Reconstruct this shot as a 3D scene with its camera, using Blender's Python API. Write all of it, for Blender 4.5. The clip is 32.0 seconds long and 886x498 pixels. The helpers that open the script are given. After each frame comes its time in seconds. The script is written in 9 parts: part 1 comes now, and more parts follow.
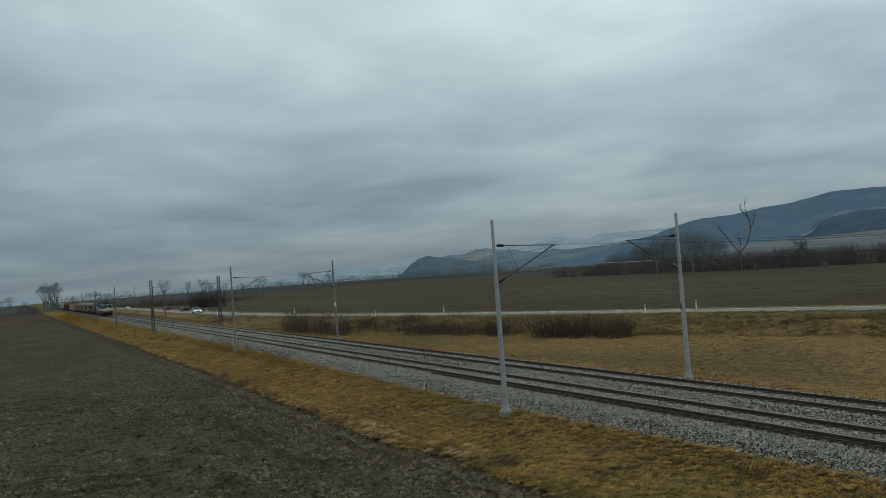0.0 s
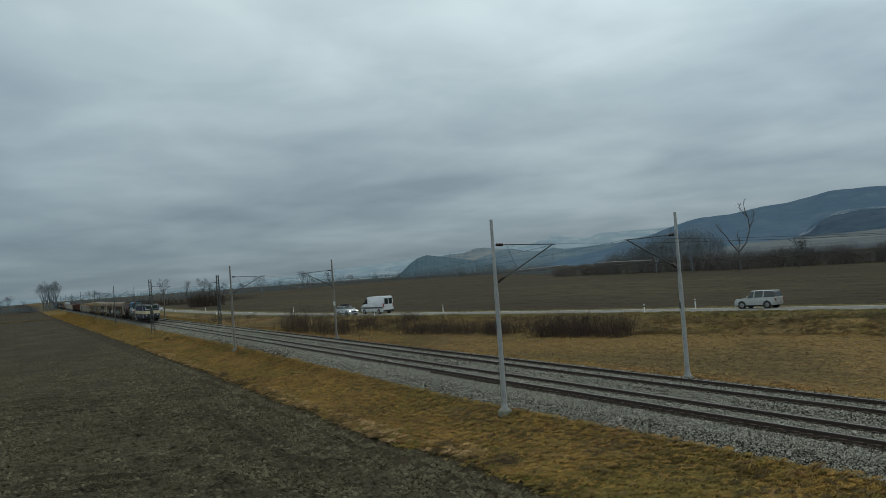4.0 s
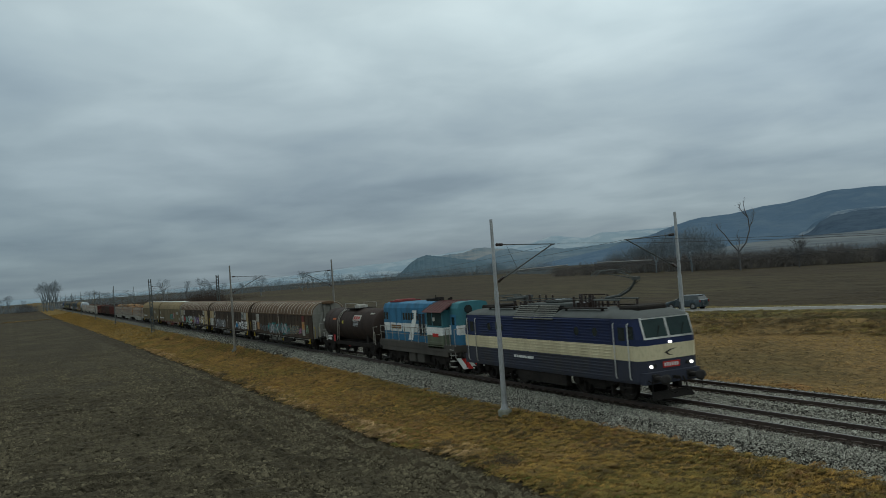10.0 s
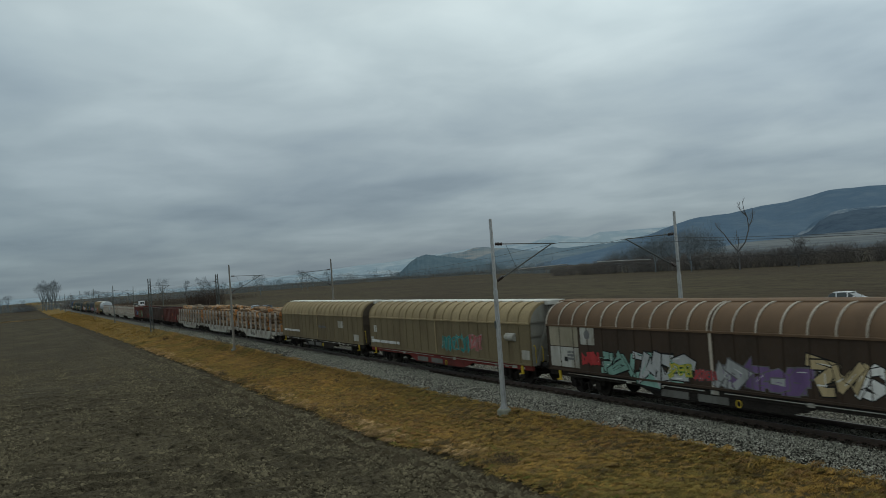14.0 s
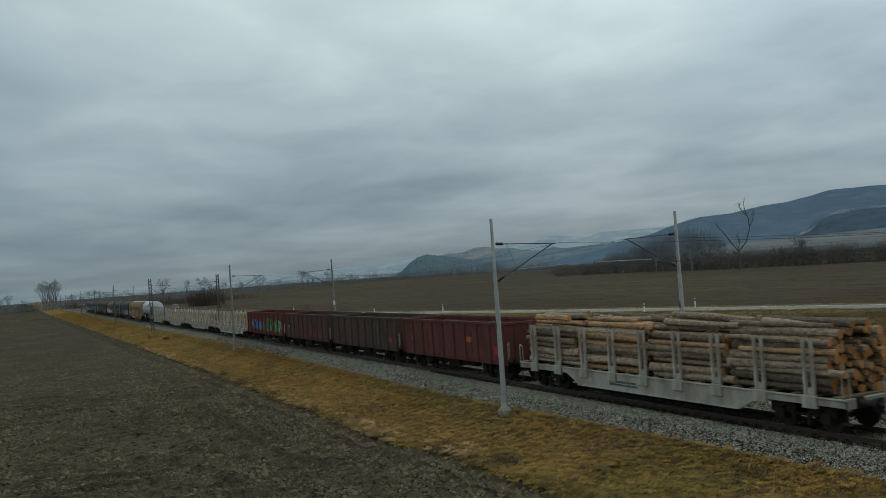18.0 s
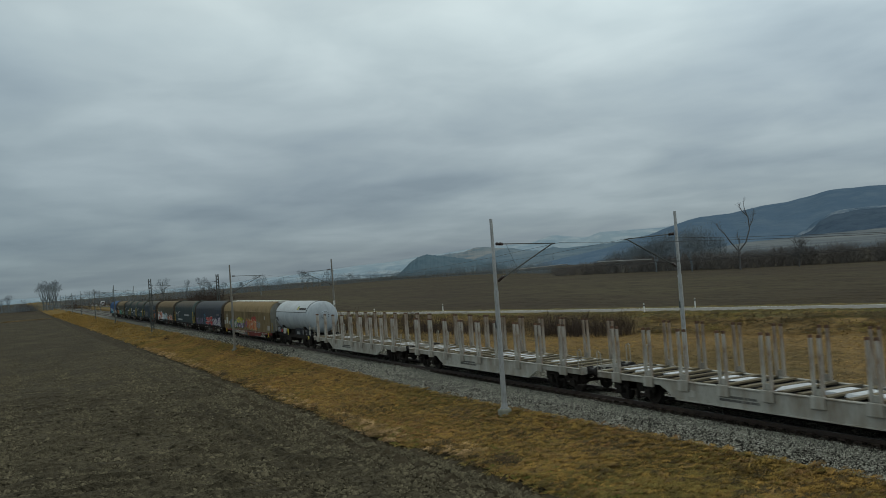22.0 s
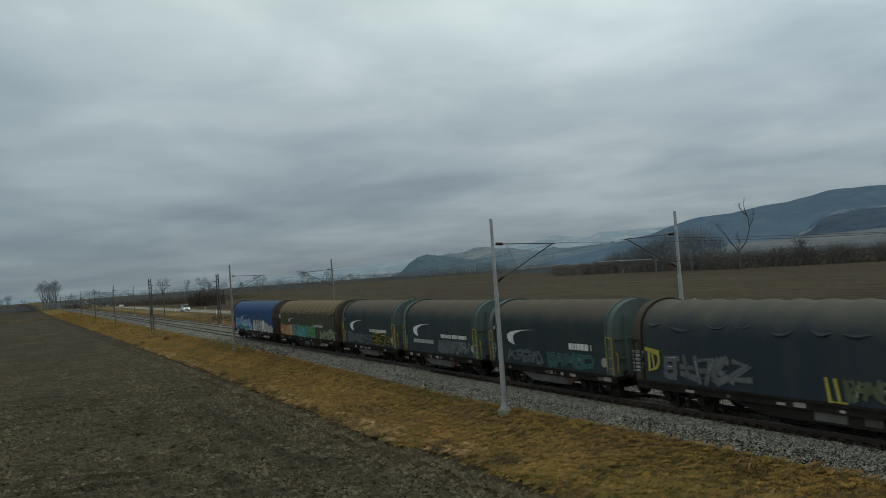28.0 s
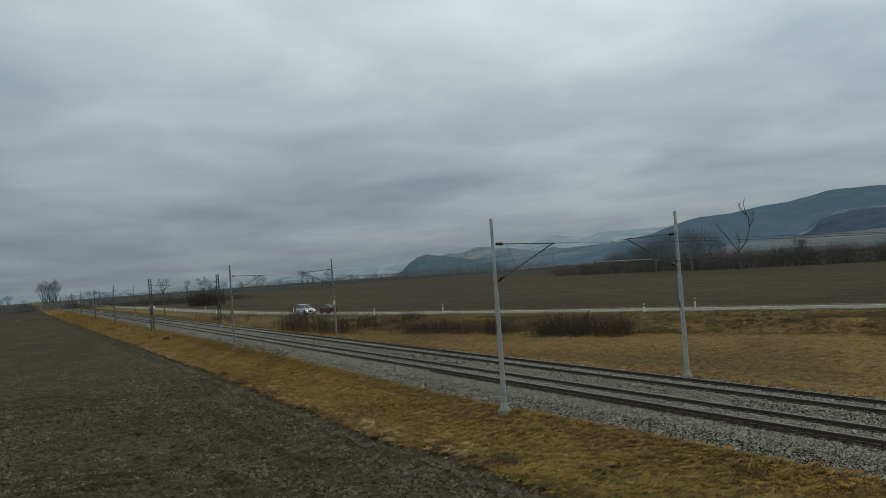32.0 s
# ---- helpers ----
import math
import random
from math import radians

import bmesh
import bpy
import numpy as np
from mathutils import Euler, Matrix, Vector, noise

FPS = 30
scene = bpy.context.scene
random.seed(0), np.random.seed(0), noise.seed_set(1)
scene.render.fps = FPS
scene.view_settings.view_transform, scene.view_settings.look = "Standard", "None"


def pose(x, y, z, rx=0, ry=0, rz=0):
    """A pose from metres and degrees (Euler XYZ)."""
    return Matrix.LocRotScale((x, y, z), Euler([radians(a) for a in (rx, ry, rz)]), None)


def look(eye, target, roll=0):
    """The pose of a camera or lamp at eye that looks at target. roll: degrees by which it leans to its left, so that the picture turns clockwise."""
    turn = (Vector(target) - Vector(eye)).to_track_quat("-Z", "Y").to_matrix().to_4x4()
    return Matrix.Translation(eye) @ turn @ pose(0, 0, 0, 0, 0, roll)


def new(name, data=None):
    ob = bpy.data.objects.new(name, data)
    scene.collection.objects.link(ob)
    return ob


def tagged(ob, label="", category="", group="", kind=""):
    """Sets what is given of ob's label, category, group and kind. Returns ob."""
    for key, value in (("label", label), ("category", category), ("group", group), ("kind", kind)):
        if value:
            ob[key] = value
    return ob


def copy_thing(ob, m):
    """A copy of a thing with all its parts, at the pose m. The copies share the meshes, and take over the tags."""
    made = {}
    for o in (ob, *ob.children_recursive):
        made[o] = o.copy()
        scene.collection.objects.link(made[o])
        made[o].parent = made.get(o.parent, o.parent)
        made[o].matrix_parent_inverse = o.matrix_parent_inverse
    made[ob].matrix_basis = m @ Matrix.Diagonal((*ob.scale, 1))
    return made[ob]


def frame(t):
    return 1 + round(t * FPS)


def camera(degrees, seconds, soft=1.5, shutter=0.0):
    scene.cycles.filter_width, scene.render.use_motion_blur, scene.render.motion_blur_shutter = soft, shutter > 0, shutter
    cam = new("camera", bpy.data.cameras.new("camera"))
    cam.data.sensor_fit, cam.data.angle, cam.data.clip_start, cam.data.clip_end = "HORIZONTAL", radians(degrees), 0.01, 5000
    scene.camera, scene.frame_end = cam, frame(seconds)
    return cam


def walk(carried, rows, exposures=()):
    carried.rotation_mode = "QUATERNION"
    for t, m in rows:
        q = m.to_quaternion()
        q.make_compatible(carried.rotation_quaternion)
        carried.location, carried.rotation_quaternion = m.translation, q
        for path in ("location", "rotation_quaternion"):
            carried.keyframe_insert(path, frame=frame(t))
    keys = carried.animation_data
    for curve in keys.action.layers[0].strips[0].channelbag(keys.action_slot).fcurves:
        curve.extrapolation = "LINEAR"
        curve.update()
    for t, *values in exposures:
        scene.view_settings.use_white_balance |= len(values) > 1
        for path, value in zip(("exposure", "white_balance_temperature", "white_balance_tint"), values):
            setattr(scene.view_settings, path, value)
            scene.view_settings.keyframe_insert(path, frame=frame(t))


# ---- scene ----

# ---- camera ----
# x runs along the railway towards the viewer's side, y across it, z = 0 is the rail head.
EYE = Vector((0.0, -23.05, 5.839))


def view(right=0.0, down=0.0):
    yaw, tilt = 1.1175 + right * 0.00065, 0.0252 + down * 0.00065
    way = Vector((-math.sin(yaw) * math.cos(tilt), math.cos(yaw) * math.cos(tilt), math.sin(tilt)))
    return look(EYE, EYE + way * 100, -4.158)


cam = camera(53.96, 32.0, soft=0.85, shutter=0.12)
walk(cam, [(0, view(1.5, 2.8)), (1, view(1.2, 2.5)), (2, view(0.6, 1.9)), (3, view(0.2, 1.5)), (6, view(0.2, 1.4)),
           (9, view(0, 1.3)), (12, view(0, 0.7)), (13.4, view(0, 0.3)), (14, view(-1.1, 0)), (16.5, view(-0.9, 0)),
           (17, view(0, 0)), (24, view(-0.1, 0)), (32, view(0, 0))],
     exposures=[(0, 0.0, 6420, 9.5), (8, 0.0, 6390, 9.2), (11, 0.0, 6400, 9.3), (13, 0.0, 6540, 10.5), (18, 0.0, 6490, 10), (22, 0.0, 6550, 10.5), (28, 0.0, 6650, 11.3), (32, 0.0, 6690, 11.8)])

# ---- world and light ----
world = bpy.data.worlds.new("overcast_sky")
scene.world = world
world.use_nodes = True
wn, wl = world.node_tree.nodes, world.node_tree.links
wn.clear()


def wnode(kind, **values):
    n = wn.new(kind)
    for key, value in values.items():
        n.inputs[key].default_value = value
    return n


def wmath(op, a, b=None, c=None):
    n = wn.new("ShaderNodeMath")
    n.operation = op
    for i, v in enumerate((a, b, c)):
        if v is None:
            continue
        if isinstance(v, (int, float)):
            n.inputs[i].default_value = v
        else:
            wl.new(v, n.inputs[i])
    return n.outputs[0]


def wramp(fac, stops):
    n = wn.new("ShaderNodeValToRGB")
    while len(n.color_ramp.elements) < len(stops):
        n.color_ramp.elements.new(0.5)
    for e, (p, col) in zip(n.color_ramp.elements, stops):
        e.position, e.color = p, (*col, 1)
    wl.new(fac, n.inputs[0])
    return n.outputs[0]


def wmix(kind, fac, a, b):
    n = wn.new("ShaderNodeMix")
    n.data_type, n.blend_type = "RGBA", kind
    n.inputs[0].default_value = fac
    for sock, v in ((n.inputs[6], a), (n.inputs[7], b)):
        if isinstance(v, tuple):
            sock.default_value = (*v, 1)
        else:
            wl.new(v, sock)
    return n.outputs[2]


SUN_ELEVATION, SUN_ROTATION = radians(56), radians(5)
sky = wn.new("ShaderNodeTexSky")
sky.sky_type, sky.sun_disc = "NISHITA", False
sky.sun_elevation, sky.sun_rotation = SUN_ELEVATION, SUN_ROTATION
coords = wn.new("ShaderNodeTexCoord")
split = wn.new("ShaderNodeSeparateXYZ")
wl.new(coords.outputs["Generated"], split.inputs[0])
up = wmath("MAXIMUM", split.outputs[2], 0.0)
# the cloud layer is a sheet overhead: its pattern is squeezed towards the horizon
lift = wmath("ADD", up, 0.13)
flat = wn.new("ShaderNodeCombineXYZ")
wl.new(wmath("DIVIDE", split.outputs[0], lift), flat.inputs[0])
wl.new(wmath("DIVIDE", split.outputs[1], lift), flat.inputs[1])
big = wnode("ShaderNodeTexNoise", Scale=0.62, Detail=3.5, Roughness=0.5, Distortion=0.3)
wl.new(flat.outputs[0], big.inputs["Vector"])
small = wnode("ShaderNodeTexNoise", Scale=2.0, Detail=4.0, Roughness=0.5, Distortion=0.25)
wl.new(flat.outputs[0], small.inputs["Vector"])
cloud = wmath("ADD", wmath("MULTIPLY", big.outputs[0], 0.66), wmath("MULTIPLY", small.outputs[0], 0.34))
height = wramp(up, [(0.0, (0.183, 0.232, 0.264)), (0.055, (0.233, 0.292, 0.330)), (0.14, (0.295, 0.362, 0.401)), (0.27, (0.440, 0.530, 0.562)),
                    (0.42, (0.59, 0.68, 0.69)), (1.0, (0.64, 0.72, 0.725))])
shade = wramp(cloud, [(0.36, (0.75, 0.785, 0.825)), (0.44, (0.90, 0.925, 0.95)), (0.52, (1.04, 1.05, 1.045)), (0.63, (1.28, 1.265, 1.235))])
# the veiled sun brightens its own side; the opposite sky is raised too, as added fill light
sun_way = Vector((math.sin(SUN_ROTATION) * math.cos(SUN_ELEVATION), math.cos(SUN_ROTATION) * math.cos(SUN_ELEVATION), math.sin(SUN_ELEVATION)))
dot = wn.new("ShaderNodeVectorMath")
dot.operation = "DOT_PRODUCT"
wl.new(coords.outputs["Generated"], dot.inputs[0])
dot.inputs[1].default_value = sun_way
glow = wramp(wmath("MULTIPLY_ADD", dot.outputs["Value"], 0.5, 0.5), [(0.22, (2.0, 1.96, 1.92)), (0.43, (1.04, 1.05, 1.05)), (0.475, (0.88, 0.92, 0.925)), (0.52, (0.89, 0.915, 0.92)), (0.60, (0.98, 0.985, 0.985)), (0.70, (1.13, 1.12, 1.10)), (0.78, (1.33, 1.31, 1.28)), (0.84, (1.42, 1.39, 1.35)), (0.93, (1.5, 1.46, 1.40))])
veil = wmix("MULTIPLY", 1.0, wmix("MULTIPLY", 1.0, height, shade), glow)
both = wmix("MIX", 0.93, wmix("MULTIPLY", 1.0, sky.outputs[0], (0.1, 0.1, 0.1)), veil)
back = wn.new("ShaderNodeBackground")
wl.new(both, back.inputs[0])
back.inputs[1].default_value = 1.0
out = wn.new("ShaderNodeOutputWorld")
wl.new(back.outputs[0], out.inputs[0])

sun_data = bpy.data.lights.new("sun", "SUN")
sun_data.energy, sun_data.angle, sun_data.color = 0.34, radians(40), (1.0, 0.97, 0.92)
sun = new("sun", sun_data)
sun.matrix_world = look(sun_way * 60, (0, 0, 0))


# ---- materials ----
def material(name, base, second=None, patch=1.0, grain=20.0, third=None, rough=0.8, metal=0.0, bump=0.0, bump_scale=None, spread=0.08, stretch=(1, 1, 1), gloss=0.3, island=0.0, mark=0.5):
    """Two scales of colour variation (patches and grain) and relief, in metres of the object's own space."""
    m = bpy.data.materials.new(name)
    m.use_nodes = True
    n, l = m.node_tree.nodes, m.node_tree.links
    b = n["Principled BSDF"]
    b.inputs["Roughness"].default_value, b.inputs["Metallic"].default_value = rough, metal
    b.inputs["Specular IOR Level"].default_value = gloss
    second = second or tuple(c * 0.7 for c in base)
    third = third or tuple(c * 0.85 for c in base)
    tc, mp = n.new("ShaderNodeTexCoord"), n.new("ShaderNodeMapping")
    l.new(tc.outputs["Object"], mp.inputs[0])
    mp.inputs["Scale"].default_value = stretch

    def tex(scale, detail=4.0):
        t = n.new("ShaderNodeTexNoise")
        t.inputs["Scale"].default_value, t.inputs["Detail"].default_value = scale, detail
        t.inputs["Roughness"].default_value = 0.6
        l.new(mp.outputs[0], t.inputs["Vector"])
        return t.outputs[0]

    def ramp(fac, lo, hi):
        r = n.new("ShaderNodeMapRange")
        r.inputs["From Min"].default_value, r.inputs["From Max"].default_value = lo, hi
        l.new(fac, r.inputs["Value"])
        return r.outputs[0]

    def mix(fac, a, c):
        x = n.new("ShaderNodeMix")
        x.data_type = "RGBA"
        l.new(fac, x.inputs[0])
        for sock, v in ((x.inputs[6], a), (x.inputs[7], c)):
            if isinstance(v, tuple):
                sock.default_value = (*v, 1)
            else:
                l.new(v, sock)
        return x.outputs[2]

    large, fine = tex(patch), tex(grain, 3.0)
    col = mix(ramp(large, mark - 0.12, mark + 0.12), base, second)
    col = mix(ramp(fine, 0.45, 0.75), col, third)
    if spread:
        info = n.new("ShaderNodeObjectInfo")
        hsv = n.new("ShaderNodeHueSaturation")
        l.new(col, hsv.inputs["Color"])
        r = n.new("ShaderNodeMapRange")
        r.inputs["To Min"].default_value, r.inputs["To Max"].default_value = 1 - spread, 1 + spread
        l.new(info.outputs["Random"], r.inputs["Value"])
        l.new(r.outputs[0], hsv.inputs["Value"])
        col = hsv.outputs[0]
    if island:
        geo_ = n.new("ShaderNodeNewGeometry")
        hsv = n.new("ShaderNodeHueSaturation")
        l.new(col, hsv.inputs["Color"])
        r = n.new("ShaderNodeMapRange")
        r.inputs["To Min"].default_value, r.inputs["To Max"].default_value = 1 - island, 1 + island
        l.new(geo_.outputs["Random Per Island"], r.inputs["Value"])
        l.new(r.outputs[0], hsv.inputs["Value"])
        col = hsv.outputs[0]
    l.new(col, b.inputs["Base Color"])
    if bump:
        bp = n.new("ShaderNodeBump")
        bp.inputs["Strength"].default_value, bp.inputs["Distance"].default_value = 1.0, bump
        l.new(tex(bump_scale or grain, 3.0), bp.inputs["Height"])
        l.new(bp.outputs[0], b.inputs["Normal"])
    rr = n.new("ShaderNodeMapRange")
    rr.inputs["To Min"].default_value, rr.inputs["To Max"].default_value = max(0.03, rough - 0.12), min(1.0, rough + 0.12)
    l.new(large, rr.inputs["Value"])
    l.new(rr.outputs[0], b.inputs["Roughness"])
    return m


def glowing(name, colour, strength):
    m = bpy.data.materials.new(name)
    m.use_nodes = True
    b = m.node_tree.nodes["Principled BSDF"]
    b.inputs["Base Color"].default_value = (*colour, 1)
    b.inputs["Emission Color"].default_value, b.inputs["Emission Strength"].default_value = (*colour, 1), strength
    return m


# SOIL's dark grain paints the shade of crevices between clods into its colour
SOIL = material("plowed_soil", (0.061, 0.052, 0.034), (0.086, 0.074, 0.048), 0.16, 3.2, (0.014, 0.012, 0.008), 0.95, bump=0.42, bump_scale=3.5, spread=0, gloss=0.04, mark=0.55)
SOIL_RUT = material("rutted_dark_soil", (0.030, 0.024, 0.014), (0.050, 0.040, 0.024), 0.6, 3.0, (0.014, 0.011, 0.007), 0.95, bump=0.20, bump_scale=3.0, spread=0, gloss=0.04, stretch=(0.3, 1, 1))
SOIL_TRACK = material("packed_wheel_track", (0.062, 0.051, 0.033), (0.040, 0.033, 0.021), 0.5, 5.0, (0.026, 0.021, 0.013), 0.95, bump=0.10, bump_scale=5.0, spread=0, gloss=0.04)
SOIL_FAR = material("far_field_soil", (0.041, 0.031, 0.0195), (0.060, 0.050, 0.029), 0.03, 0.5, (0.021, 0.017, 0.011), 0.95, bump=0.35, bump_scale=0.8, spread=0, stretch=(0.3, 1, 1), gloss=0.04)
CLOD = material("soil_clods", (0.078, 0.067, 0.043), (0.112, 0.098, 0.063), 0.4, 9.0, (0.030, 0.025, 0.016), 0.95, bump=0.02, spread=0, gloss=0.04, island=0.38)
TURF = material("dry_turf", (0.190, 0.116, 0.036), (0.130, 0.094, 0.030), 0.24, 3.6, (0.062, 0.044, 0.016), 0.95, bump=0.20, bump_scale=4.5, spread=0, gloss=0.04)
TURF_FAR = material("winter_grass", (0.190, 0.120, 0.048), (0.110, 0.082, 0.036), 0.12, 3.0, (0.066, 0.047, 0.024), 0.95, bump=0.2, bump_scale=3.0, spread=0, gloss=0.04, stretch=(0.5, 1, 1))
TURF_GREEN = material("green_verge", (0.098, 0.088, 0.032), (0.125, 0.096, 0.040), 0.3, 4.0, (0.050, 0.042, 0.020), 0.95, bump=0.12, bump_scale=3.0, spread=0, gloss=0.04)
BLADE_A = material("dry_grass_blades", (0.350, 0.208, 0.056), (0.225, 0.150, 0.042), 0.24, 0.9, (0.170, 0.108, 0.034), 0.9, spread=0, gloss=0.04, island=0.3)
BLADE_O = material("olive_grass_blades", (0.225, 0.164, 0.048), (0.158, 0.124, 0.039), 0.4, 1.2, (0.095, 0.072, 0.027), 0.9, spread=0, gloss=0.04, island=0.3)
BLADE_R = material("russet_grass_blades", (0.268, 0.146, 0.056), (0.210, 0.130, 0.050), 0.22, 1.3, (0.150, 0.082, 0.036), 0.9, spread=0, gloss=0.04, island=0.3)
BLADE_B = material("pale_grass_blades", (0.285, 0.180, 0.072), (0.135, 0.100, 0.043), 0.11, 0.7, (0.100, 0.070, 0.034), 0.9, spread=0, gloss=0.04, island=0.3, stretch=(0.5, 1, 1))
BLADE_P = material("straw_grass_blades", (0.50, 0.335, 0.165), (0.33, 0.215, 0.105), 0.5, 1.2, (0.19, 0.125, 0.066), 0.9, spread=0, gloss=0.04, island=0.3)
BLADE_D = material("dead_brown_blades", (0.128, 0.095, 0.045), (0.090, 0.068, 0.035), 0.5, 1.2, (0.052, 0.040, 0.024), 0.9, spread=0, gloss=0.04, island=0.3)
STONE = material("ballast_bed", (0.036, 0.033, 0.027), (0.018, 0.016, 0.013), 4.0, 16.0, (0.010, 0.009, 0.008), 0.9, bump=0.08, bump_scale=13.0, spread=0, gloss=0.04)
# dark band beside the rails: rust stain, with the rails' shadow painted in
STONE_RUST_SHADE = material("rusty_shaded_ballast", (0.045, 0.034, 0.026), (0.028, 0.022, 0.018), 3.0, 16.0, (0.012, 0.010, 0.008), 0.95, bump=0.06, bump_scale=13.0, spread=0, gloss=0.04)
STONE_SOLID = material("ballast_stones", (0.250, 0.246, 0.208), (0.130, 0.126, 0.104), 5.0, 23.0, (0.060, 0.056, 0.045), 0.9, spread=0, gloss=0.04, island=0.97)
STONE_CLOSED = material("closed_ballast", (0.130, 0.127, 0.107), (0.088, 0.085, 0.072), 1.2, 6.0, (0.070, 0.066, 0.055), 0.9, spread=0, gloss=0.04)
STONE_DUST = material("brake_dusted_stones", (0.060, 0.048, 0.038), (0.030, 0.025, 0.021), 5.0, 23.0, (0.020, 0.017, 0.014), 0.9, spread=0, gloss=0.04, island=0.8)
RAIL = material("rusty_rail", (0.040, 0.028, 0.022), (0.055, 0.036, 0.026), 0.5, 25.0, None, 0.6, spread=0)
RAIL_TOP = material("worn_rail_head", (0.20, 0.19, 0.185), (0.13, 0.12, 0.115), 0.4, 20.0, None, 0.42, 0.8, spread=0)
SLEEPER = material("sleeper_concrete", (0.165, 0.156, 0.14), (0.10, 0.094, 0.082), 2.0, 20.0, None, 0.9, spread=0.2, gloss=0.04)
MAST = material("galvanised_mast", (0.36, 0.37, 0.37), (0.27, 0.28, 0.28), 0.7, 15.0, (0.22, 0.22, 0.21), 0.55, 0.25, spread=0.06, stretch=(1, 1, 0.3))
MAST_OLD = material("weathered_mast", (0.105, 0.112, 0.104), (0.075, 0.082, 0.076), 0.7, 15.0, None, 0.7, 0.1, spread=0.1)
MAST_TAN = material("dusty_mast", (0.21, 0.20, 0.175), (0.155, 0.145, 0.125), 0.7, 15.0, None, 0.7, 0.1, spread=0.1)
PLINTH = material("mossy_concrete", (0.20, 0.20, 0.165), (0.13, 0.135, 0.10), 2.5, 20.0, None, 0.9, bump=0.006, spread=0.12)
STEADY = material("pale_steady_tube", (0.20, 0.20, 0.19), (0.15, 0.15, 0.145), 2.0, 20.0, None, 0.6, 0.1, spread=0.05)
LATTICE = material("weathered_lattice", (0.080, 0.088, 0.084), (0.055, 0.060, 0.056), 1.0, 20.0, None, 0.75, 0.1)
WIRE = material("dark_copper_wire", (0.055, 0.052, 0.05), None, 1.0, 20.0, None, 0.6, 0.3, spread=0)
INSULATOR = material("brown_insulator", (0.035, 0.022, 0.018), None, 5.0, 30.0, None, 0.3, spread=0)
ASPHALT = material("worn_asphalt", (0.235, 0.226, 0.208), (0.185, 0.179, 0.166), 0.3, 6.0, (0.095, 0.092, 0.088), 0.95, bump=0.006, spread=0, stretch=(0.2, 1, 1), gloss=0.03)
WHITE = material("white_plastic", (0.72, 0.72, 0.70), (0.6, 0.6, 0.57), 3.0, 30.0, None, 0.5)
BLACK = material("black_rubber", (0.018, 0.018, 0.018), None, 3.0, 30.0, None, 0.7)
SIGN = material("sign_back", (0.62, 0.62, 0.60), None, 3.0, 30.0, None, 0.5)
# the blue haze of distance is mixed into these hill colours
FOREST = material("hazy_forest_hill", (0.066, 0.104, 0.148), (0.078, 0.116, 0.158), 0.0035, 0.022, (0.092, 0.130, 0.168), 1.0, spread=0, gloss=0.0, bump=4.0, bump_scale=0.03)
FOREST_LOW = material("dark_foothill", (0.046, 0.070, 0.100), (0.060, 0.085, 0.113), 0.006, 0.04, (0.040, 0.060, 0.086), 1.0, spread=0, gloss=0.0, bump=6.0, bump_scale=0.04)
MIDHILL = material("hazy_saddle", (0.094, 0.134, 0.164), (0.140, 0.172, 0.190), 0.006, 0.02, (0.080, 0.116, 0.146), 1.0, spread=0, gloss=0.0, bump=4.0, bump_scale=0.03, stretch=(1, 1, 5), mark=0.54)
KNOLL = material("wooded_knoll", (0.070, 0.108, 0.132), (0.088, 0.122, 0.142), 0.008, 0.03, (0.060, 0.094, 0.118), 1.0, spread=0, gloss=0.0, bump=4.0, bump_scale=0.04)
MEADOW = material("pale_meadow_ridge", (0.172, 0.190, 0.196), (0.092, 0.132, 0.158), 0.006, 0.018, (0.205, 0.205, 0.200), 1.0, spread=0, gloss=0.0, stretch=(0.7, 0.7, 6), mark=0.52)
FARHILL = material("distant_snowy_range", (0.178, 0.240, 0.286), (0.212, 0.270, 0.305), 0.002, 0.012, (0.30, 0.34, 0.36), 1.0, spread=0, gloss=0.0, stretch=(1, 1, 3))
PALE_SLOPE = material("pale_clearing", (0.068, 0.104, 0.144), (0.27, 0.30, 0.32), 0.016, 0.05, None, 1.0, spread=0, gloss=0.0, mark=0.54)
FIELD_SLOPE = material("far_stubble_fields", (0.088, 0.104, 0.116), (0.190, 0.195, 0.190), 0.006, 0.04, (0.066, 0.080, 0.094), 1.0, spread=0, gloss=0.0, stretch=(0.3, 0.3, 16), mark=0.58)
BARK = material("bare_bark", (0.078, 0.066, 0.054), (0.056, 0.048, 0.040), 1.0, 9.0, None, 0.95, spread=0.1, gloss=0.04)
# far limbs and twigs are paled, with distance haze blended into their colour
LIMB = material("dark_hazy_limbs", (0.125, 0.122, 0.120), (0.098, 0.095, 0.094), 1.0, 9.0, None, 0.95, spread=0.1, gloss=0.0)
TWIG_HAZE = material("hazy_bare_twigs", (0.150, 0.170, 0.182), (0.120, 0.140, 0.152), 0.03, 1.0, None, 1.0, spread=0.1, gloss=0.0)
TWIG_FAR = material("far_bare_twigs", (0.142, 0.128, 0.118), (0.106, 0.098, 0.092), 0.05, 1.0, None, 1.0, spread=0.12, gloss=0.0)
SCRUB = material("brown_scrub", (0.068, 0.051, 0.042), (0.053, 0.041, 0.035), 0.3, 2.0, None, 0.95, spread=0.1, gloss=0.04)


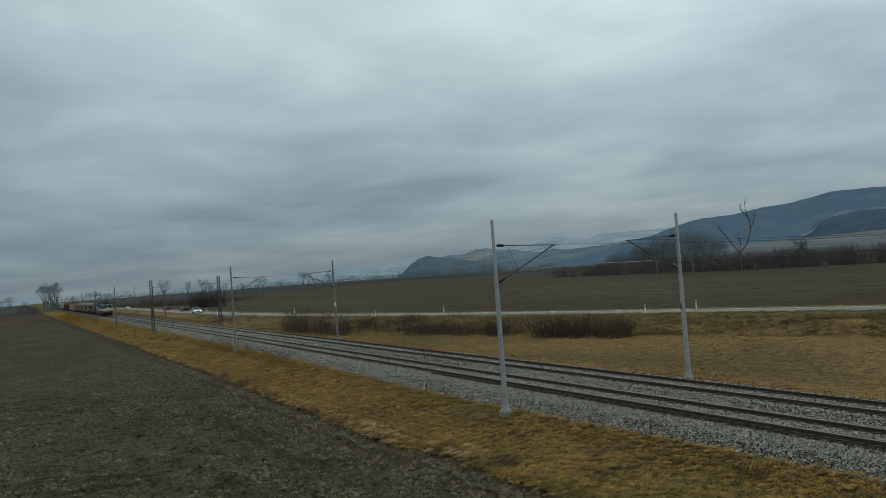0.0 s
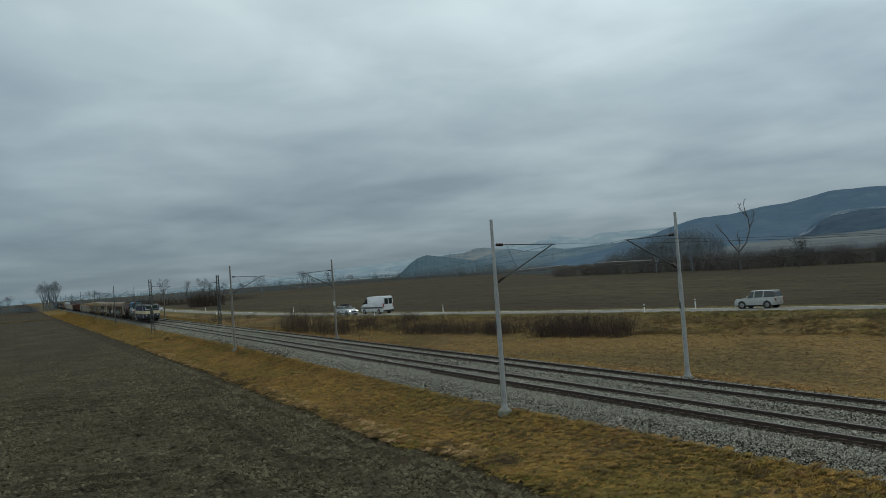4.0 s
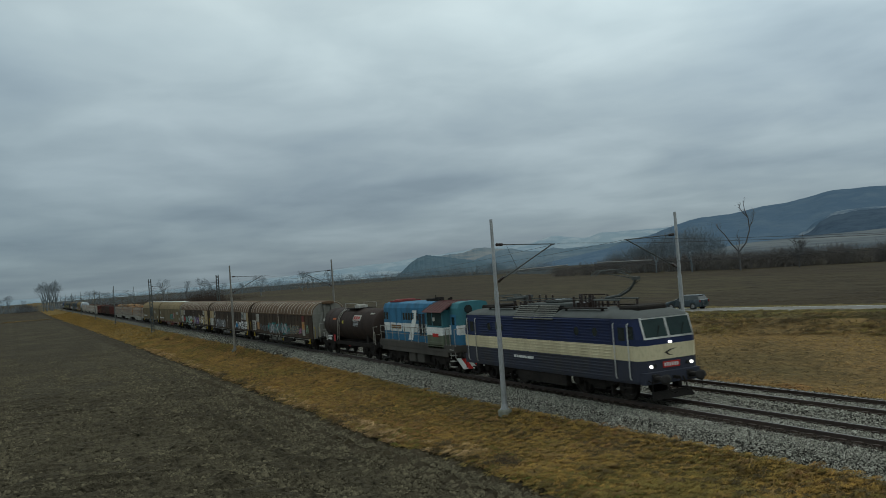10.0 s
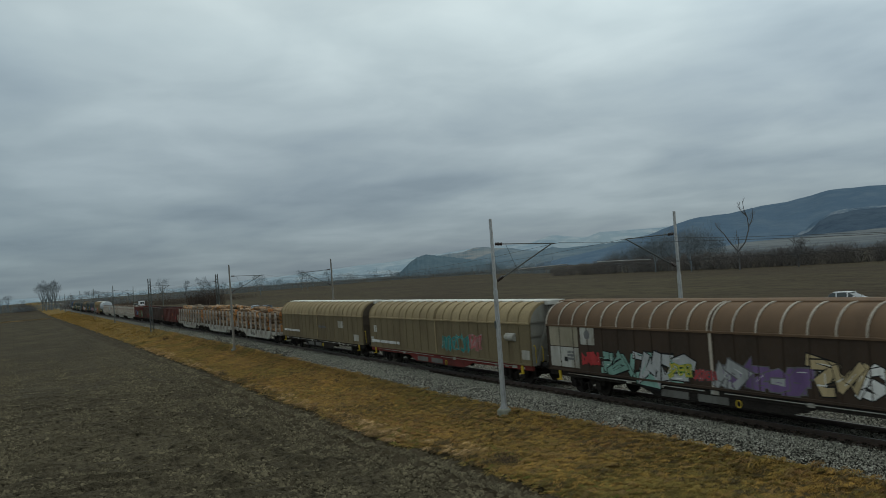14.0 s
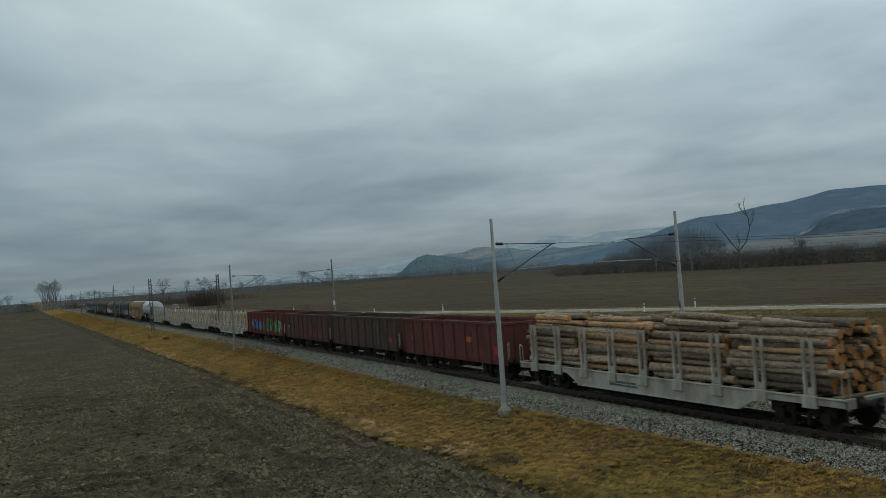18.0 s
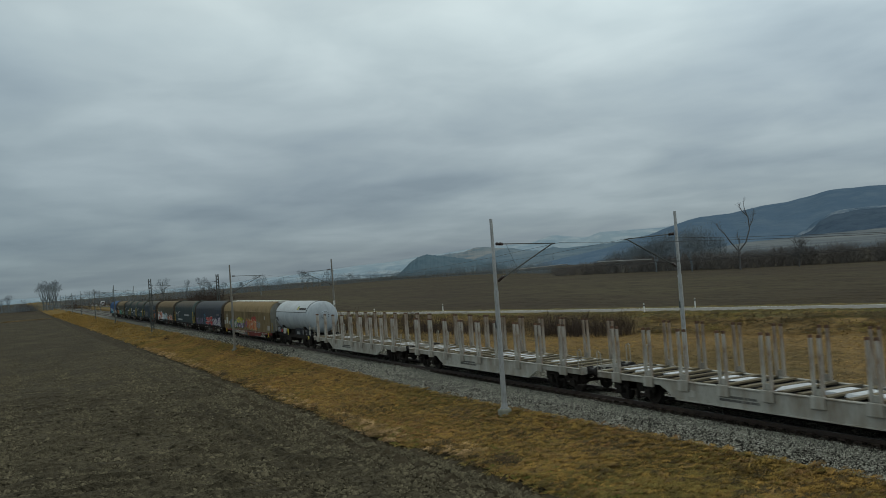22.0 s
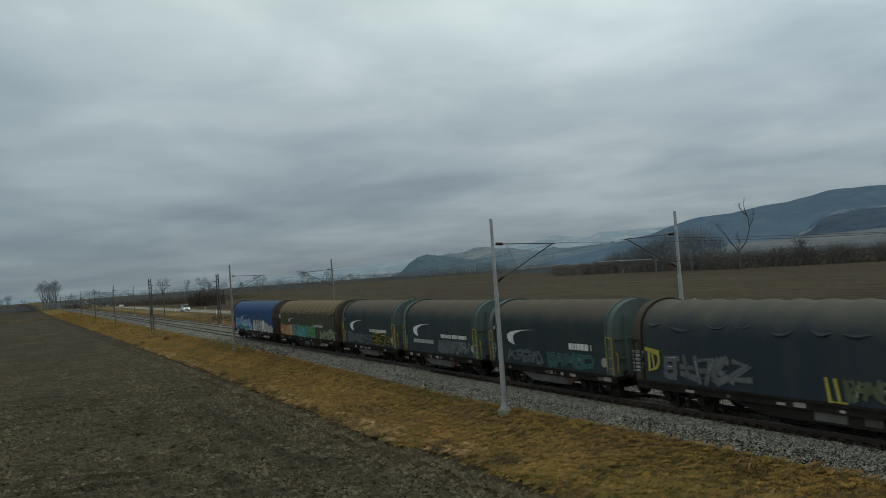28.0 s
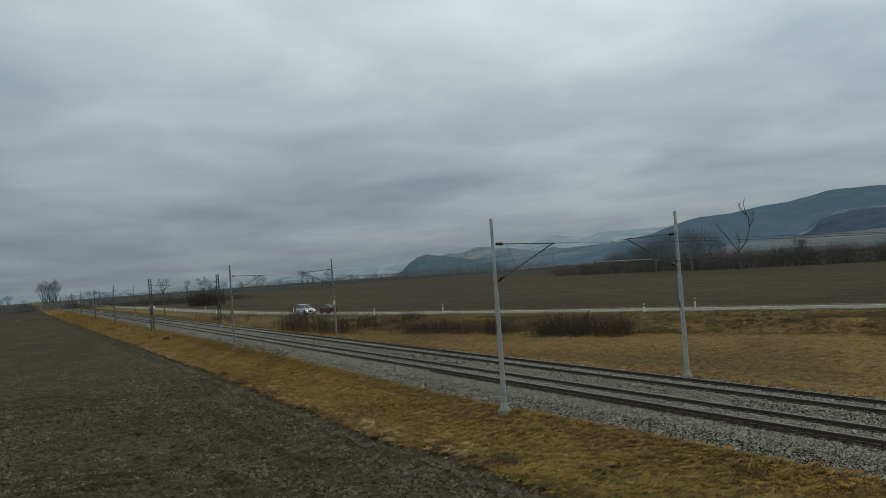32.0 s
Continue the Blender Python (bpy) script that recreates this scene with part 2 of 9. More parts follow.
# ---- mesh building ----
class Geo:
    def __init__(self):
        self.v, self.f, self.m = [], [], []

    def add(self, verts, faces, mi=0):
        k = len(self.v)
        self.v += [tuple(p) for p in verts]
        self.f += [tuple(k + i for i in f) for f in faces]
        self.m += [mi] * len(faces)
        return self

    def box(self, x0, x1, y0, y1, z0, z1, mi=0):
        v = [(x, y, z) for x in (x0, x1) for y in (y0, y1) for z in (z0, z1)]
        return self.add(v, [(0, 1, 3, 2), (4, 6, 7, 5), (0, 4, 5, 1), (2, 3, 7, 6), (0, 2, 6, 4), (1, 5, 7, 3)], mi)

    def rod(self, p, q, r, r2=None, n=6, mi=0, caps=True):
        p, q = Vector(p), Vector(q)
        r2 = r if r2 is None else r2
        d = (q - p).normalized()
        a = d.orthogonal().normalized()
        b = d.cross(a)
        ring = [(math.cos(2 * math.pi * i / n), math.sin(2 * math.pi * i / n)) for i in range(n)]
        v = [p + (a * c + b * s) * r for c, s in ring] + [q + (a * c + b * s) * r2 for c, s in ring]
        f = [(i, (i + 1) % n, n + (i + 1) % n, n + i) for i in range(n)]
        return self.add(v, f + ([tuple(range(n))[::-1], tuple(range(n, 2 * n))] if caps else []), mi)

    def path(self, pts, r, n=5, mi=0):
        for p, q in zip(pts, pts[1:]):
            self.rod(p, q, r, None, n, mi)
        return self

    def prism(self, prof, x0, x1, mi=0, caps=True):
        """A closed outline of (y, z), drawn along x."""
        n = len(prof)
        v = [(x0, y, z) for y, z in prof] + [(x1, y, z) for y, z in prof]
        f = [(i, (i + 1) % n, n + (i + 1) % n, n + i) for i in range(n)]
        if caps:
            f += [tuple(range(n))[::-1], tuple(range(n, 2 * n))]
        return self.add(v, f, mi)

    def slab(self, prof, y0, y1, mi=0):
        """A closed outline of (x, z), drawn along y."""
        n = len(prof)
        v = [(x, y0, z) for x, z in prof] + [(x, y1, z) for x, z in prof]
        f = [(i, n + i, n + (i + 1) % n, (i + 1) % n) for i in range(n)]
        return self.add(v, f + [tuple(range(n)), tuple(range(n, 2 * n))[::-1]], mi)

    def rings(self, rings, mi=0, caps=True, closed=True):
        n = len(rings[0])
        v = [p for r in rings for p in r]
        f = []
        for k in range(len(rings) - 1):
            for i in range(n if closed else n - 1):
                j = (i + 1) % n
                f.append((k * n + i, k * n + j, (k + 1) * n + j, (k + 1) * n + i))
        if caps:
            f += [tuple(range(n))[::-1], tuple(range((len(rings) - 1) * n, len(rings) * n))]
        return self.add(v, f, mi)

    def mesh(self, name, mats, smooth=False, bevel=0.0):
        me = bpy.data.meshes.new(name)
        me.from_pydata(self.v, [], self.f)
        mats = mats if isinstance(mats, (list, tuple)) else [mats]
        for m in mats:
            me.materials.append(m)
        if len(mats) > 1:
            me.polygons.foreach_set("material_index", self.m)
        bm = bmesh.new()
        bm.from_mesh(me)
        bmesh.ops.recalc_face_normals(bm, faces=bm.faces)
        if bevel:
            sharp = [e for e in bm.edges if len(e.link_faces) == 2 and e.calc_face_angle(0) > 0.6]
            bmesh.ops.bevel(bm, geom=sharp, offset=bevel, segments=1, affect="EDGES", clamp_overlap=True)
        bm.to_mesh(me)
        bm.free()
        if smooth:
            me.shade_smooth()
            me.set_sharp_from_angle(angle=radians(35))
        me.update()
        return me


def part(name, geo, mats, parent=None, label="", at=None, smooth=False, bevel=0.0):
    me = geo if isinstance(geo, bpy.types.Mesh) else geo.mesh(name, mats, smooth, bevel)
    ob = new(name, me)
    if parent:
        ob.parent = parent
    if at is not None:
        ob.matrix_basis = at
    if label:
        ob["label"] = label
    return ob


def stuff_mesh(name, verts, faces, mats, label, category, mi=None, smooth=False):
    me = bpy.data.meshes.new(name)
    verts, faces = np.asarray(verts, np.float32), np.asarray(faces, np.int32)
    k = faces.shape[1]
    me.vertices.add(len(verts))
    me.vertices.foreach_set("co", verts.ravel())
    me.loops.add(faces.size)
    me.loops.foreach_set("vertex_index", faces.ravel())
    me.polygons.add(len(faces))
    me.polygons.foreach_set("loop_start", np.arange(0, faces.size, k, dtype=np.int32))
    me.polygons.foreach_set("loop_total", np.full(len(faces), k, np.int32))
    for m in mats if isinstance(mats, (list, tuple)) else [mats]:
        me.materials.append(m)
    if mi is not None:
        me.polygons.foreach_set("material_index", np.asarray(mi, np.int32))
    if smooth:
        me.polygons.foreach_set("use_smooth", np.ones(len(faces), bool))
    me.update(calc_edges=True)
    me.validate()
    return tagged(new(name, me), label, category, kind="stuff")


rng = np.random.default_rng(7)


def wave(x, y, scale, seed=0):
    """Smooth value noise from a few sines, for arrays."""
    r = np.random.default_rng(seed)
    total = 0
    for _ in range(5):
        a = r.uniform(0, 2 * np.pi)
        k = scale * r.uniform(0.6, 1.8)
        total = total + np.sin(k * (x * np.cos(a) + y * np.sin(a)) + r.uniform(0, 6.28))
    return total / 5


# ---- ground ----
def road_edge(x):
    """The near edge of the road."""
    return 15.0 + 0.27 * 28 * np.log1p(np.exp(np.clip((np.asarray(x, float) + 148) / 28, -40, 40)))


FIELD_Z, ROAD_W = -1.6, 6.2


def field_edge(x):
    x = np.asarray(x, float)
    return -8.85 - 0.0085 * np.clip(-x - 90, 0, 400) + 0.30 * wave(x, 0 * x, 0.6, 3) + 0.18 * wave(x, 0 * x, 2.2, 13) + 0.65 * np.clip((x + 36) / 5, 0, 1) * np.clip((-8 - x) / 12, 0, 1)


def ground_height(x, y):
    x, y = np.broadcast_arrays(np.asarray(x, float), np.asarray(y, float))
    e, r = field_edge(x), road_edge(x)
    z = np.full(x.shape, FIELD_Z)
    near = 0.2 * np.clip((y - e) / 0.35, 0, 1) + 0.8 * (1 - np.clip((-4.2 - y) / (-4.2 - e), 0, 1) ** 0.9)
    z = np.where(y > e, FIELD_Z + (FIELD_Z * -1 - 0.9) * near + 0.10 * wave(x, y, 1.1, 5) * near * (1 - near) * 4, z)
    rise = np.interp(x, (-300, -150, -90, -72, -56, -47, -40, -32, -24, -18), (1.5, 1.5, 1.3, 1.0, 0.5, 0.12, 0.05, 0.35, 0.85, 1.0))
    z = np.where((y > -4.2) & (y < 6.5), -0.9 + (0.2 + 0.30 * rise) * np.clip((y + 4.2) / 1.1, 0, 1) - 0.6 * np.clip((y + 2.6) / 0.5, 0, 1), z)
    z = np.where(y > 6.5, -0.75 - 0.25 * np.clip((y - 6.8) / 2.5, 0, 1), z)
    climb = np.clip((y - (r - 14.0)) / 9.0, 0, 1)
    climb = climb * climb * (3 - 2 * climb)
    flatness = np.clip((r - 22) / 8, 0.35, 1)
    z = np.where(y > np.maximum(9.0, r - 14.0), -1.0 + 0.93 * climb + 0.16 * flatness * wave(x, y, 0.9, 9) * climb * (1 - climb) * 4 + 0.20 * flatness * wave(x, y, 2.0, 19) * climb * (1 - climb) * 4, z)
    z = np.where((y > 9) & (y < r - 2), z + 0.05 * wave(x, y, 0.8, 11), z)
    z = np.where(y > r - 1.2, 0.05 + 0.03 * wave(x, y, 0.7, 15), z)
    z = np.where(y > r + 0.45, -0.12, z)
    z = np.where(y > r + ROAD_W + 1.5, -0.07 - 0.43 * np.clip((y - r - ROAD_W - 1.5) / 12, 0, 1), z)
    d = np.clip((y - r - 60) / 140, 0, 1)
    z = np.where(y > r + 60, -0.5 + 0.0 * d, z)
    return z


xs = np.unique(np.round(np.concatenate([np.arange(-75, 12, 0.28), np.arange(-170, -75, 1.0), -170 - np.cumsum(1.2 * 1.06 ** np.arange(86)), 12 + np.cumsum(1.5 * 1.09 ** np.arange(63))]), 3))
rows = []          # (kind, value): rows across the railway, each either a fixed y or an offset from a curve
for v in -1 * np.cumsum(0.25 * 1.045 ** np.arange(150))[::-1]:
    rows.append(("field", v))
for k in np.linspace(0, 1, 22):
    rows.append(("bank", k))
for v in (-3.6, -3.2, -2.0, 0, 2, 4, 6.2, 6.8, 7.3, 8.0, 8.8):
    rows.append(("fixed", v))
for k in np.linspace(0.04, 1, 44):
    rows.append(("strip", k))
for v in (-1.15, -0.6, 0.4, 0.52, 1.0, 3.0, 5.0, 6.7, 7.7, 9.5, 12, 15, 20, 26, 34):
    rows.append(("road", v))
for v in np.cumsum(6 * 1.12 ** np.arange(40)):
    rows.append(("road", 34 + v))
E_, R_ = field_edge(xs), road_edge(xs)
gx, gy = [], []
row_mat = []
for kind, v in rows:
    if kind == "field":
        y = E_ + v
    elif kind == "bank":
        y = E_ + (-4.0 - E_) * v
    elif kind == "fixed":
        y = np.full_like(xs, v)
    elif kind == "strip":
        y = 8.8 + (R_ - 1.6 - 8.8) * v
    else:
        y = R_ + v
    gx.append(xs)
    gy.append(y)
    row_mat.append({"field": 5 if v > -0.5 else 6 if v > -0.95 else 5 if v > -1.6 else 6 if v > -2.1 else 0, "bank": 5 if v < 0.04 else 1, "fixed": 1, "strip": 3 if v > 0.84 else 2, "road": 3 if v < 9 else 4}[kind])
gx, gy = np.array(gx), np.array(gy)
gz = ground_height(gx, gy)
fieldrow = np.array([k == "field" for k, _ in rows])[:, None]
close = np.exp(-((np.abs(gx + 30) / 60) ** 2)) * np.clip((gy + 60) / 30, 0, 1)
clods = 0.105 * rng.standard_normal(gx.shape) * close + (0.035 * np.sin((gy - E_[None, :]) * 2 * np.pi / 0.75) + 0.04 * np.sin((gy - E_[None, :]) * 2 * np.pi / 2.1 + 0.6 * wave(gx, gy, 0.15, 71)) + 0.05 * np.sin((gy - E_[None, :]) * 2 * np.pi / 4.7 + 1.0)) * (0.5 + 0.5 * close)
edge_off = gy - E_[None, :]
ridge_ = 0.14 * np.exp(-((edge_off + 0.15) / 0.22) ** 2) * (0.6 + 0.8 * wave(gx, gy * 0, 1.7, 61)) - 0.10 * np.exp(-((edge_off + 0.75) / 0.25) ** 2) - 0.08 * np.exp(-((edge_off + 1.85) / 0.3) ** 2) - 0.10 * np.exp(-((edge_off + 3.7) / 0.3) ** 2) - 0.08 * np.exp(-((edge_off + 5.6) / 0.35) ** 2)
gz = gz + np.where(fieldrow | (np.abs(edge_off) < 0.6), ridge_, 0)
gz = gz + np.where(fieldrow, clods + 0.05 * wave(gx, gy, 0.35, 21) + 0.055 * close * wave(gx, gy, 4.2, 23), 0.035 * rng.standard_normal(gx.shape) * (close > 0.05) * ((gy < -3.7) | (gy > 8.5)))
ny, nx = gx.shape
idx = np.arange(nx * ny).reshape(ny, nx)
quads = np.stack([idx[:-1, :-1], idx[:-1, 1:], idx[1:, 1:], idx[1:, :-1]], -1).reshape(-1, 4)
qm = np.repeat(np.array(row_mat[:-1]), nx - 1)
qm = np.where((qm == 0) & (np.tile(xs[:-1], ny - 1) < -368), 4, qm)
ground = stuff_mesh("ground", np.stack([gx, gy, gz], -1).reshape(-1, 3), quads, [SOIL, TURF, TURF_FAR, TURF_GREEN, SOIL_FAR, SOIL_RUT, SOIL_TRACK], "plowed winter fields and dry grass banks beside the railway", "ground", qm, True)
# crumbled soil keeps its broken facets
ground.data.polygons.foreach_set("use_smooth", qm != 0)
tagged(ground, kind="structure")

# the road: a real sheet with thickness on the verge
rx = xs[(xs > -1500) & (xs < 400)]
ry = road_edge(rx)
gr = Geo()
ringset = [[(x, y + 0.5, -0.16), (x, y + 0.5, -0.04), (x, y + 3.1, 0.0), (x, y + 5.8, -0.04), (x, y + 5.8, -0.16)] for x, y in zip(rx, ry)]
gr.rings(ringset, 0, True, True)
road = part("road", gr, ASPHALT, smooth=True)
tagged(road, "worn pale grey asphalt country road", "road", kind="structure")
gl = Geo()
for off in (0.62, 5.56):
    gl.rings([[(x, y + off, -0.028), (x, y + off + 0.12, -0.026)] for x, y in zip(rx, ry)], 0, False, False)
part("edge_line", gl, WHITE, road, "worn white edge lines")


# ---- railway ----
TRACK_FAR = 4.09
bx = np.unique(np.round(np.concatenate([np.arange(-70, 14, 0.22), np.arange(-160, -70, 0.6), np.arange(-1200, -160, 8.0), np.arange(14, 300, 6.0)]), 3))
prof = [(-3.75, -0.98), (-3.35, -0.78), (-3.0, -0.62), (-2.65, -0.45), (-2.35, -0.30), (-2.1, -0.235), (-1.8, -0.215), (-1.45, -0.20), (-1.1, -0.205), (-0.85, -0.19), (-0.62, -0.195), (-0.3, -0.168), (0, -0.165), (0.3, -0.168), (0.62, -0.195),
        (0.85, -0.19), (1.1, -0.205), (1.4, -0.21), (1.7, -0.26), (2.05, -0.30), (2.4, -0.26), (2.7, -0.21)]
prof = prof + [(TRACK_FAR - y, z) for y, z in prof if -4 < y < 0.9 and TRACK_FAR - y > 2.9][::-1]
prof = sorted(prof)
by, bz = np.array([p[0] for p in prof]), np.array([p[1] for p in prof])
mid_y = (by[:-1] + by[1:]) / 2
BX, BY = np.meshgrid(bx, by)
BZ = np.repeat(bz[:, None], len(bx), 1) + 0.010 * rng.standard_normal(BX.shape) + 0.008 * wave(BX, BY, 2.2, 31)
BY = BY + 0.02 * rng.standard_normal(BX.shape)
bed_kind = ((np.abs(np.abs(mid_y) - 0.7535) < 0.14) | (np.abs(np.abs(mid_y - TRACK_FAR) - 0.7535) < 0.14)).astype(int)
ny, nx = BX.shape
idx = np.arange(nx * ny).reshape(ny, nx)
quads = np.stack([idx[:-1, :-1], idx[:-1, 1:], idx[1:, 1:], idx[1:, :-1]], -1).reshape(-1, 4)
ballast = stuff_mesh("track_ballast", np.stack([BX, BY, BZ], -1).reshape(-1, 3), quads, [STONE, STONE_RUST_SHADE, STONE_CLOSED], "crushed pale grey stone bed under the double track", "ballast", np.where((BX[:-1, :-1] < -110) & (bed_kind[:, None] == 0), 2, bed_kind[:, None]).reshape(-1))


def scatter_stones(n, x0, x1, y0, y1, size, bias=1.0):
    """Loose angular stones lying on the bed."""
    u = rng.random(n) ** bias
    x, y = x1 - (x1 - x0) * u, rng.uniform(y0, y1, n)
    z = np.interp(y, by, bz) + 0.034
    base = np.array([(1.1, 0, -0.5), (-0.55, 0.95, -0.5), (-0.55, -0.95, -0.5), (0.1, 0, 0.9)], float)
    s = size * rng.uniform(0.6, 1.5, (n, 1, 1)) * rng.uniform(0.6, 1.2, (n, 4, 1))
    a = rng.uniform(0, 6.28, n)
    c, si = np.cos(a), np.sin(a)
    tilt = rng.uniform(-0.6, 0.6, n)
    v = base[None] * s
    vx, vy, vz = v[..., 0], v[..., 1], v[..., 2] * 0.8
    vx, vz = vx * np.cos(tilt)[:, None] - vz * np.sin(tilt)[:, None], vx * np.sin(tilt)[:, None] + vz * np.cos(tilt)[:, None]
    v = np.stack([vx * c[:, None] - vy * si[:, None] + x[:, None], vx * si[:, None] + vy * c[:, None] + y[:, None], vz + z[:, None]], -1)
    f = np.array([(0, 1, 3), (1, 2, 3), (2, 0, 3)])
    return v.reshape(-1, 3), (f[None] + 4 * np.arange(n)[:, None, None]).reshape(-1, 3)


def lay_stones(beds, mat, label):
    sv, sf, k = [], [], 0
    for bed_ in beds:
        v, f = scatter_stones(*bed_)
        sv.append(v)
        sf.append(f + k)
        k += len(v)
    stuff_mesh("ballast_stones", np.concatenate(sv), np.concatenate(sf), mat, label, "stones")


lay_stones(((20000, -48, -8, -2.2, -1.28, 0.037), (34000, -48, -8, -3.5, -2.1, 0.034), (5000, -62, -28, -3.85, -3.3, 0.040), (16000, -48, -8, -0.40, 0.62, 0.038), (27000, -50, -8, 0.9, 3.2, 0.038), (15000, -50, -8, TRACK_FAR - 0.62, TRACK_FAR + 0.62, 0.038),
            (4000, -60, -8, TRACK_FAR + 0.85, TRACK_FAR + 2.0, 0.038), (15000, -74, -48, -3.5, -1.28, 0.042), (32000, -95, -48, -3.5, 5.0, 0.050), (24000, -170, -95, -3.3, 5.0, 0.07)), STONE_SOLID, "loose pale grey crushed stones on the track bed")
lay_stones(((11000, -48, -8, -1.32, -0.40, 0.036), (4000, -48, -8, 0.60, 0.92, 0.036)), STONE_DUST, "dark brake-dusted stones beside the rails")

rail_outline = [(-0.075, -0.172), (0.075, -0.172), (0.075, -0.16), (0.012, -0.14), (0.012, -0.045), (0.036, -0.036), (0.036, -0.006), (0.03, 0.0), (-0.03, 0.0), (-0.036, -0.006), (-0.036, -0.036), (-0.012, -0.045), (-0.012, -0.14), (-0.075, -0.16)]
for track, y0 in (("near", 0.0), ("far", TRACK_FAR)):
    bed = tagged(new("railway_track"), "railway track with rusty steel rails on concrete sleepers", "railway track", "double track", "structure")
    bed.location = (0, y0, 0)
    for side in (-0.7535, 0.7535):
        g = Geo()
        n = len(rail_outline)
        g.prism([(y + side, z) for y, z in rail_outline], -1300, 300)
        g.m = [1 if i == 7 else 0 for i in range(len(g.f))]
        part("rail", g, [RAIL, RAIL_TOP], bed)
    g = Geo()
    outline = [(-0.15, -0.36), (0.15, -0.36), (0.13, -0.178), (-0.13, -0.178)]
    g.slab(outline, -1.3, 1.3)
    for side in (-0.7535, 0.7535):
        g.box(-0.13, 0.13, side - 0.19, side - 0.08, -0.178, -0.11, 1)
        g.box(-0.13, 0.13, side + 0.08, side + 0.19, -0.178, -0.11, 1)
    me = g.mesh("sleeper", [SLEEPER, RAIL])
    for i in range(145):
        part("sleeper", me, None, bed, at=pose(4 - 0.6 * i, 0, 0))
    g = Geo()
    for i in range(145, 760):
        g.slab([(4 - 0.6 * i + x, z) for x, z in outline], -1.3, 1.3)
    tagged(part("sleeper_row", g, SLEEPER, bed), kind="stuff")

# ---- overhead line ----
MAST_X = [22.0, -34.44, -89.7, -151.6, -215.3, -275.2, -342.2, -403, -464, -525, -586, -647]
ARM_TIP, ARM_LOW, CONTACT = 6.78, 5.15, 5.55


def plinth_part(parent, z):
    g = Geo()
    g.rings([[(c * r, s * r, h) for c, s in [(math.cos(a * math.pi / 4 + 0.39), math.sin(a * math.pi / 4 + 0.39)) for a in range(8)]] for r, h in ((0.34, z - 0.5), (0.33, z + 0.30), (0.28, z + 0.36))])
    return part("concrete_plinth", g, PLINTH, parent, "grey concrete footing", bevel=0.02)


def cantilever(parent, side, far=False):
    """side +1: the arm reaches towards +y."""
    g = Geo()
    tip, reg = 3.2 * side, 3.9 * side
    arm = part("cantilever_arm", Geo().rod((0, 0.32 * side, 6.88), (0, tip + 0.15 * side, 6.76), 0.024).rod((0, 0.30 * side, 5.28), (0, tip, 6.76), 0.032)
               .rod((0, 1.2 * side, 5.72), (0, 0.7 * side, 6.86), 0.008), LATTICE, parent, "dark steel tube bracket")
    s0, s1 = (1.25, 3.98) if side > 0 else (1.73, 5.04)
    part("steady_tube", Geo().rod((0, s0 * side, 5.66), (0, s1 * side, 5.73), 0.028), STEADY, parent, "pale grey steady tube")
    part("contact_clip", Geo().rod((0, (s1 - 0.15) * side, 5.73), (0, 3.7 * side, CONTACT), 0.014), LATTICE, parent)
    for p, q in (((0, 0.16 * side, 6.89), (0, 0.52 * side, 6.87)), ((0, 0.14 * side, 5.2), (0, 0.46 * side, 5.40))):
        ins = Geo()
        p, q = Vector(p), Vector(q)
        d = (q - p).normalized()
        u = d.orthogonal().normalized()
        w_ = d.cross(u)
        ins.rings([[p.lerp(q, t) + (u * math.cos(a) + w_ * math.sin(a)) * r_ for a in [math.pi * k / 4 for k in range(8)]] for t, r_ in [(k / 10, 0.08 if k % 2 else 0.045) for k in range(11)]])
        part("insulator", ins, INSULATOR, arm)
    return arm


def mast(x, y, side, lattice, z, tube):
    ob = tagged(new("catenary_mast"), "dark lattice catenary mast with a bracket arm" if lattice else "pale grey steel catenary mast with a bracket arm", "catenary mast", "catenary masts along the railway")
    ob.location = (x, y, 0)
    plinth_part(ob, z)
    if lattice:
        g = Geo()
        for sx in (-0.32, 0.32):
            for sy in (-0.22, 0.22):
                g.rod((sx, sy, z), (sx * 0.62, sy * 0.8, 8.1), 0.055, None, 4)
        part("mast_leg", g, LATTICE, ob)
        g = Geo()
        for i in range(16):
            h0, h1 = z + 0.5 + 0.52 * i, z + 1.02 + 0.52 * i
            w = 0.32 - 0.12 * i / 16
            for sy in (-0.2, 0.2):
                g.rod((-w if i % 2 else w, sy, h0), (w if i % 2 else -w, sy, h1), 0.034, None, 4)
            g.rod((w, -0.2, h0), (w, 0.2, h1), 0.034, None, 4)
            g.rod((-w, -0.2, h1), (-w, 0.2, h0), 0.034, None, 4)
        part("lattice_bracing", g, LATTICE, ob)
        part("tension_weight", Geo().rod((0.52, 0, 2.0), (0.52, 0, 3.4), 0.17, None, 10), LATTICE, ob, "stack of dark tension weights")
    else:
        part("lower_tube", Geo().rod((0, 0, z + 0.2), (0, 0, 4.74), 0.125, 0.105, 12), tube, ob, smooth=True)
        part("upper_tube", Geo().rod((0, 0, 4.74), (0, 0, 8.04), 0.088, 0.07, 12), tube, ob, smooth=True)
        part("collar", Geo().rod((0, 0, 4.66), (0, 0, 4.82), 0.118, 0.095, 12), tube, ob)
        part("base_flange", Geo().rod((0, 0, z + 0.34), (0, 0, z + 0.40), 0.22, None, 8).rod((0, 0, z + 0.40), (0, 0, z + 0.62), 0.18, 0.125, 8), tube, ob)
        part("number_plate", Geo().box(-0.05, 0.05, -0.155, -0.135, 3.08, 3.42), LATTICE, ob, "small dark mast plate")
    cantilever(ob, side)
    return ob


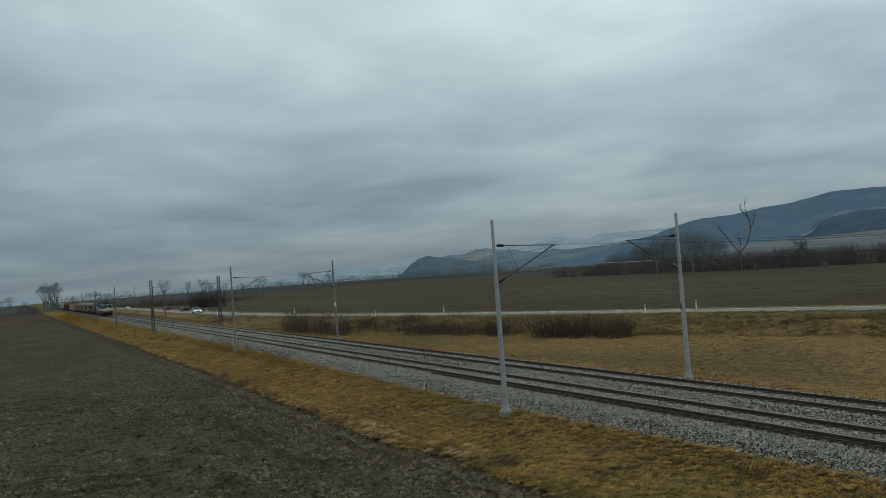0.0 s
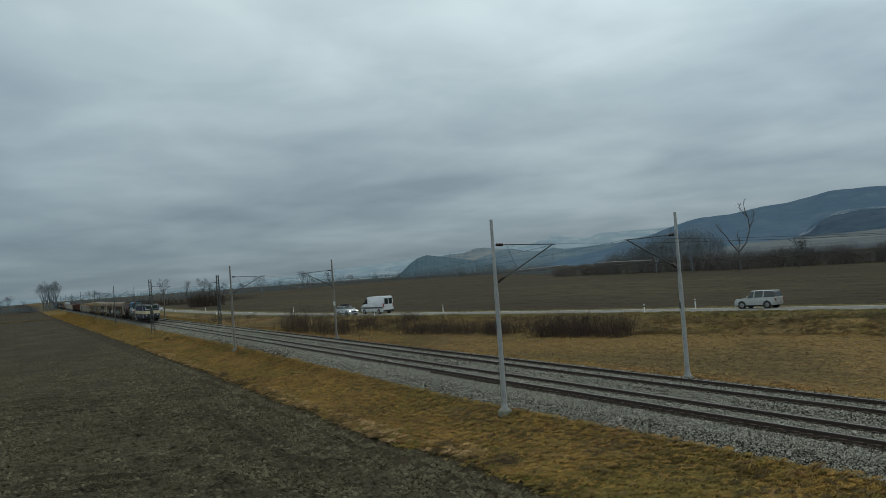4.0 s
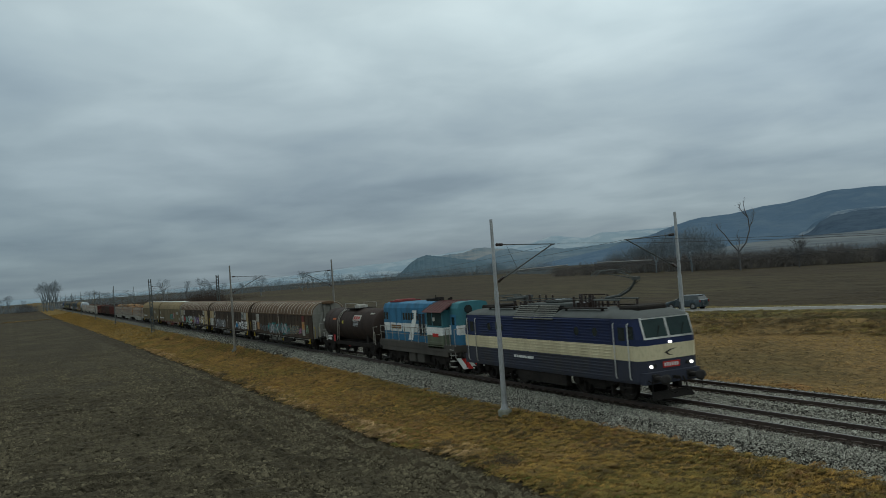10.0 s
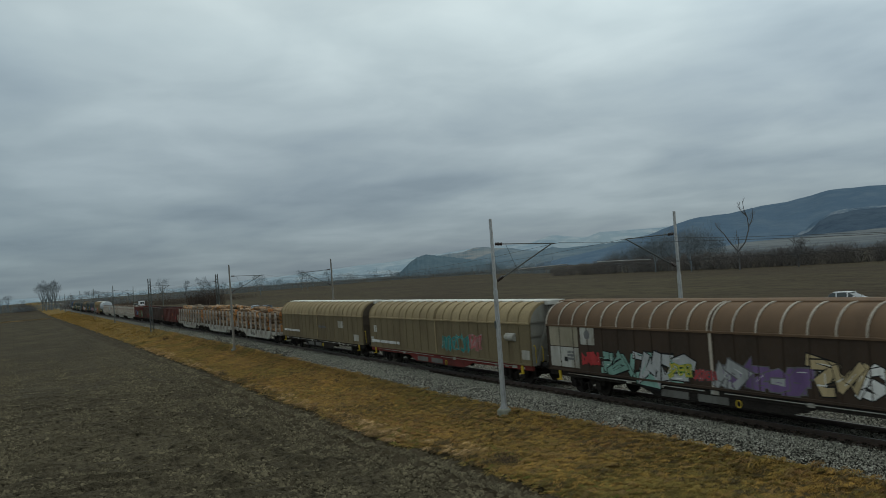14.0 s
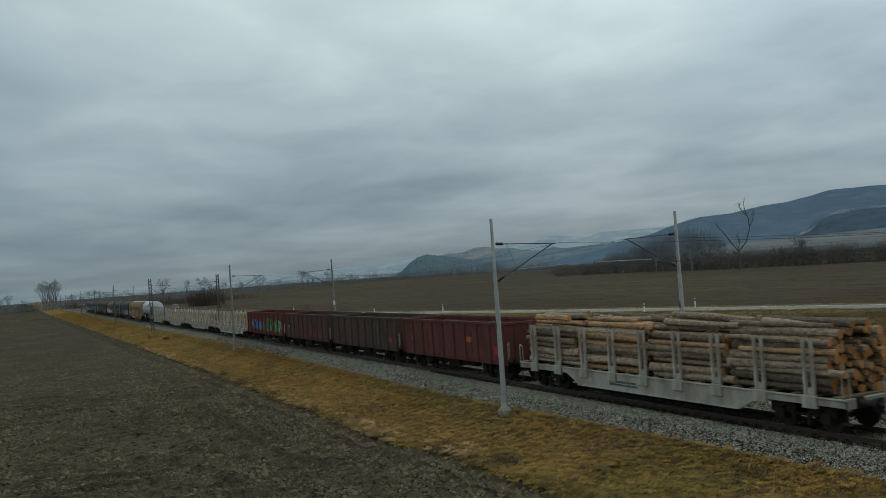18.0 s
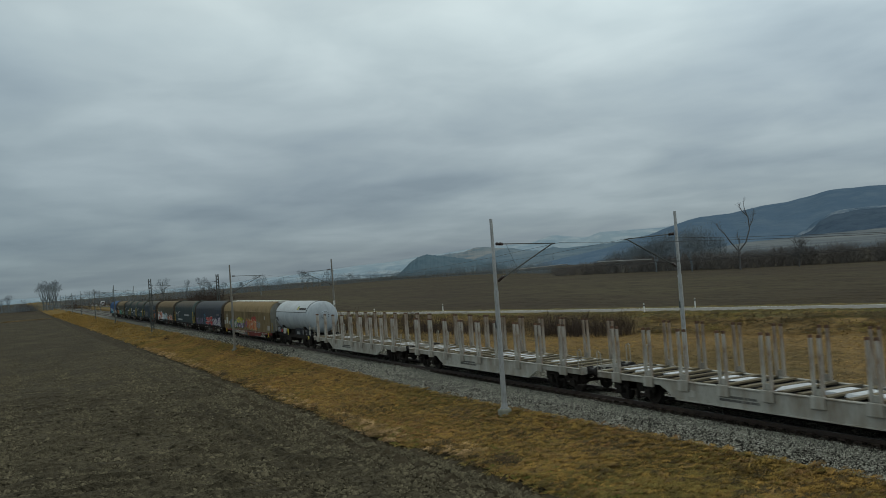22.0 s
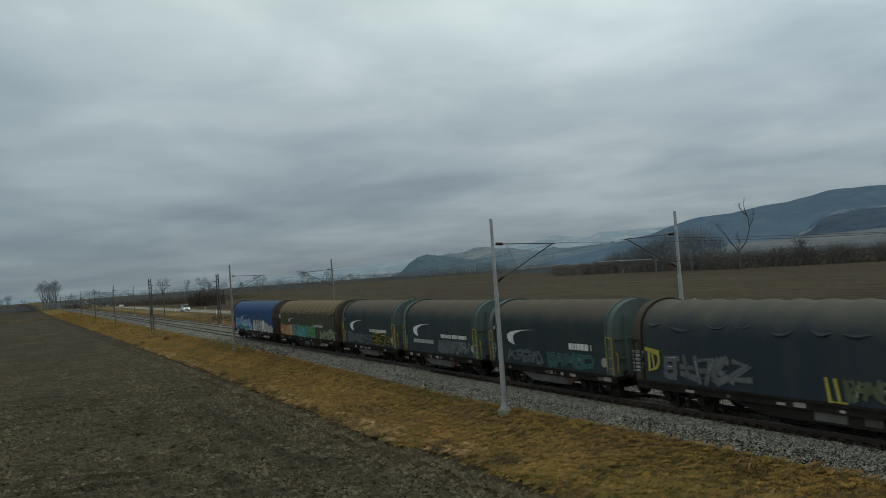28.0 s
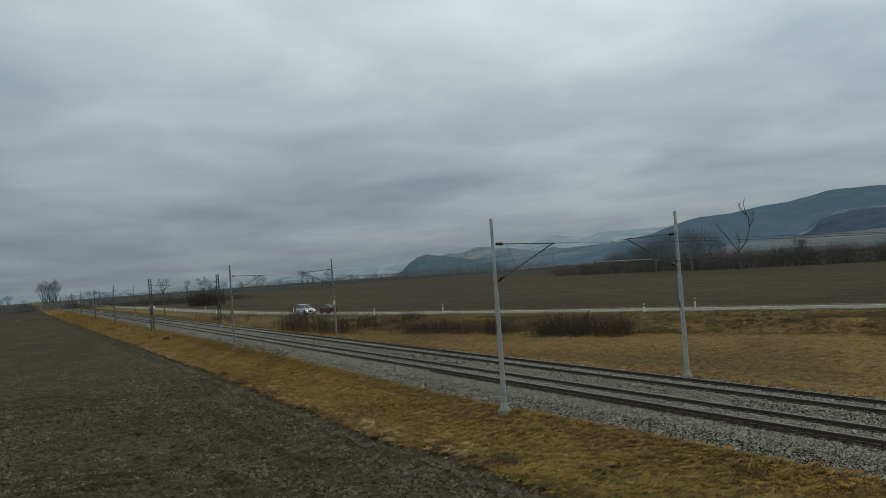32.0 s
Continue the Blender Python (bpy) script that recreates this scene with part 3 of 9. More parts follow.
for i, x in enumerate(MAST_X):
    lattice = i in (3,)
    mast(x, -3.76, 1, lattice, -0.9, MAST if i < 2 else MAST_TAN if i == 2 else MAST_OLD)
    m = mast(x - (0.0 if lattice else 0.5), TRACK_FAR + 3.25, -1, lattice, -0.75, MAST if i < 2 else MAST_TAN if i == 2 else MAST_OLD)
    if i == 2:
        part("notice_plate", Geo().box(0.15, 0.75, -0.16, -0.14, 3.05, 3.5), SIGN, m, "blank white notice plate")


def wires():
    spans = sorted(MAST_X, reverse=True)
    for name, y in (("near", -0.1), ("far", TRACK_FAR - 0.2)):
        ob = tagged(new("overhead_wire"), "thin dark catenary and contact wires over a track", "overhead wire", "overhead wires", "structure")
        up_, low_, drop = Geo(), Geo(), Geo()
        for i, (a, b) in enumerate(zip(spans, spans[1:])):
            pts = []
            for k in range(9):
                t = k / 8
                pts.append((a + (b - a) * t, y, ARM_TIP - 0.95 * 4 * t * (1 - t)))
            up_.path(pts, 0.008, 3)
            za, zb = y + (0.2 if i % 2 else -0.2), y + (-0.2 if i % 2 else 0.2)
            low_.rod((a, za, CONTACT), (b, zb, CONTACT), 0.008, None, 3)
            for k in range(1, 8):
                p = pts[k]
                drop.rod(p, (p[0], za + (zb - za) * k / 8, CONTACT), 0.004, None, 3)
        part("carrying_wire", up_, WIRE, ob)
        part("contact_wire", low_, WIRE, ob)
        part("dropper", drop, WIRE, ob)


wires()


# ---- hills and far distance ----
def ridge(name, outline, distance, depth, mat, label, seed, rough=0.06, foot=-6.0):
    """outline: (bearing, elevation) in degrees from the viewpoint, along the crest."""
    r = np.random.default_rng(seed)
    b = np.array([p[0] for p in outline])
    e = np.array([p[1] for p in outline])
    order = np.argsort(b)
    b, e = b[order], e[order]
    az = np.linspace(b[0], b[-1], 260)
    el = np.interp(az, b, e)
    jag = np.convolve(r.standard_normal(300), np.ones(5) / 5, "same")[:260] * rough
    el = np.maximum(el + jag, -0.25)
    rows_ = 12
    v = []
    for k in range(rows_ + 3):
        t = k / rows_
        d = distance - depth * (1 - t) if t <= 1 else distance + depth * (t - 1) * 2
        for a, q in zip(az, el):
            crest = EYE.z + distance * math.tan(radians(q))
            s = t if t <= 1 else 1 - (t - 1) * 2
            h = foot + (crest - foot) * (0.5 - 0.5 * math.cos(math.pi * min(1, s))) ** 0.8 if s > 0 else foot
            h += (crest - foot) * 0.03 * math.sin(a * 3.1 + 2 * t + seed) * s * (1 - s) * 2
            v.append((-d * math.sin(radians(a)), EYE.y + d * math.cos(radians(a)), h))
    n = len(az)
    idx_ = np.arange(n * (rows_ + 3)).reshape(rows_ + 3, n)
    q_ = np.stack([idx_[:-1, :-1], idx_[:-1, 1:], idx_[1:, 1:], idx_[1:, :-1]], -1).reshape(-1, 4)
    ob = stuff_mesh(name, v, q_, mat, label, "hill", smooth=True)
    return tagged(ob, kind="structure")


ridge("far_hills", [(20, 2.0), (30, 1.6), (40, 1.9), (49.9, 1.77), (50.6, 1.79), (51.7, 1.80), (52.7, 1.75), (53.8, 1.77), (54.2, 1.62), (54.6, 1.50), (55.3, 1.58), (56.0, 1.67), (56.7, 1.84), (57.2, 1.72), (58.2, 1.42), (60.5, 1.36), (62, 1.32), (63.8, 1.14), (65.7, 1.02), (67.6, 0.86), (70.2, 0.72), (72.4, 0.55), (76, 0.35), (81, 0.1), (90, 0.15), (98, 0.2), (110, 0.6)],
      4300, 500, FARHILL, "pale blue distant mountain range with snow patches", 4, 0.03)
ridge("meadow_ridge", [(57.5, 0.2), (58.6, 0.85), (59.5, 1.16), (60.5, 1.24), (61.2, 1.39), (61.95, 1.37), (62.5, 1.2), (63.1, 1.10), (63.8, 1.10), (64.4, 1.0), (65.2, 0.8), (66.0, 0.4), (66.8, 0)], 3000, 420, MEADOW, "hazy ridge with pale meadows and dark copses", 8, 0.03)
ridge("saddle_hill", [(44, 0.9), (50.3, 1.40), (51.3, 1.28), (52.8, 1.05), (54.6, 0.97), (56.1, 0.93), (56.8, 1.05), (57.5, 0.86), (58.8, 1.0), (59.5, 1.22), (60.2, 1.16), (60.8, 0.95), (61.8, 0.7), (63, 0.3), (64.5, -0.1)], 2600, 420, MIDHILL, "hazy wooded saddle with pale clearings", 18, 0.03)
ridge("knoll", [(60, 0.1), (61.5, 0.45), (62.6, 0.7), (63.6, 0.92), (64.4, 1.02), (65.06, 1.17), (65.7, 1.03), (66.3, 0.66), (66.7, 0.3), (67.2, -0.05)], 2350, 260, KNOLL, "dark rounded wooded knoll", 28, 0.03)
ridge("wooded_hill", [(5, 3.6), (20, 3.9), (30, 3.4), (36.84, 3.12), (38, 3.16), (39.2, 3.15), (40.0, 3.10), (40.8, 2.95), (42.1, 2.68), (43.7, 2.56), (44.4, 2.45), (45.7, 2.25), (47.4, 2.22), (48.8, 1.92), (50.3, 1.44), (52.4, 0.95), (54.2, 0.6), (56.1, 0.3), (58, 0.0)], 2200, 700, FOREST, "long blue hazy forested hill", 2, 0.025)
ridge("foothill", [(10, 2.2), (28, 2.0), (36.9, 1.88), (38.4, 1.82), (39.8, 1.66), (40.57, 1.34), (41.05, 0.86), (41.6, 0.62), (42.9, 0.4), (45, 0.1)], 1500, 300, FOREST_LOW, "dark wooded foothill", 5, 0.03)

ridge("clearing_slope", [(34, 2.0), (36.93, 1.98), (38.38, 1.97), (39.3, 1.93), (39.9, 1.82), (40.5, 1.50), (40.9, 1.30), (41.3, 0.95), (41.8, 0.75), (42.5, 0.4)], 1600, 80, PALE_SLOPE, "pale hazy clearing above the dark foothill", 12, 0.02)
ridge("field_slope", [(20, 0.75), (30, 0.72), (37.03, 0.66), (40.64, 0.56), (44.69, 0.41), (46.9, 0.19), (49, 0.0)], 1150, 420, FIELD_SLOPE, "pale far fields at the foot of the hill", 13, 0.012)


# ---- train: materials ----
def paint(name, c, dirt=(0.045, 0.036, 0.028), rough=0.68, patch=0.8, grain=14.0, mark=0.58, **kw):
    return material(name, c, dirt, patch, grain, tuple(0.72 * v + 0.012 for v in c), rough, bump=0.003, mark=mark, stretch=(1, 1, 0.35), gloss=0.05, **kw)


UNDER = material("grimy_underframe", (0.018, 0.016, 0.0145), (0.029, 0.025, 0.022), 1.0, 15.0, (0.012, 0.011, 0.010), 0.9, bump=0.004, gloss=0.05)
WHEEL = material("wheel_steel", (0.026, 0.022, 0.019), (0.040, 0.032, 0.026), 2.0, 25.0, None, 0.75, 0.1, gloss=0.1)
BUFFER = material("buffer_steel", (0.030, 0.027, 0.025), None, 3.0, 20.0, None, 0.55, 0.3)
HAB_WALL = paint("brown_sliding_wall", (0.066, 0.045, 0.031), (0.038, 0.029, 0.022), patch=0.9, mark=0.52)
HAB_WALL2 = paint("dark_brown_wall", (0.052, 0.036, 0.026), (0.034, 0.026, 0.020))
HAB_ROOF = paint("dusty_brown_roof", (0.128, 0.082, 0.050), (0.088, 0.058, 0.038), patch=0.5)
RIB_PALE = paint("pale_roof_rib", (0.42, 0.38, 0.32), (0.22, 0.18, 0.14))
GEAR_BLUE = material("dark_blue_grey_gear", (0.022, 0.026, 0.032), (0.015, 0.017, 0.020), 1.6, 14.0, (0.040, 0.040, 0.038), 0.7, spread=0, gloss=0.1)
SHIELD_WHITE = material("worn_pale_shield", (0.42, 0.45, 0.465), (0.36, 0.38, 0.385), 0.7, 7.0, (0.31, 0.31, 0.295), 0.7, spread=0, gloss=0.1, mark=0.56)
BEIGE_WALL = paint("olive_beige_wall", (0.145, 0.116, 0.068), (0.092, 0.070, 0.042), mark=0.62)
OCHRE_WALL = paint("ochre_wall", (0.172, 0.130, 0.068), (0.102, 0.076, 0.042), mark=0.57, patch=0.6)
OCHRE_ROOF = paint("ochre_roof", (0.250, 0.186, 0.100), (0.170, 0.128, 0.070), mark=0.6)
BEIGE_ROOF = paint("olive_beige_roof", (0.250, 0.195, 0.110), (0.165, 0.126, 0.074), mark=0.6)
ALU = paint("pale_aluminium_edge", (0.55, 0.55, 0.50), (0.32, 0.31, 0.28), rough=0.45)
GREY_END = paint("grey_end_wall", (0.22, 0.22, 0.19), (0.12, 0.11, 0.095))
BROWN_END = paint("brown_end_wall", (0.078, 0.062, 0.047), (0.050, 0.041, 0.032))
BOARD_W = paint("white_panel", (0.36, 0.355, 0.32), (0.20, 0.185, 0.15), mark=0.55, patch=1.2)
BOARD_Y = paint("yellowed_panel", (0.40, 0.325, 0.19), (0.27, 0.185, 0.09), mark=0.54, patch=0.9)
BOARD_O = paint("orange_board", (0.42, 0.17, 0.04), (0.30, 0.14, 0.05))
BOARD_T = paint("tan_board", (0.33, 0.20, 0.10), (0.22, 0.14, 0.08))
BOARD_C = paint("beige_panel", (0.30, 0.27, 0.20), (0.20, 0.175, 0.125), mark=0.56, patch=1.0)
BOARD_D = paint("black_board", (0.02, 0.02, 0.02))
GEAR = paint("dirty_gear_panel", (0.120, 0.118, 0.108), (0.055, 0.048, 0.040))
YELLOW = paint("yellow_handrail", (0.42, 0.30, 0.03), (0.22, 0.16, 0.04))
RED_SOLE = paint("red_solebar", (0.155, 0.030, 0.026), (0.075, 0.028, 0.022))


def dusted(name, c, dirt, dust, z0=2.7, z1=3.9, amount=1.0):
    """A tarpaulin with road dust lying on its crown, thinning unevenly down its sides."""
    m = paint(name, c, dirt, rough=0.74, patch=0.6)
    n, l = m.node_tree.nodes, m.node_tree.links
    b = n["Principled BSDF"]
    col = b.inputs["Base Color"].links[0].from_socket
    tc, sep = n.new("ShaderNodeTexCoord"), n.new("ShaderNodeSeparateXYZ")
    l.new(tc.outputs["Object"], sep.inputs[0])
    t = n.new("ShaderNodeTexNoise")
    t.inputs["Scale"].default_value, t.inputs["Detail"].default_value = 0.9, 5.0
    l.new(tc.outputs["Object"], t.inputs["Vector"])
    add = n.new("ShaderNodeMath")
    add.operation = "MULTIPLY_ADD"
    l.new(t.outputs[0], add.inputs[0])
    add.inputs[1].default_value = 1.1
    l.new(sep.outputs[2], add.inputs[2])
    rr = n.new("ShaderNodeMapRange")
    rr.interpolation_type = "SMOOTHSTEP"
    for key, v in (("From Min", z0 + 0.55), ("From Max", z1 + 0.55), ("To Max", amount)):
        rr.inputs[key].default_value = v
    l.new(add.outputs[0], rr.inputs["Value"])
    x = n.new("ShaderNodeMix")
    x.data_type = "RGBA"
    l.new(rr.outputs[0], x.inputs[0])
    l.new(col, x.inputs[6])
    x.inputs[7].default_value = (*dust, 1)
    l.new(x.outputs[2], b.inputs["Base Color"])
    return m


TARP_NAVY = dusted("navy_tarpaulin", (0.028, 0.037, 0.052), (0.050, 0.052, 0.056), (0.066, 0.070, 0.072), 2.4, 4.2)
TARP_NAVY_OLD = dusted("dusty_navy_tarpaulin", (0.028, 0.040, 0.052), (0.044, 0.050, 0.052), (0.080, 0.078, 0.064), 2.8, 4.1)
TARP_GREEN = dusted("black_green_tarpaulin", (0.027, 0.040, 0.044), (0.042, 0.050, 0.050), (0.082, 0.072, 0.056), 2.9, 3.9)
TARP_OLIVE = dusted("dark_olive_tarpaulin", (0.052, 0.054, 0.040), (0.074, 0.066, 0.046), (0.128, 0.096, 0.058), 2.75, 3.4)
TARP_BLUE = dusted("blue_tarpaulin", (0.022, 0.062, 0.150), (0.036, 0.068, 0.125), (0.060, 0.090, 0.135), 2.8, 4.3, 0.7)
TARP_END = paint("grey_green_hood", (0.090, 0.120, 0.112), (0.055, 0.066, 0.060))
GON_RED = paint("red_brown_gondola", (0.118, 0.043, 0.036), (0.066, 0.033, 0.028), mark=0.52, patch=1.2)
GON_DARK = paint("dark_brown_gondola", (0.078, 0.049, 0.042), (0.062, 0.038, 0.033), mark=0.52, patch=1.2)
GON_GREY = paint("sooty_brown_gondola", (0.076, 0.054, 0.045), (0.052, 0.041, 0.034), mark=0.5, patch=1.2)
GON_BRIGHT = paint("rust_red_gondola", (0.125, 0.038, 0.031), (0.070, 0.028, 0.023), mark=0.54, patch=1.2)
COAL = material("coal_heap", (0.024, 0.022, 0.021), (0.036, 0.033, 0.030), 3.0, 14.0, None, 0.8, bump=0.05, bump_scale=9.0)
STEEL_GREY = paint("grey_wagon_steel", (0.33, 0.325, 0.29), (0.165, 0.128, 0.092), mark=0.58, patch=1.1)
STAKE = paint("galvanised_stake", (0.40, 0.395, 0.36), (0.190, 0.135, 0.098), rough=0.65, patch=2.2, mark=0.52)
STAKE_RUST = paint("rusty_stake_cap", (0.16, 0.085, 0.055))
STAKE_OLD = paint("rusty_weathered_stake", (0.33, 0.30, 0.255), (0.180, 0.125, 0.088), rough=0.75, patch=1.8, mark=0.52)
LINK = paint("pale_stake_core", (0.10, 0.10, 0.095))
DECK = paint("weathered_deck_board", (0.155, 0.130, 0.085), (0.085, 0.07, 0.05))
SNOW = material("thin_snow", (0.50, 0.52, 0.54), (0.38, 0.39, 0.40), 3.0, 12.0, None, 0.85)
LOG_GREY = material("grey_log_bark", (0.310, 0.245, 0.170), (0.165, 0.130, 0.098), 3.0, 9.0, (0.050, 0.040, 0.032), 0.9, bump=0.03, bump_scale=14.0, spread=0.55, stretch=(8, 0.3, 0.3), gloss=0.1)
LOG_BARK = material("log_bark", (0.390, 0.260, 0.150), (0.150, 0.110, 0.078), 3.0, 9.0, (0.055, 0.042, 0.032), 0.9, bump=0.03, bump_scale=14.0, spread=0.55, stretch=(8, 0.3, 0.3), gloss=0.1)
LOG_PEEL = material("peeled_log", (0.38, 0.220, 0.108), (0.190, 0.125, 0.076), 2.2, 9.0, (0.105, 0.074, 0.050), 0.85, bump=0.015, spread=0.4, stretch=(6, 0.4, 0.4), gloss=0.1)
LOG_END = material("sawn_log_end", (0.40, 0.205, 0.080), (0.22, 0.110, 0.050), 2.0, 20.0, None, 0.85, spread=0.35, gloss=0.1)
LOG_END_RED = material("fresh_log_end", (0.42, 0.18, 0.065), (0.30, 0.12, 0.05), 2.5, 20.0, None, 0.85, spread=0.2, gloss=0.1)
TANK_BROWN = paint("brown_tank", (0.042, 0.029, 0.024), (0.028, 0.022, 0.019), rough=0.65, patch=1.3)
TANK_WHITE = paint("white_tank", (0.345, 0.385, 0.41), (0.27, 0.298, 0.312), rough=0.5, mark=0.62, patch=0.7, grain=3.0)
LOCO_BLUE = paint("navy_loco_paint", (0.024, 0.033, 0.080), (0.028, 0.033, 0.058), rough=0.5, mark=0.6)
LOCO_DARK = paint("dark_skirt_paint", (0.038, 0.041, 0.056), (0.050, 0.048, 0.048), rough=0.6)
LOCO_CREAM = paint("cream_band_paint", (0.52, 0.455, 0.295), (0.33, 0.275, 0.180), rough=0.45, mark=0.62)
LOCO_ROOF = paint("grey_loco_roof", (0.086, 0.092, 0.088), (0.058, 0.060, 0.056), rough=0.8)
LOCO_FRAME = paint("pale_window_frame", (0.50, 0.50, 0.47), rough=0.45)
GRILLE = paint("dusty_grille_slat", (0.27, 0.265, 0.235), (0.17, 0.16, 0.135))
# near-black colour on solid slabs, painting the shade inside grilles and louvres
DARK_HOLE = material("dark_recess", (0.012, 0.012, 0.012), None, 2.0, 20.0, None, 0.8)
DIESEL_BLUE = paint("mid_blue_paint", (0.042, 0.150, 0.255), (0.040, 0.092, 0.140), rough=0.6, mark=0.56, patch=1.4)
DIESEL_FRAME = paint("dusty_loco_frame", (0.066, 0.060, 0.052), (0.046, 0.042, 0.037))
DIESEL_TEAL = paint("teal_paint", (0.045, 0.150, 0.175), (0.042, 0.095, 0.105), rough=0.6, mark=0.56, patch=1.4)
DIESEL_WHITE = paint("white_stripe_paint", (0.62, 0.63, 0.60), (0.42, 0.40, 0.35), rough=0.45, mark=0.66)
DIESEL_GREEN = paint("dull_green_cab_side", (0.135, 0.155, 0.105), (0.10, 0.105, 0.075))
DIESEL_ROOF = paint("red_brown_roof", (0.115, 0.058, 0.055), (0.085, 0.060, 0.056))
DIESEL_RED = paint("dull_red_roof_fan", (0.20, 0.040, 0.040), (0.11, 0.040, 0.038))
SIGNAL_RED = paint("red_plate", (0.42, 0.035, 0.030), (0.3, 0.04, 0.035))
FADED_RED = paint("faded_red_patch", (0.155, 0.036, 0.030), (0.080, 0.034, 0.028), mark=0.5, patch=1.6)
RUST = paint("rust_stain", (0.16, 0.085, 0.035), (0.10, 0.06, 0.03))
LAMP = glowing("lit_headlight", (1.0, 0.97, 0.88), 2.6)
GLASS = material("dark_glass", (0.022, 0.030, 0.030), (0.016, 0.02, 0.02), 1.0, 6.0, None, 0.08, gloss=0.6, spread=0)
GLASS_GREEN = material("greenish_glass", (0.022, 0.040, 0.038), (0.014, 0.026, 0.026), 0.9, 6.0, None, 0.2, gloss=0.08, spread=0)
PALETTE = {k: paint("spray_" + k, c, tuple(0.55 * v for v in c), rough=0.7) for k, c in dict(
    white=(0.60, 0.60, 0.58), silver=(0.34, 0.35, 0.35), grey=(0.135, 0.135, 0.135), black=(0.016, 0.016, 0.016), mint=(0.19, 0.33, 0.28), pink=(0.42, 0.10, 0.26), red=(0.36, 0.045, 0.045),
    orange=(0.40, 0.12, 0.05), yellow=(0.42, 0.36, 0.06), cyan=(0.035, 0.25, 0.42), blue=(0.035, 0.09, 0.28), green=(0.060, 0.20, 0.050), dark=(0.07, 0.095, 0.105), teal=(0.03, 0.20, 0.19),
    lilac=(0.16, 0.10, 0.22), cream=(0.38, 0.30, 0.17), olive=(0.13, 0.15, 0.07)).items()}

# ---- train: shared running gear ----
cached = {}


def bogie(parent, x, wheelbase=1.8, radius=0.46, heavy=False):
    key = (wheelbase, radius, heavy)
    if key not in cached:
        h = wheelbase / 2
        g = Geo()
        for s in (-1, 1):
            y0 = 1.03 * s
            g.slab([(-h - 0.35, 0.52), (-h + 0.25, 0.72), (-0.5, 0.48), (0.5, 0.48), (h - 0.25, 0.72), (h + 0.35, 0.52), (h + 0.35, 0.80), (0.5, 0.92), (-0.5, 0.92), (-h - 0.35, 0.80)], y0 - 0.07, y0 + 0.07)
            for sx in (-1, 1):
                g.box(sx * h - 0.17, sx * h + 0.17, y0 - 0.12, y0 + 0.12, radius - 0.16, radius + 0.16)
                g.rod((sx * (h - 0.33), y0, radius + 0.05), (sx * (h - 0.33), y0, 0.80), 0.09, None, 8)
                g.rod((sx * (h + 0.30), y0, radius + 0.02), (sx * (h + 0.30), y0, 0.76), 0.08, None, 8)
                g.box(sx * (h - 0.62) - 0.05, sx * (h - 0.62) + 0.05, y0 - 0.16, y0 + 0.02, 0.2, 0.6)
            if heavy:
                g.box(-0.45, 0.45, y0 - 0.1, y0 + 0.14, 0.42, 0.95)
        g.box(-0.25, 0.25, -1.1, 1.1, 0.55, 0.98)
        frame_mesh = g.mesh("bogie", UNDER, bevel=0.012)
        w = Geo()
        for sx in (-h, h):
            w.rod((sx, -1.0, radius), (sx, 1.0, radius), 0.085, None, 10)
            for s in (-1, 1):
                prof_ = [(0.68, 0.2), (0.68, radius + 0.03), (0.71, radius + 0.03), (0.72, radius), (0.82, radius - 0.008), (0.82, radius - 0.07), (0.79, radius - 0.09), (0.77, 0.2)]
                w.rings([[(sx + r * math.cos(a), s * yy, radius + r * math.sin(a)) for a in [2 * math.pi * i / 20 for i in range(20)]] for yy, r in prof_])
        # one mesh per wheelset, shared
        one = Geo()
        one.rod((0, -1.0, 0), (0, 1.0, 0), 0.085, None, 10)
        for s in (-1, 1):
            one.rings([[(r * math.cos(a), s * yy, r * math.sin(a)) for a in [2 * math.pi * i / 22 for i in range(22)]] for yy, r in prof_])
        cached[key] = (frame_mesh, one.mesh("wheelset", WHEEL))
    fm, wm = cached[key]
    b = part("bogie", fm, None, parent, at=pose(x, 0, 0))
    for sx in (-wheelbase / 2, wheelbase / 2):
        part("wheelset", wm, None, b, at=pose(sx, 0, radius))
    return b


def ends(parent, L, z=1.05):
    """Buffers and couplings at both ends."""
    if "buffer" not in cached:
        g = Geo()
        g.box(0, 0.05, -0.17, 0.17, -0.17, 0.17)
        g.rod((0.04, 0, 0), (0.42, 0, 0), 0.11, 0.10, 10).rod((0.40, 0, 0), (0.60, 0, 0), 0.075, None, 10)
        g.rings([[(x, r * math.cos(a) * 1.15, r * math.sin(a) * 0.9) for a in [2 * math.pi * i / 16 for i in range(16)]] for x, r in ((0.59, 0.22), (0.62, 0.23), (0.65, 0.15))])
        cached["buffer"] = g.mesh("buffer", BUFFER)
        c = Geo()
        c.box(0, 0.28, -0.05, 0.05, -0.06, 0.06).path([(0.25, 0, 0), (0.36, 0, 0.05), (0.4, 0, -0.08), (0.3, 0, -0.34), (0.16, 0, -0.42)], 0.03, 6)
        c.path([(0.02, -0.4, -0.1), (0.3, -0.38, -0.5), (0.45, -0.36, -0.55), (0.6, -0.36, -0.45)], 0.025, 5)
        cached["coupling"] = c.mesh("coupling", UNDER)
    for s, rz in ((1, 0), (-1, 180)):
        for y in (-0.875, 0.875):
            part("buffer", cached["buffer"], None, parent, at=pose(s * (L / 2 - 0.65), y, z, 0, 0, rz))
        part("coupling", cached["coupling"], None, parent, at=pose(s * (L / 2 - 0.6), 0, z - 0.02, 0, 0, rz))


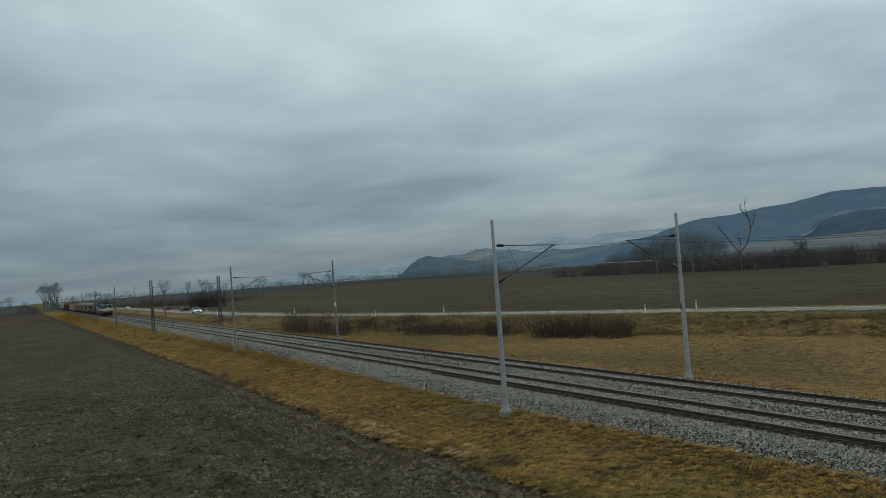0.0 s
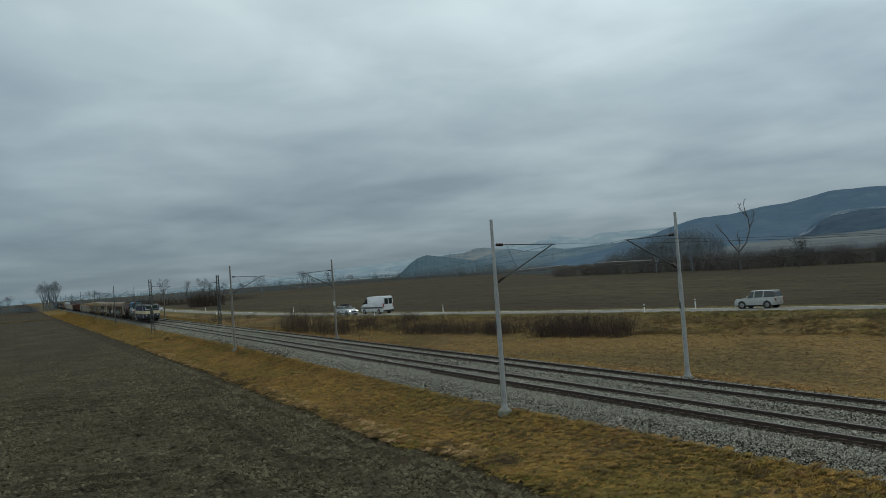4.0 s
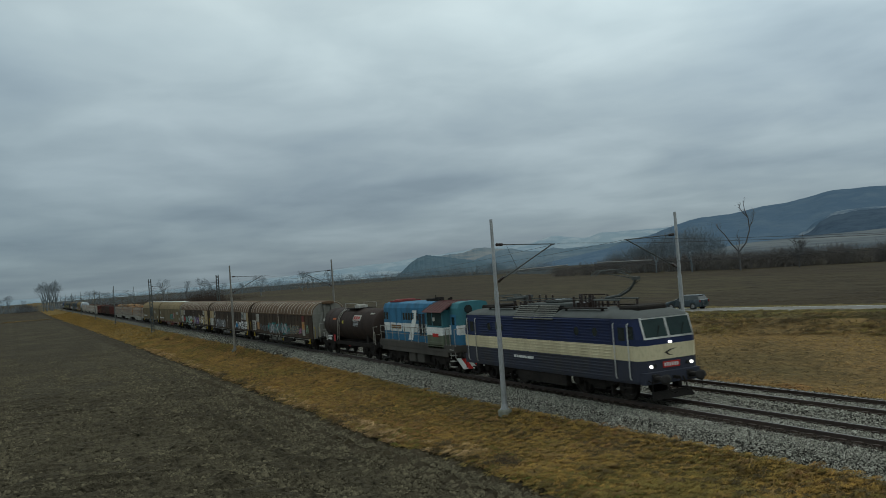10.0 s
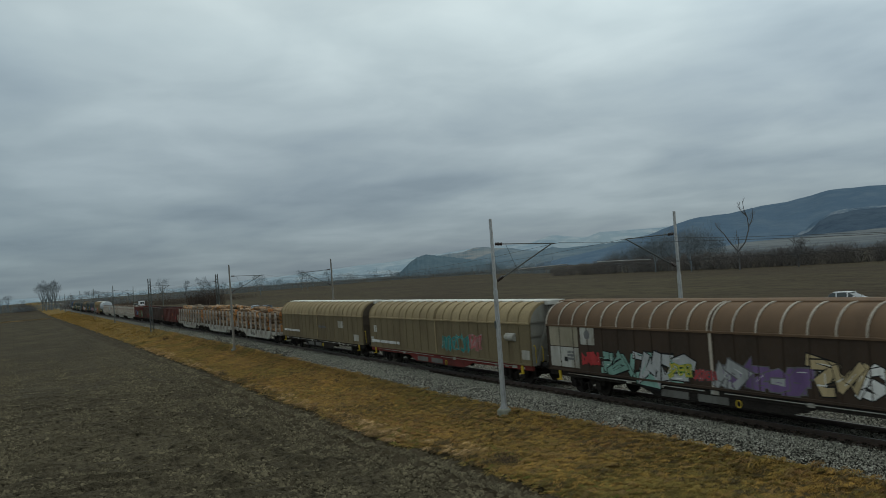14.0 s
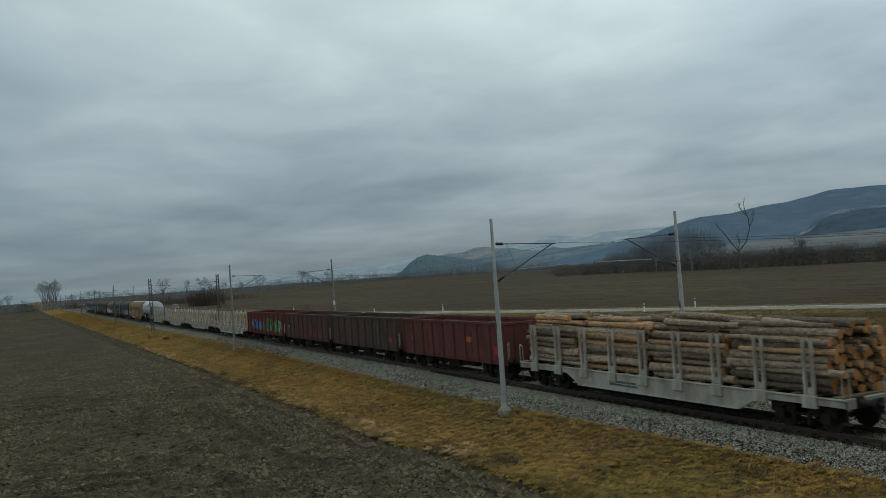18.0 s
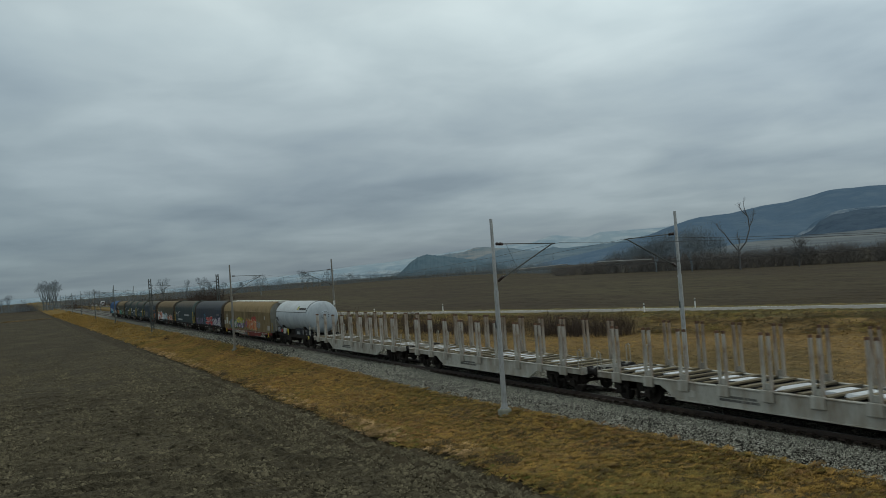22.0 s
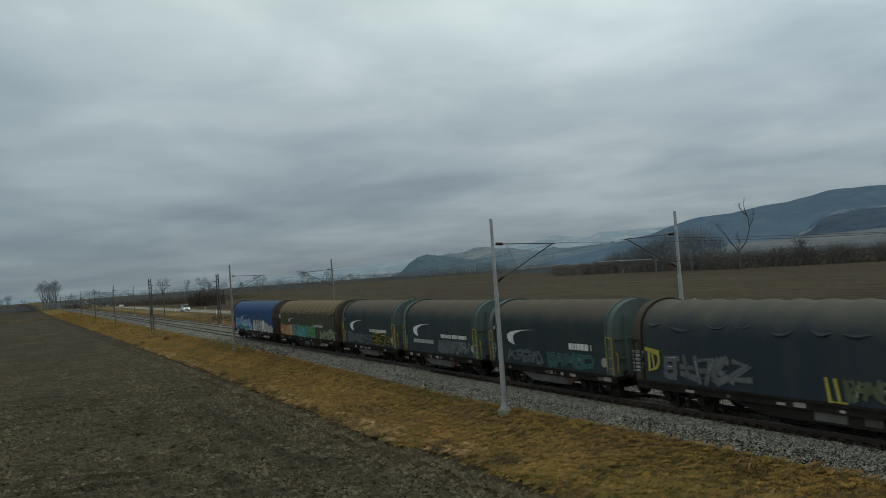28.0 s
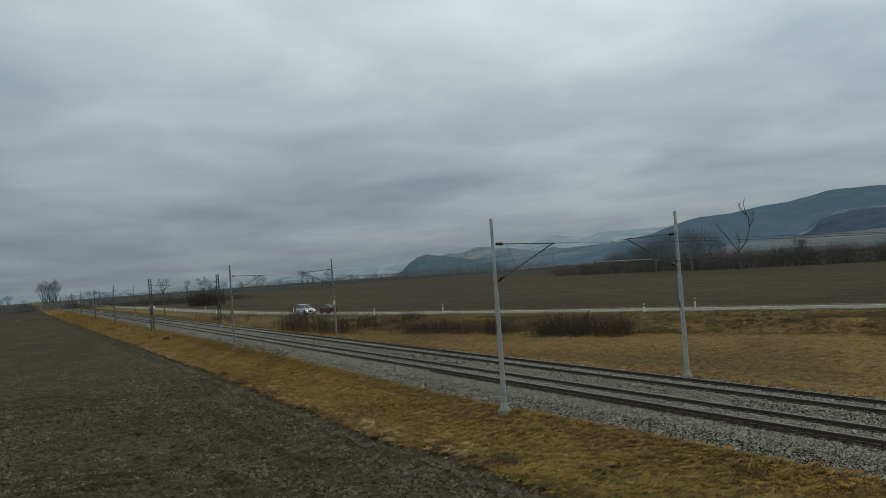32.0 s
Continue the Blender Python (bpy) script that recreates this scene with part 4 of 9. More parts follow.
def board(parent, x0, x1, z0, z1, mat, y=-1.452, name="label_panel", label=""):
    return part(name, Geo().box(x0, x1, y - 0.012, y, z0, z1), mat, parent, label)


def text_bars(parent, x0, x1, z0, z1, lines, mat, y=-1.462, seed=1):
    """Unreadable lettering as plain bars."""
    r = random.Random(seed)
    g = Geo()
    h = (z1 - z0) / lines
    for i in range(lines):
        x = x0
        top = z1 - i * h
        tall = h * (0.78 if lines > 1 else 1.0)
        end_ = x1 - (r.uniform(0, 0.3) * (x1 - x0) if lines > 1 else 0)
        while x < end_ - 0.02:
            w = min(tall * r.uniform(0.45, 0.85), end_ - x)
            g.box(x, x + w, y - 0.006, y, top - tall, top - tall * 0.14)
            x += w + tall * (0.13 if r.random() < 0.9 else 0.5)
    return part("lettering", g, mat, parent, "plain lettering bars")


def crescent(parent, x0, x1, z0, z1, mat, y):
    """A swept crescent emblem."""
    n = 14
    outer, inner = [], []
    for i in range(n + 1):
        a = radians(80) + radians(190) * i / n
        t = i / n
        outer.append((x0 + (x1 - x0) * (0.30 + 0.30 * math.cos(a)) + (x1 - x0) * 0.68 * max(0, 1 - t * 2.2) ** 1.6, (z0 + z1) / 2 + (z1 - z0) * 0.5 * math.sin(a)))
    for i in range(n + 1):
        t = i / n
        a = radians(80) + radians(190) * t
        k = 0.42 * math.sin(math.pi * t) ** 0.8
        inner.append((outer[i][0] + (x1 - x0) * 0.55 * k, outer[i][1] - (z1 - z0) * 0.16 * k))
    g = Geo()
    v = [(x, y, z) for x, z in outer] + [(x, y, z) for x, z in inner]
    v += [(x, y - 0.006, z) for x, z in outer] + [(x, y - 0.006, z) for x, z in inner]
    m = n + 1
    f = []
    for i in range(n):
        f += [(2 * m + i, 2 * m + i + 1, 3 * m + i + 1, 3 * m + i), (i, i + 1, 2 * m + i + 1, 2 * m + i), (m + i, m + i + 1, 3 * m + i + 1, 3 * m + i)]
    g.add(v, f)
    return part("emblem", g, mat, parent, "white crescent emblem")


GLYPHS = {
    "A": [[(-0.8, -1), (-0.15, 1), (0.25, 1), (0.8, -1)], [(-0.45, -0.25), (0.5, -0.25)]],
    "B": [[(-0.6, -1), (-0.6, 1), (0.4, 0.9), (0.5, 0.25), (-0.4, 0.05)], [(-0.4, 0.05), (0.7, -0.2), (0.55, -0.9), (-0.6, -1)]],
    "C": [[(0.7, 0.75), (0.1, 1), (-0.6, 0.6), (-0.7, -0.4), (-0.1, -1), (0.7, -0.75)]],
    "D": [[(-0.6, -1), (-0.6, 1), (0.3, 0.85), (0.75, 0.1), (0.4, -0.8), (-0.6, -1)]],
    "E": [[(0.7, 0.95), (-0.6, 0.9), (-0.6, -0.95), (0.75, -1)], [(-0.5, 0), (0.5, 0.05)]],
    "H": [[(-0.65, -1), (-0.6, 1)], [(0.65, -1), (0.6, 1)], [(-0.6, 0), (0.6, 0.05)]],
    "I": [[(0, -1), (0.05, 1)]],
    "J": [[(0.5, 1), (0.5, -0.6), (0.0, -1), (-0.6, -0.6)], [(-0.1, 1), (0.8, 1)]],
    "K": [[(-0.6, -1), (-0.6, 1)], [(0.7, 1), (-0.5, 0.0), (0.75, -1)]],
    "L": [[(-0.5, 1), (-0.6, -0.9), (0.7, -1)]],
    "M": [[(-0.8, -1), (-0.6, 1), (0, -0.2), (0.6, 1), (0.8, -1)]],
    "N": [[(-0.65, -1), (-0.65, 1), (0.6, -0.9), (0.65, 1)]],
    "O": [[(0, 1), (-0.7, 0.5), (-0.7, -0.5), (0, -1), (0.7, -0.5), (0.7, 0.5), (0, 1)]],
    "P": [[(-0.6, -1), (-0.6, 1), (0.5, 0.9), (0.6, 0.2), (-0.5, 0.0)]],
    "R": [[(-0.6, -1), (-0.6, 1), (0.5, 0.9), (0.55, 0.2), (-0.5, 0.0)], [(-0.1, 0.0), (0.7, -1)]],
    "S": [[(0.7, 0.8), (-0.1, 1), (-0.65, 0.55), (0.55, -0.35), (0.2, -1), (-0.7, -0.85)]],
    "T": [[(-0.85, 0.9), (0.85, 1)], [(0, 0.9), (-0.05, -1)]],
    "U": [[(-0.65, 1), (-0.6, -0.7), (0, -1), (0.6, -0.7), (0.65, 1)]],
    "W": [[(-0.85, 1), (-0.5, -1), (0, 0.3), (0.5, -1), (0.85, 1)]],
    "X": [[(-0.7, 1), (0.7, -1)], [(0.7, 1), (-0.7, -1)]],
    "Z": [[(-0.7, 0.9), (0.7, 1), (-0.65, -0.9), (0.75, -1)]]}


def graffiti(parent, x0, x1, z0, z1, fill, line, seed, y=-1.456, letters=None, second=None, cloud=None, slant=0.2, fat=0.27):
    """Sprayed wild-style strokes with an outline that nobody can read, each a thin coat of paint on the wall."""
    r = random.Random(seed)
    mats = [PALETTE[fill], PALETTE[line], PALETTE[second or fill], PALETTE["white"]]
    n = letters or max(2, int((x1 - x0) / ((z1 - z0) * 0.75)))
    n = max(1, round(n * 1.3))
    w = (x1 - x0) / n
    mid, half = (z0 + z1) / 2, (z1 - z0) / 2

    def band(g, pts, t, depth, mi, t1=None, square=True):
        """A stroke as a ribbon with mitred joints."""
        m = len(pts)
        t1 = t if t1 is None else t1
        left, right = [], []
        for k, p in enumerate(pts):
            a = pts[max(0, k - 1)]
            b = pts[min(m - 1, k + 1)]
            e = (b - a).normalized()
            q = t + (t1 - t) * k / max(1, m - 1)
            if 0 < k < m - 1:
                bend = max(0.5, (p - a).normalized().dot(e))
                q /= bend
            o = Vector((-e.y, e.x)) * q
            c = p + e * ((q if k else -q) if square and k in (0, m - 1) else 0) * 0.85
            left.append(c + o)
            right.append(c - o)
        v = [(c.x, y - depth - 0.0002 * k, c.y) for k, c in enumerate(left)] + [(c.x, y - depth - 0.0002 * k, c.y) for k, c in enumerate(right)]
        g.add(v, [(k, k + 1, m + k + 1, m + k) for k in range(m - 1)], mi)

    if cloud:
        g = Geo()
        for i in range(3 * n + 1):
            cx, cz = x0 + w * i / 3, mid + r.uniform(-0.45, 0.45) * half
            rx_, rz_ = w * r.uniform(0.28, 0.5), half * r.uniform(0.5, 0.95)
            g.add([(cx + rx_ * math.cos(a) * r.uniform(0.75, 1.15), y - 0.002 - 0.0001 * i, cz + rz_ * math.sin(a) * r.uniform(0.75, 1.15)) for a in [2 * math.pi * k / 16 for k in range(16)]], [tuple(range(16))])
        part("graffiti_cloud", g, PALETTE[cloud], parent, "sprayed %s background" % cloud)
    shapes_ = sorted(GLYPHS)
    for i in range(n):
        cx, cz = x0 + w * (i + 0.5), mid + r.uniform(-0.14, 0.14) * half
        hx, hz = w * r.uniform(0.60, 0.80), half * r.uniform(0.66, 0.88)
        lean, wide = r.uniform(-slant, slant) + 0.1, r.uniform(-0.35, 0.35)
        g = Geo()
        base = 0.004 + 0.007 * (i % 2)
        t = min(hx, hz) * fat * r.uniform(0.85, 1.2)
        thin = max(0.016, t * 0.32)

        def spot(u, v):
            return Vector((cx + (u * (1 + wide * v) + lean * v) * hx, cz + v * hz))

        flip, turn_ = r.choice((-1, 1)), r.choice((-1, 1))
        strokes = GLYPHS[r.choice(shapes_)] + r.sample(GLYPHS[r.choice(shapes_)], 1)
        for q, stroke in enumerate(strokes):
            pts = [spot(flip * u * r.uniform(0.6, 1.1) + r.uniform(-0.12, 0.12), turn_ * v * r.uniform(0.7, 1.08)) for u, v in stroke]
            k = r.uniform(0.6, 1.5)
            body = 2 if (second and r.random() < 0.5) else 0
            late = 0.0011 * q
            band(g, pts, t + thin, base + late, 1, t * k + thin)
            band(g, pts, t, base + late + 0.0006, body, t * k)
            for _ in range(r.choice((1, 2))):
                e = r.randrange(len(pts) - 1)
                sh = Vector((r.uniform(-0.6, 0.6) * t, r.uniform(-0.6, 0.6) * t))
                a, b = pts[e] + sh, pts[e + 1] + sh
                band(g, [a.lerp(b, r.uniform(0.1, 0.3)), a.lerp(b, r.uniform(0.5, 0.9))], thin * 0.4, base + 0.0045, r.choice((3, 2, 1, 1)), thin * 0.2, False)
        for _ in range(r.choice((1, 2, 3))):
            p = spot(r.uniform(-0.9, 0.9), r.uniform(-0.95, 0.7))
            band(g, [p, p + Vector((hx * r.uniform(-0.6, 0.6), hz * r.uniform(-0.3, 0.5)))], thin * 0.7, base + 0.0052, r.choice((1, 2, 1)), thin * 0.2)
        if r.random() < 0.4:
            p = spot(r.uniform(-0.6, 0.6), -0.85)
            band(g, [p, p - Vector((0, hz * r.uniform(0.1, 0.3)))], thin * 0.3, base + 0.0058, r.choice((0, 1)))
        part("graffiti_shape", g, mats, parent, "sprayed %s shape with a %s outline" % (fill, line))


def vehicle_base(name, label, category="freight wagon", group="wagons of the freight train"):
    return tagged(new(name), label, category, group)


def end_steps(parent, L, y0, mat=YELLOW):
    """Shunter's steps and handrails at the corners."""
    for s in (-1, 1):
        for side in (-1, 1):
            x = s * (L / 2 - 0.72)
            g = Geo()
            g.path([(x, side * y0, 0.45), (x, side * y0, 0.9)], 0.02, 5).box(x - 0.18, x + 0.18, side * y0 - 0.12, side * y0 + 0.12, 0.42, 0.46)
            part("step", g, UNDER, parent)
            g = Geo()
            g.path([(x - 0.12 * s, side * y0, 1.15), (x - 0.12 * s, side * y0, 1.9), (x + 0.06 * s, side * y0, 2.0), (x + 0.14 * s, side * y0, 1.9), (x + 0.14 * s, side * y0, 1.15)], 0.022, 5)
            part("handrail", g, mat, parent)


# ---- sliding-wall wagons ----
def arc_points(y0, z0, y1, z1, n=7):
    """The shoulder curve from the wall's top to the roof."""
    return [(y0 + (y1 - y0) * (1 - math.cos(math.pi / 2 * i / n)), z0 + (z1 - z0) * math.sin(math.pi / 2 * i / n)) for i in range(n + 1)]


def sliding_wagon(L, wall, roof, rib, end, cap, label, sole=UNDER, per_half=10):
    ob = vehicle_base("sliding_wall_wagon", label)
    B = L - 1.5
    W = 1.44
    zw, zt = 3.02, 4.0
    part("underframe", Geo().box(-B / 2, B / 2, -1.2, 1.2, 0.92, 1.1).box(-B / 2, B / 2, -0.35, 0.35, 0.6, 0.95).box(-3.6, 3.6, -1.1, -0.9, 0.55, 0.95).box(-3.6, 3.6, 0.9, 1.1, 0.55, 0.95), UNDER, ob)
    for s in (-1, 1):
        part("solebar", Geo().slab([(-B / 2, 0.78), (B / 2, 0.78), (B / 2, 1.02), (-B / 2, 1.02)], s * 1.36 - 0.05, s * 1.36 + 0.05).slab([(-4.4, 0.80), (-3.2, 0.46), (3.2, 0.46), (4.4, 0.80)], s * 1.33 - 0.03, s * 1.33 + 0.03), sole, ob, bevel=0.01)
        part("door_rail", Geo().box(-B / 2, B / 2, s * 1.47 - 0.03, s * 1.47 + 0.03, 1.02, 1.10), wall, ob)
        part("gutter", Geo().rings([[(x, s * (W + 0.0), zw - 0.03), (x, s * (W + 0.05), zw - 0.03), (x, s * (W + 0.05), zw + 0.04), (x, s * W, zw + 0.06)] for x in (-B / 2, B / 2)]), roof, ob)
        for h in (-1, 1):
            x0, x1 = (-B / 2, -0.06) if h < 0 else (0.06, B / 2)
            curve = [(s * y, z) for y, z in arc_points(W, zw, 0.42, zt)]
            inner = [(y - s * 0.06, z - 0.05) for y, z in curve][::-1]
            panel = part("sliding_wall", Geo().slab([(x0, 1.06), (x1, 1.06), (x1, zw), (x0, zw)], s * (W - 0.05), s * W), wall, ob, bevel=0.008)
            hood = part("roof_shell", Geo().prism(curve + inner, x0, x1), roof, ob, smooth=True)
            pitch = (x1 - x0) / per_half
            key = ("rib", s, rib.name)
            if key not in cached:
                g = Geo()
                pts = [(0, s * (y + 0.012), z + 0.012) for y, z in arc_points(W, zw, 0.42, zt, 8)]
                for p, q in zip(pts, pts[1:]):
                    p, q = Vector(p), Vector(q)
                    nrm = Vector((0, -(q - p).z * -s, (q - p).y * -s)).normalized()
                    if nrm.z < 0:
                        nrm = -nrm
                    o = nrm * 0.035
                    w_ = Vector((0.028, 0, 0))
                    g.add([p - w_, p + w_, q + w_, q - w_, p - w_ + o, p + w_ + o, q + w_ + o, q - w_ + o], [(4, 5, 6, 7), (0, 4, 7, 3), (1, 2, 6, 5)])
                u = Geo()
                u.box(-0.022, 0.022, s * W if s > 0 else s * (W + 0.028), s * (W + 0.028) if s > 0 else s * W, 1.1, zw - 0.03)
                cached[key] = (g.mesh("roof_rib", rib), u.mesh("wall_rib", wall))
                cached[("wallrib", s, wall.name)] = cached[key][1]
            k2 = ("wallrib", s, wall.name)
            if k2 not in cached:
                u = Geo()
                u.box(-0.022, 0.022, s * W if s > 0 else s * (W + 0.028), s * (W + 0.028) if s > 0 else s * W, 1.1, zw - 0.03)
                cached[k2] = u.mesh("wall_rib", wall)
            for i in range(per_half + 1):
                x = x0 + pitch * i + (0.04 if i == 0 else -0.04 if i == per_half else 0)
                part("roof_rib", cached[key][0], None, hood, at=pose(x, 0, 0))
                part("wall_rib", cached[k2], None, panel, at=pose(x, 0, 0))
        part("door_post", Geo().box(-0.10, 0.10, s * W - 0.02, s * W + 0.05, 1.06, zw), rib, ob)
    part("roof_ridge", Geo().prism([(-0.46, zt - 0.06), (0.46, zt - 0.06), (0.46, zt + 0.05), (0.25, zt + 0.10), (-0.25, zt + 0.10), (-0.46, zt + 0.05)], -B / 2 - 0.06, B / 2 + 0.06), cap, ob, bevel=0.01)
    prof_ = [(-W + 0.06, 1.0), (W - 0.06, 1.0)] + [(y - 0.06, z - 0.05) for y, z in arc_points(W, zw, 0.42, zt)] + [(-(y - 0.06), z - 0.05) for y, z in arc_points(W, zw, 0.42, zt)][::-1]
    for s in (-1, 1):
        x = s * (B / 2 - 0.04)
        part("end_wall", Geo().prism(prof_, x - 0.04, x + 0.04), end, ob)
        for y in (-0.32, 0.32):
            part("end_post", Geo().slab([(x, 1.0), (x + s * 0.22, 1.0), (x + s * 0.16, 3.9), (x, 3.9)], y - 0.09 + (0 if y < 0 else 0), y + 0.09), end, ob, bevel=0.01)
        for z in (1.7, 2.4, 3.05):
            part("end_rail", Geo().box(x, x + s * 0.09, -1.36, 1.36, z, z + 0.09), end, ob)
        for y in (-1, 1):
            part("end_brace", Geo().add([(x + s * 0.10, y * 1.25, 1.05), (x + s * 0.10, y * 1.10, 1.05), (x + s * 0.10, y * 0.44, 3.2), (x + s * 0.10, y * 0.56, 3.2), (x + s * 0.17, y * 1.25, 1.05), (x + s * 0.17, y * 1.10, 1.05), (x + s * 0.17, y * 0.44, 3.2), (x + s * 0.17, y * 0.56, 3.2)],
                                        [(0, 3, 2, 1), (4, 5, 6, 7), (0, 1, 5, 4), (1, 2, 6, 5), (2, 3, 7, 6), (3, 0, 4, 7)]), end, ob)
            part("end_handrail", Geo().path([(x + s * 0.2, y * 0.95, 1.2), (x + s * 0.3, y * 0.95, 1.25), (x + s * 0.3, y * 0.95, 1.85), (x + s * 0.2, y * 0.95, 1.95)], 0.024, 5), YELLOW, ob, "yellow end handrail")
        part("brake_hose", Geo().path([(x + s * 0.1, -0.6, 1.45), (x + s * 0.45, -0.6, 1.5), (x + s * 0.55, -0.6, 1.3), (x + s * 0.55, -0.58, 0.75)], 0.025, 6), ALU, ob, "pale bent end pipe")
        part("top_bracket", Geo().box(x - 0.02, x + s * 0.30, -0.5, 0.5, 3.86, 4.08), cap, ob, bevel=0.02)
        part("end_edge", Geo().rings([[(x + s * 0.03, yy * k, 1.06 + (zz - 1.06) * kk) for k, kk in ((1.0, 1.0), (1.03, 1.012))] for yy, zz in prof_[2:]], 0, False, False), cap if cap is not HAB_ROOF else rib, ob)
    for h in (-1, 1):
        bogie(ob, h * (L / 2 - 3.1))
        for side in (-1, 1):
            part("foot_bracket", Geo().box(h * (B / 2 - 0.9) - 0.07, h * (B / 2 - 0.9) + 0.07, side * 1.46 - 0.03, side * 1.46 + 0.03, 0.62, 1.0).box(h * (B / 2 - 0.9) - 0.14, h * (B / 2 - 0.9) + 0.14, side * 1.50 - 0.08, side * 1.50 + 0.05, 0.60, 0.64), YELLOW, ob, "yellow foot bracket")
        part("side_pipe", Geo().path([(h * 0.5, -1.44, 0.92), (h * (B / 2 - 1.5), -1.44, 0.92)], 0.018, 5), STEEL_GREY, ob)
    rr = random.Random(int(L * 10) + len(label))
    for k in range(7):
        xx = rr.uniform(-B / 2 + 0.8, B / 2 - 0.8)
        board(ob, xx, xx + rr.uniform(0.15, 0.5), 0.83, rr.uniform(0.92, 0.98), rr.choice((BOARD_W, BOARD_W, STEEL_GREY)), -1.418)
    part("gear_panel", Geo().box(-2.9, -1.4, -1.40, -1.37, 0.50, 0.80).box(-0.9, 0.6, -1.40, -1.37, 0.50, 0.80), GEAR, ob, "dirty grey equipment panel", bevel=0.01)
    part("brake_ring", Geo().rings([[(1.1 + q * math.cos(t_), -1.40 - dy, 0.62 + q * math.sin(t_)) for t_ in [2 * math.pi * i / 14 for i in range(14)]] for q, dy in ((0.10, 0), (0.14, 0), (0.14, 0.03), (0.10, 0.03))], 0, False), YELLOW, ob, "yellow release ring")
    part("brake_box", Geo().box(-1.4, 0.2, -1.15, -0.8, 0.42, 0.9).box(0.7, 1.7, -1.15, -0.8, 0.5, 0.9).rod((-2.6, -0.6, 0.66), (-1.6, -0.6, 0.66), 0.16, None, 10), UNDER, ob, bevel=0.02)
    ends(ob, L)
    end_steps(ob, L, 1.3)
    return ob


# ---- hooded tarpaulin wagons ----
def hood_profile(W=1.42, n=12, z0=0.98, zs=2.72, zt=4.08):
    pts = [(-W, z0), (-W, zs)]
    for i in range(1, n):
        a = math.pi * i / n
        pts.append((-W * math.cos(a), zs + (zt - zs) * math.sin(a) ** 0.8))
    return pts + [(W, zs), (W, z0)]


def hood_y(z):
    """The side of a hooded tarpaulin at the height z."""
    if z <= 2.55:
        return -1.43
    return -1.43 * math.sqrt(max(0.0, 1 - ((z - 2.55) / 1.53) ** 2.3))


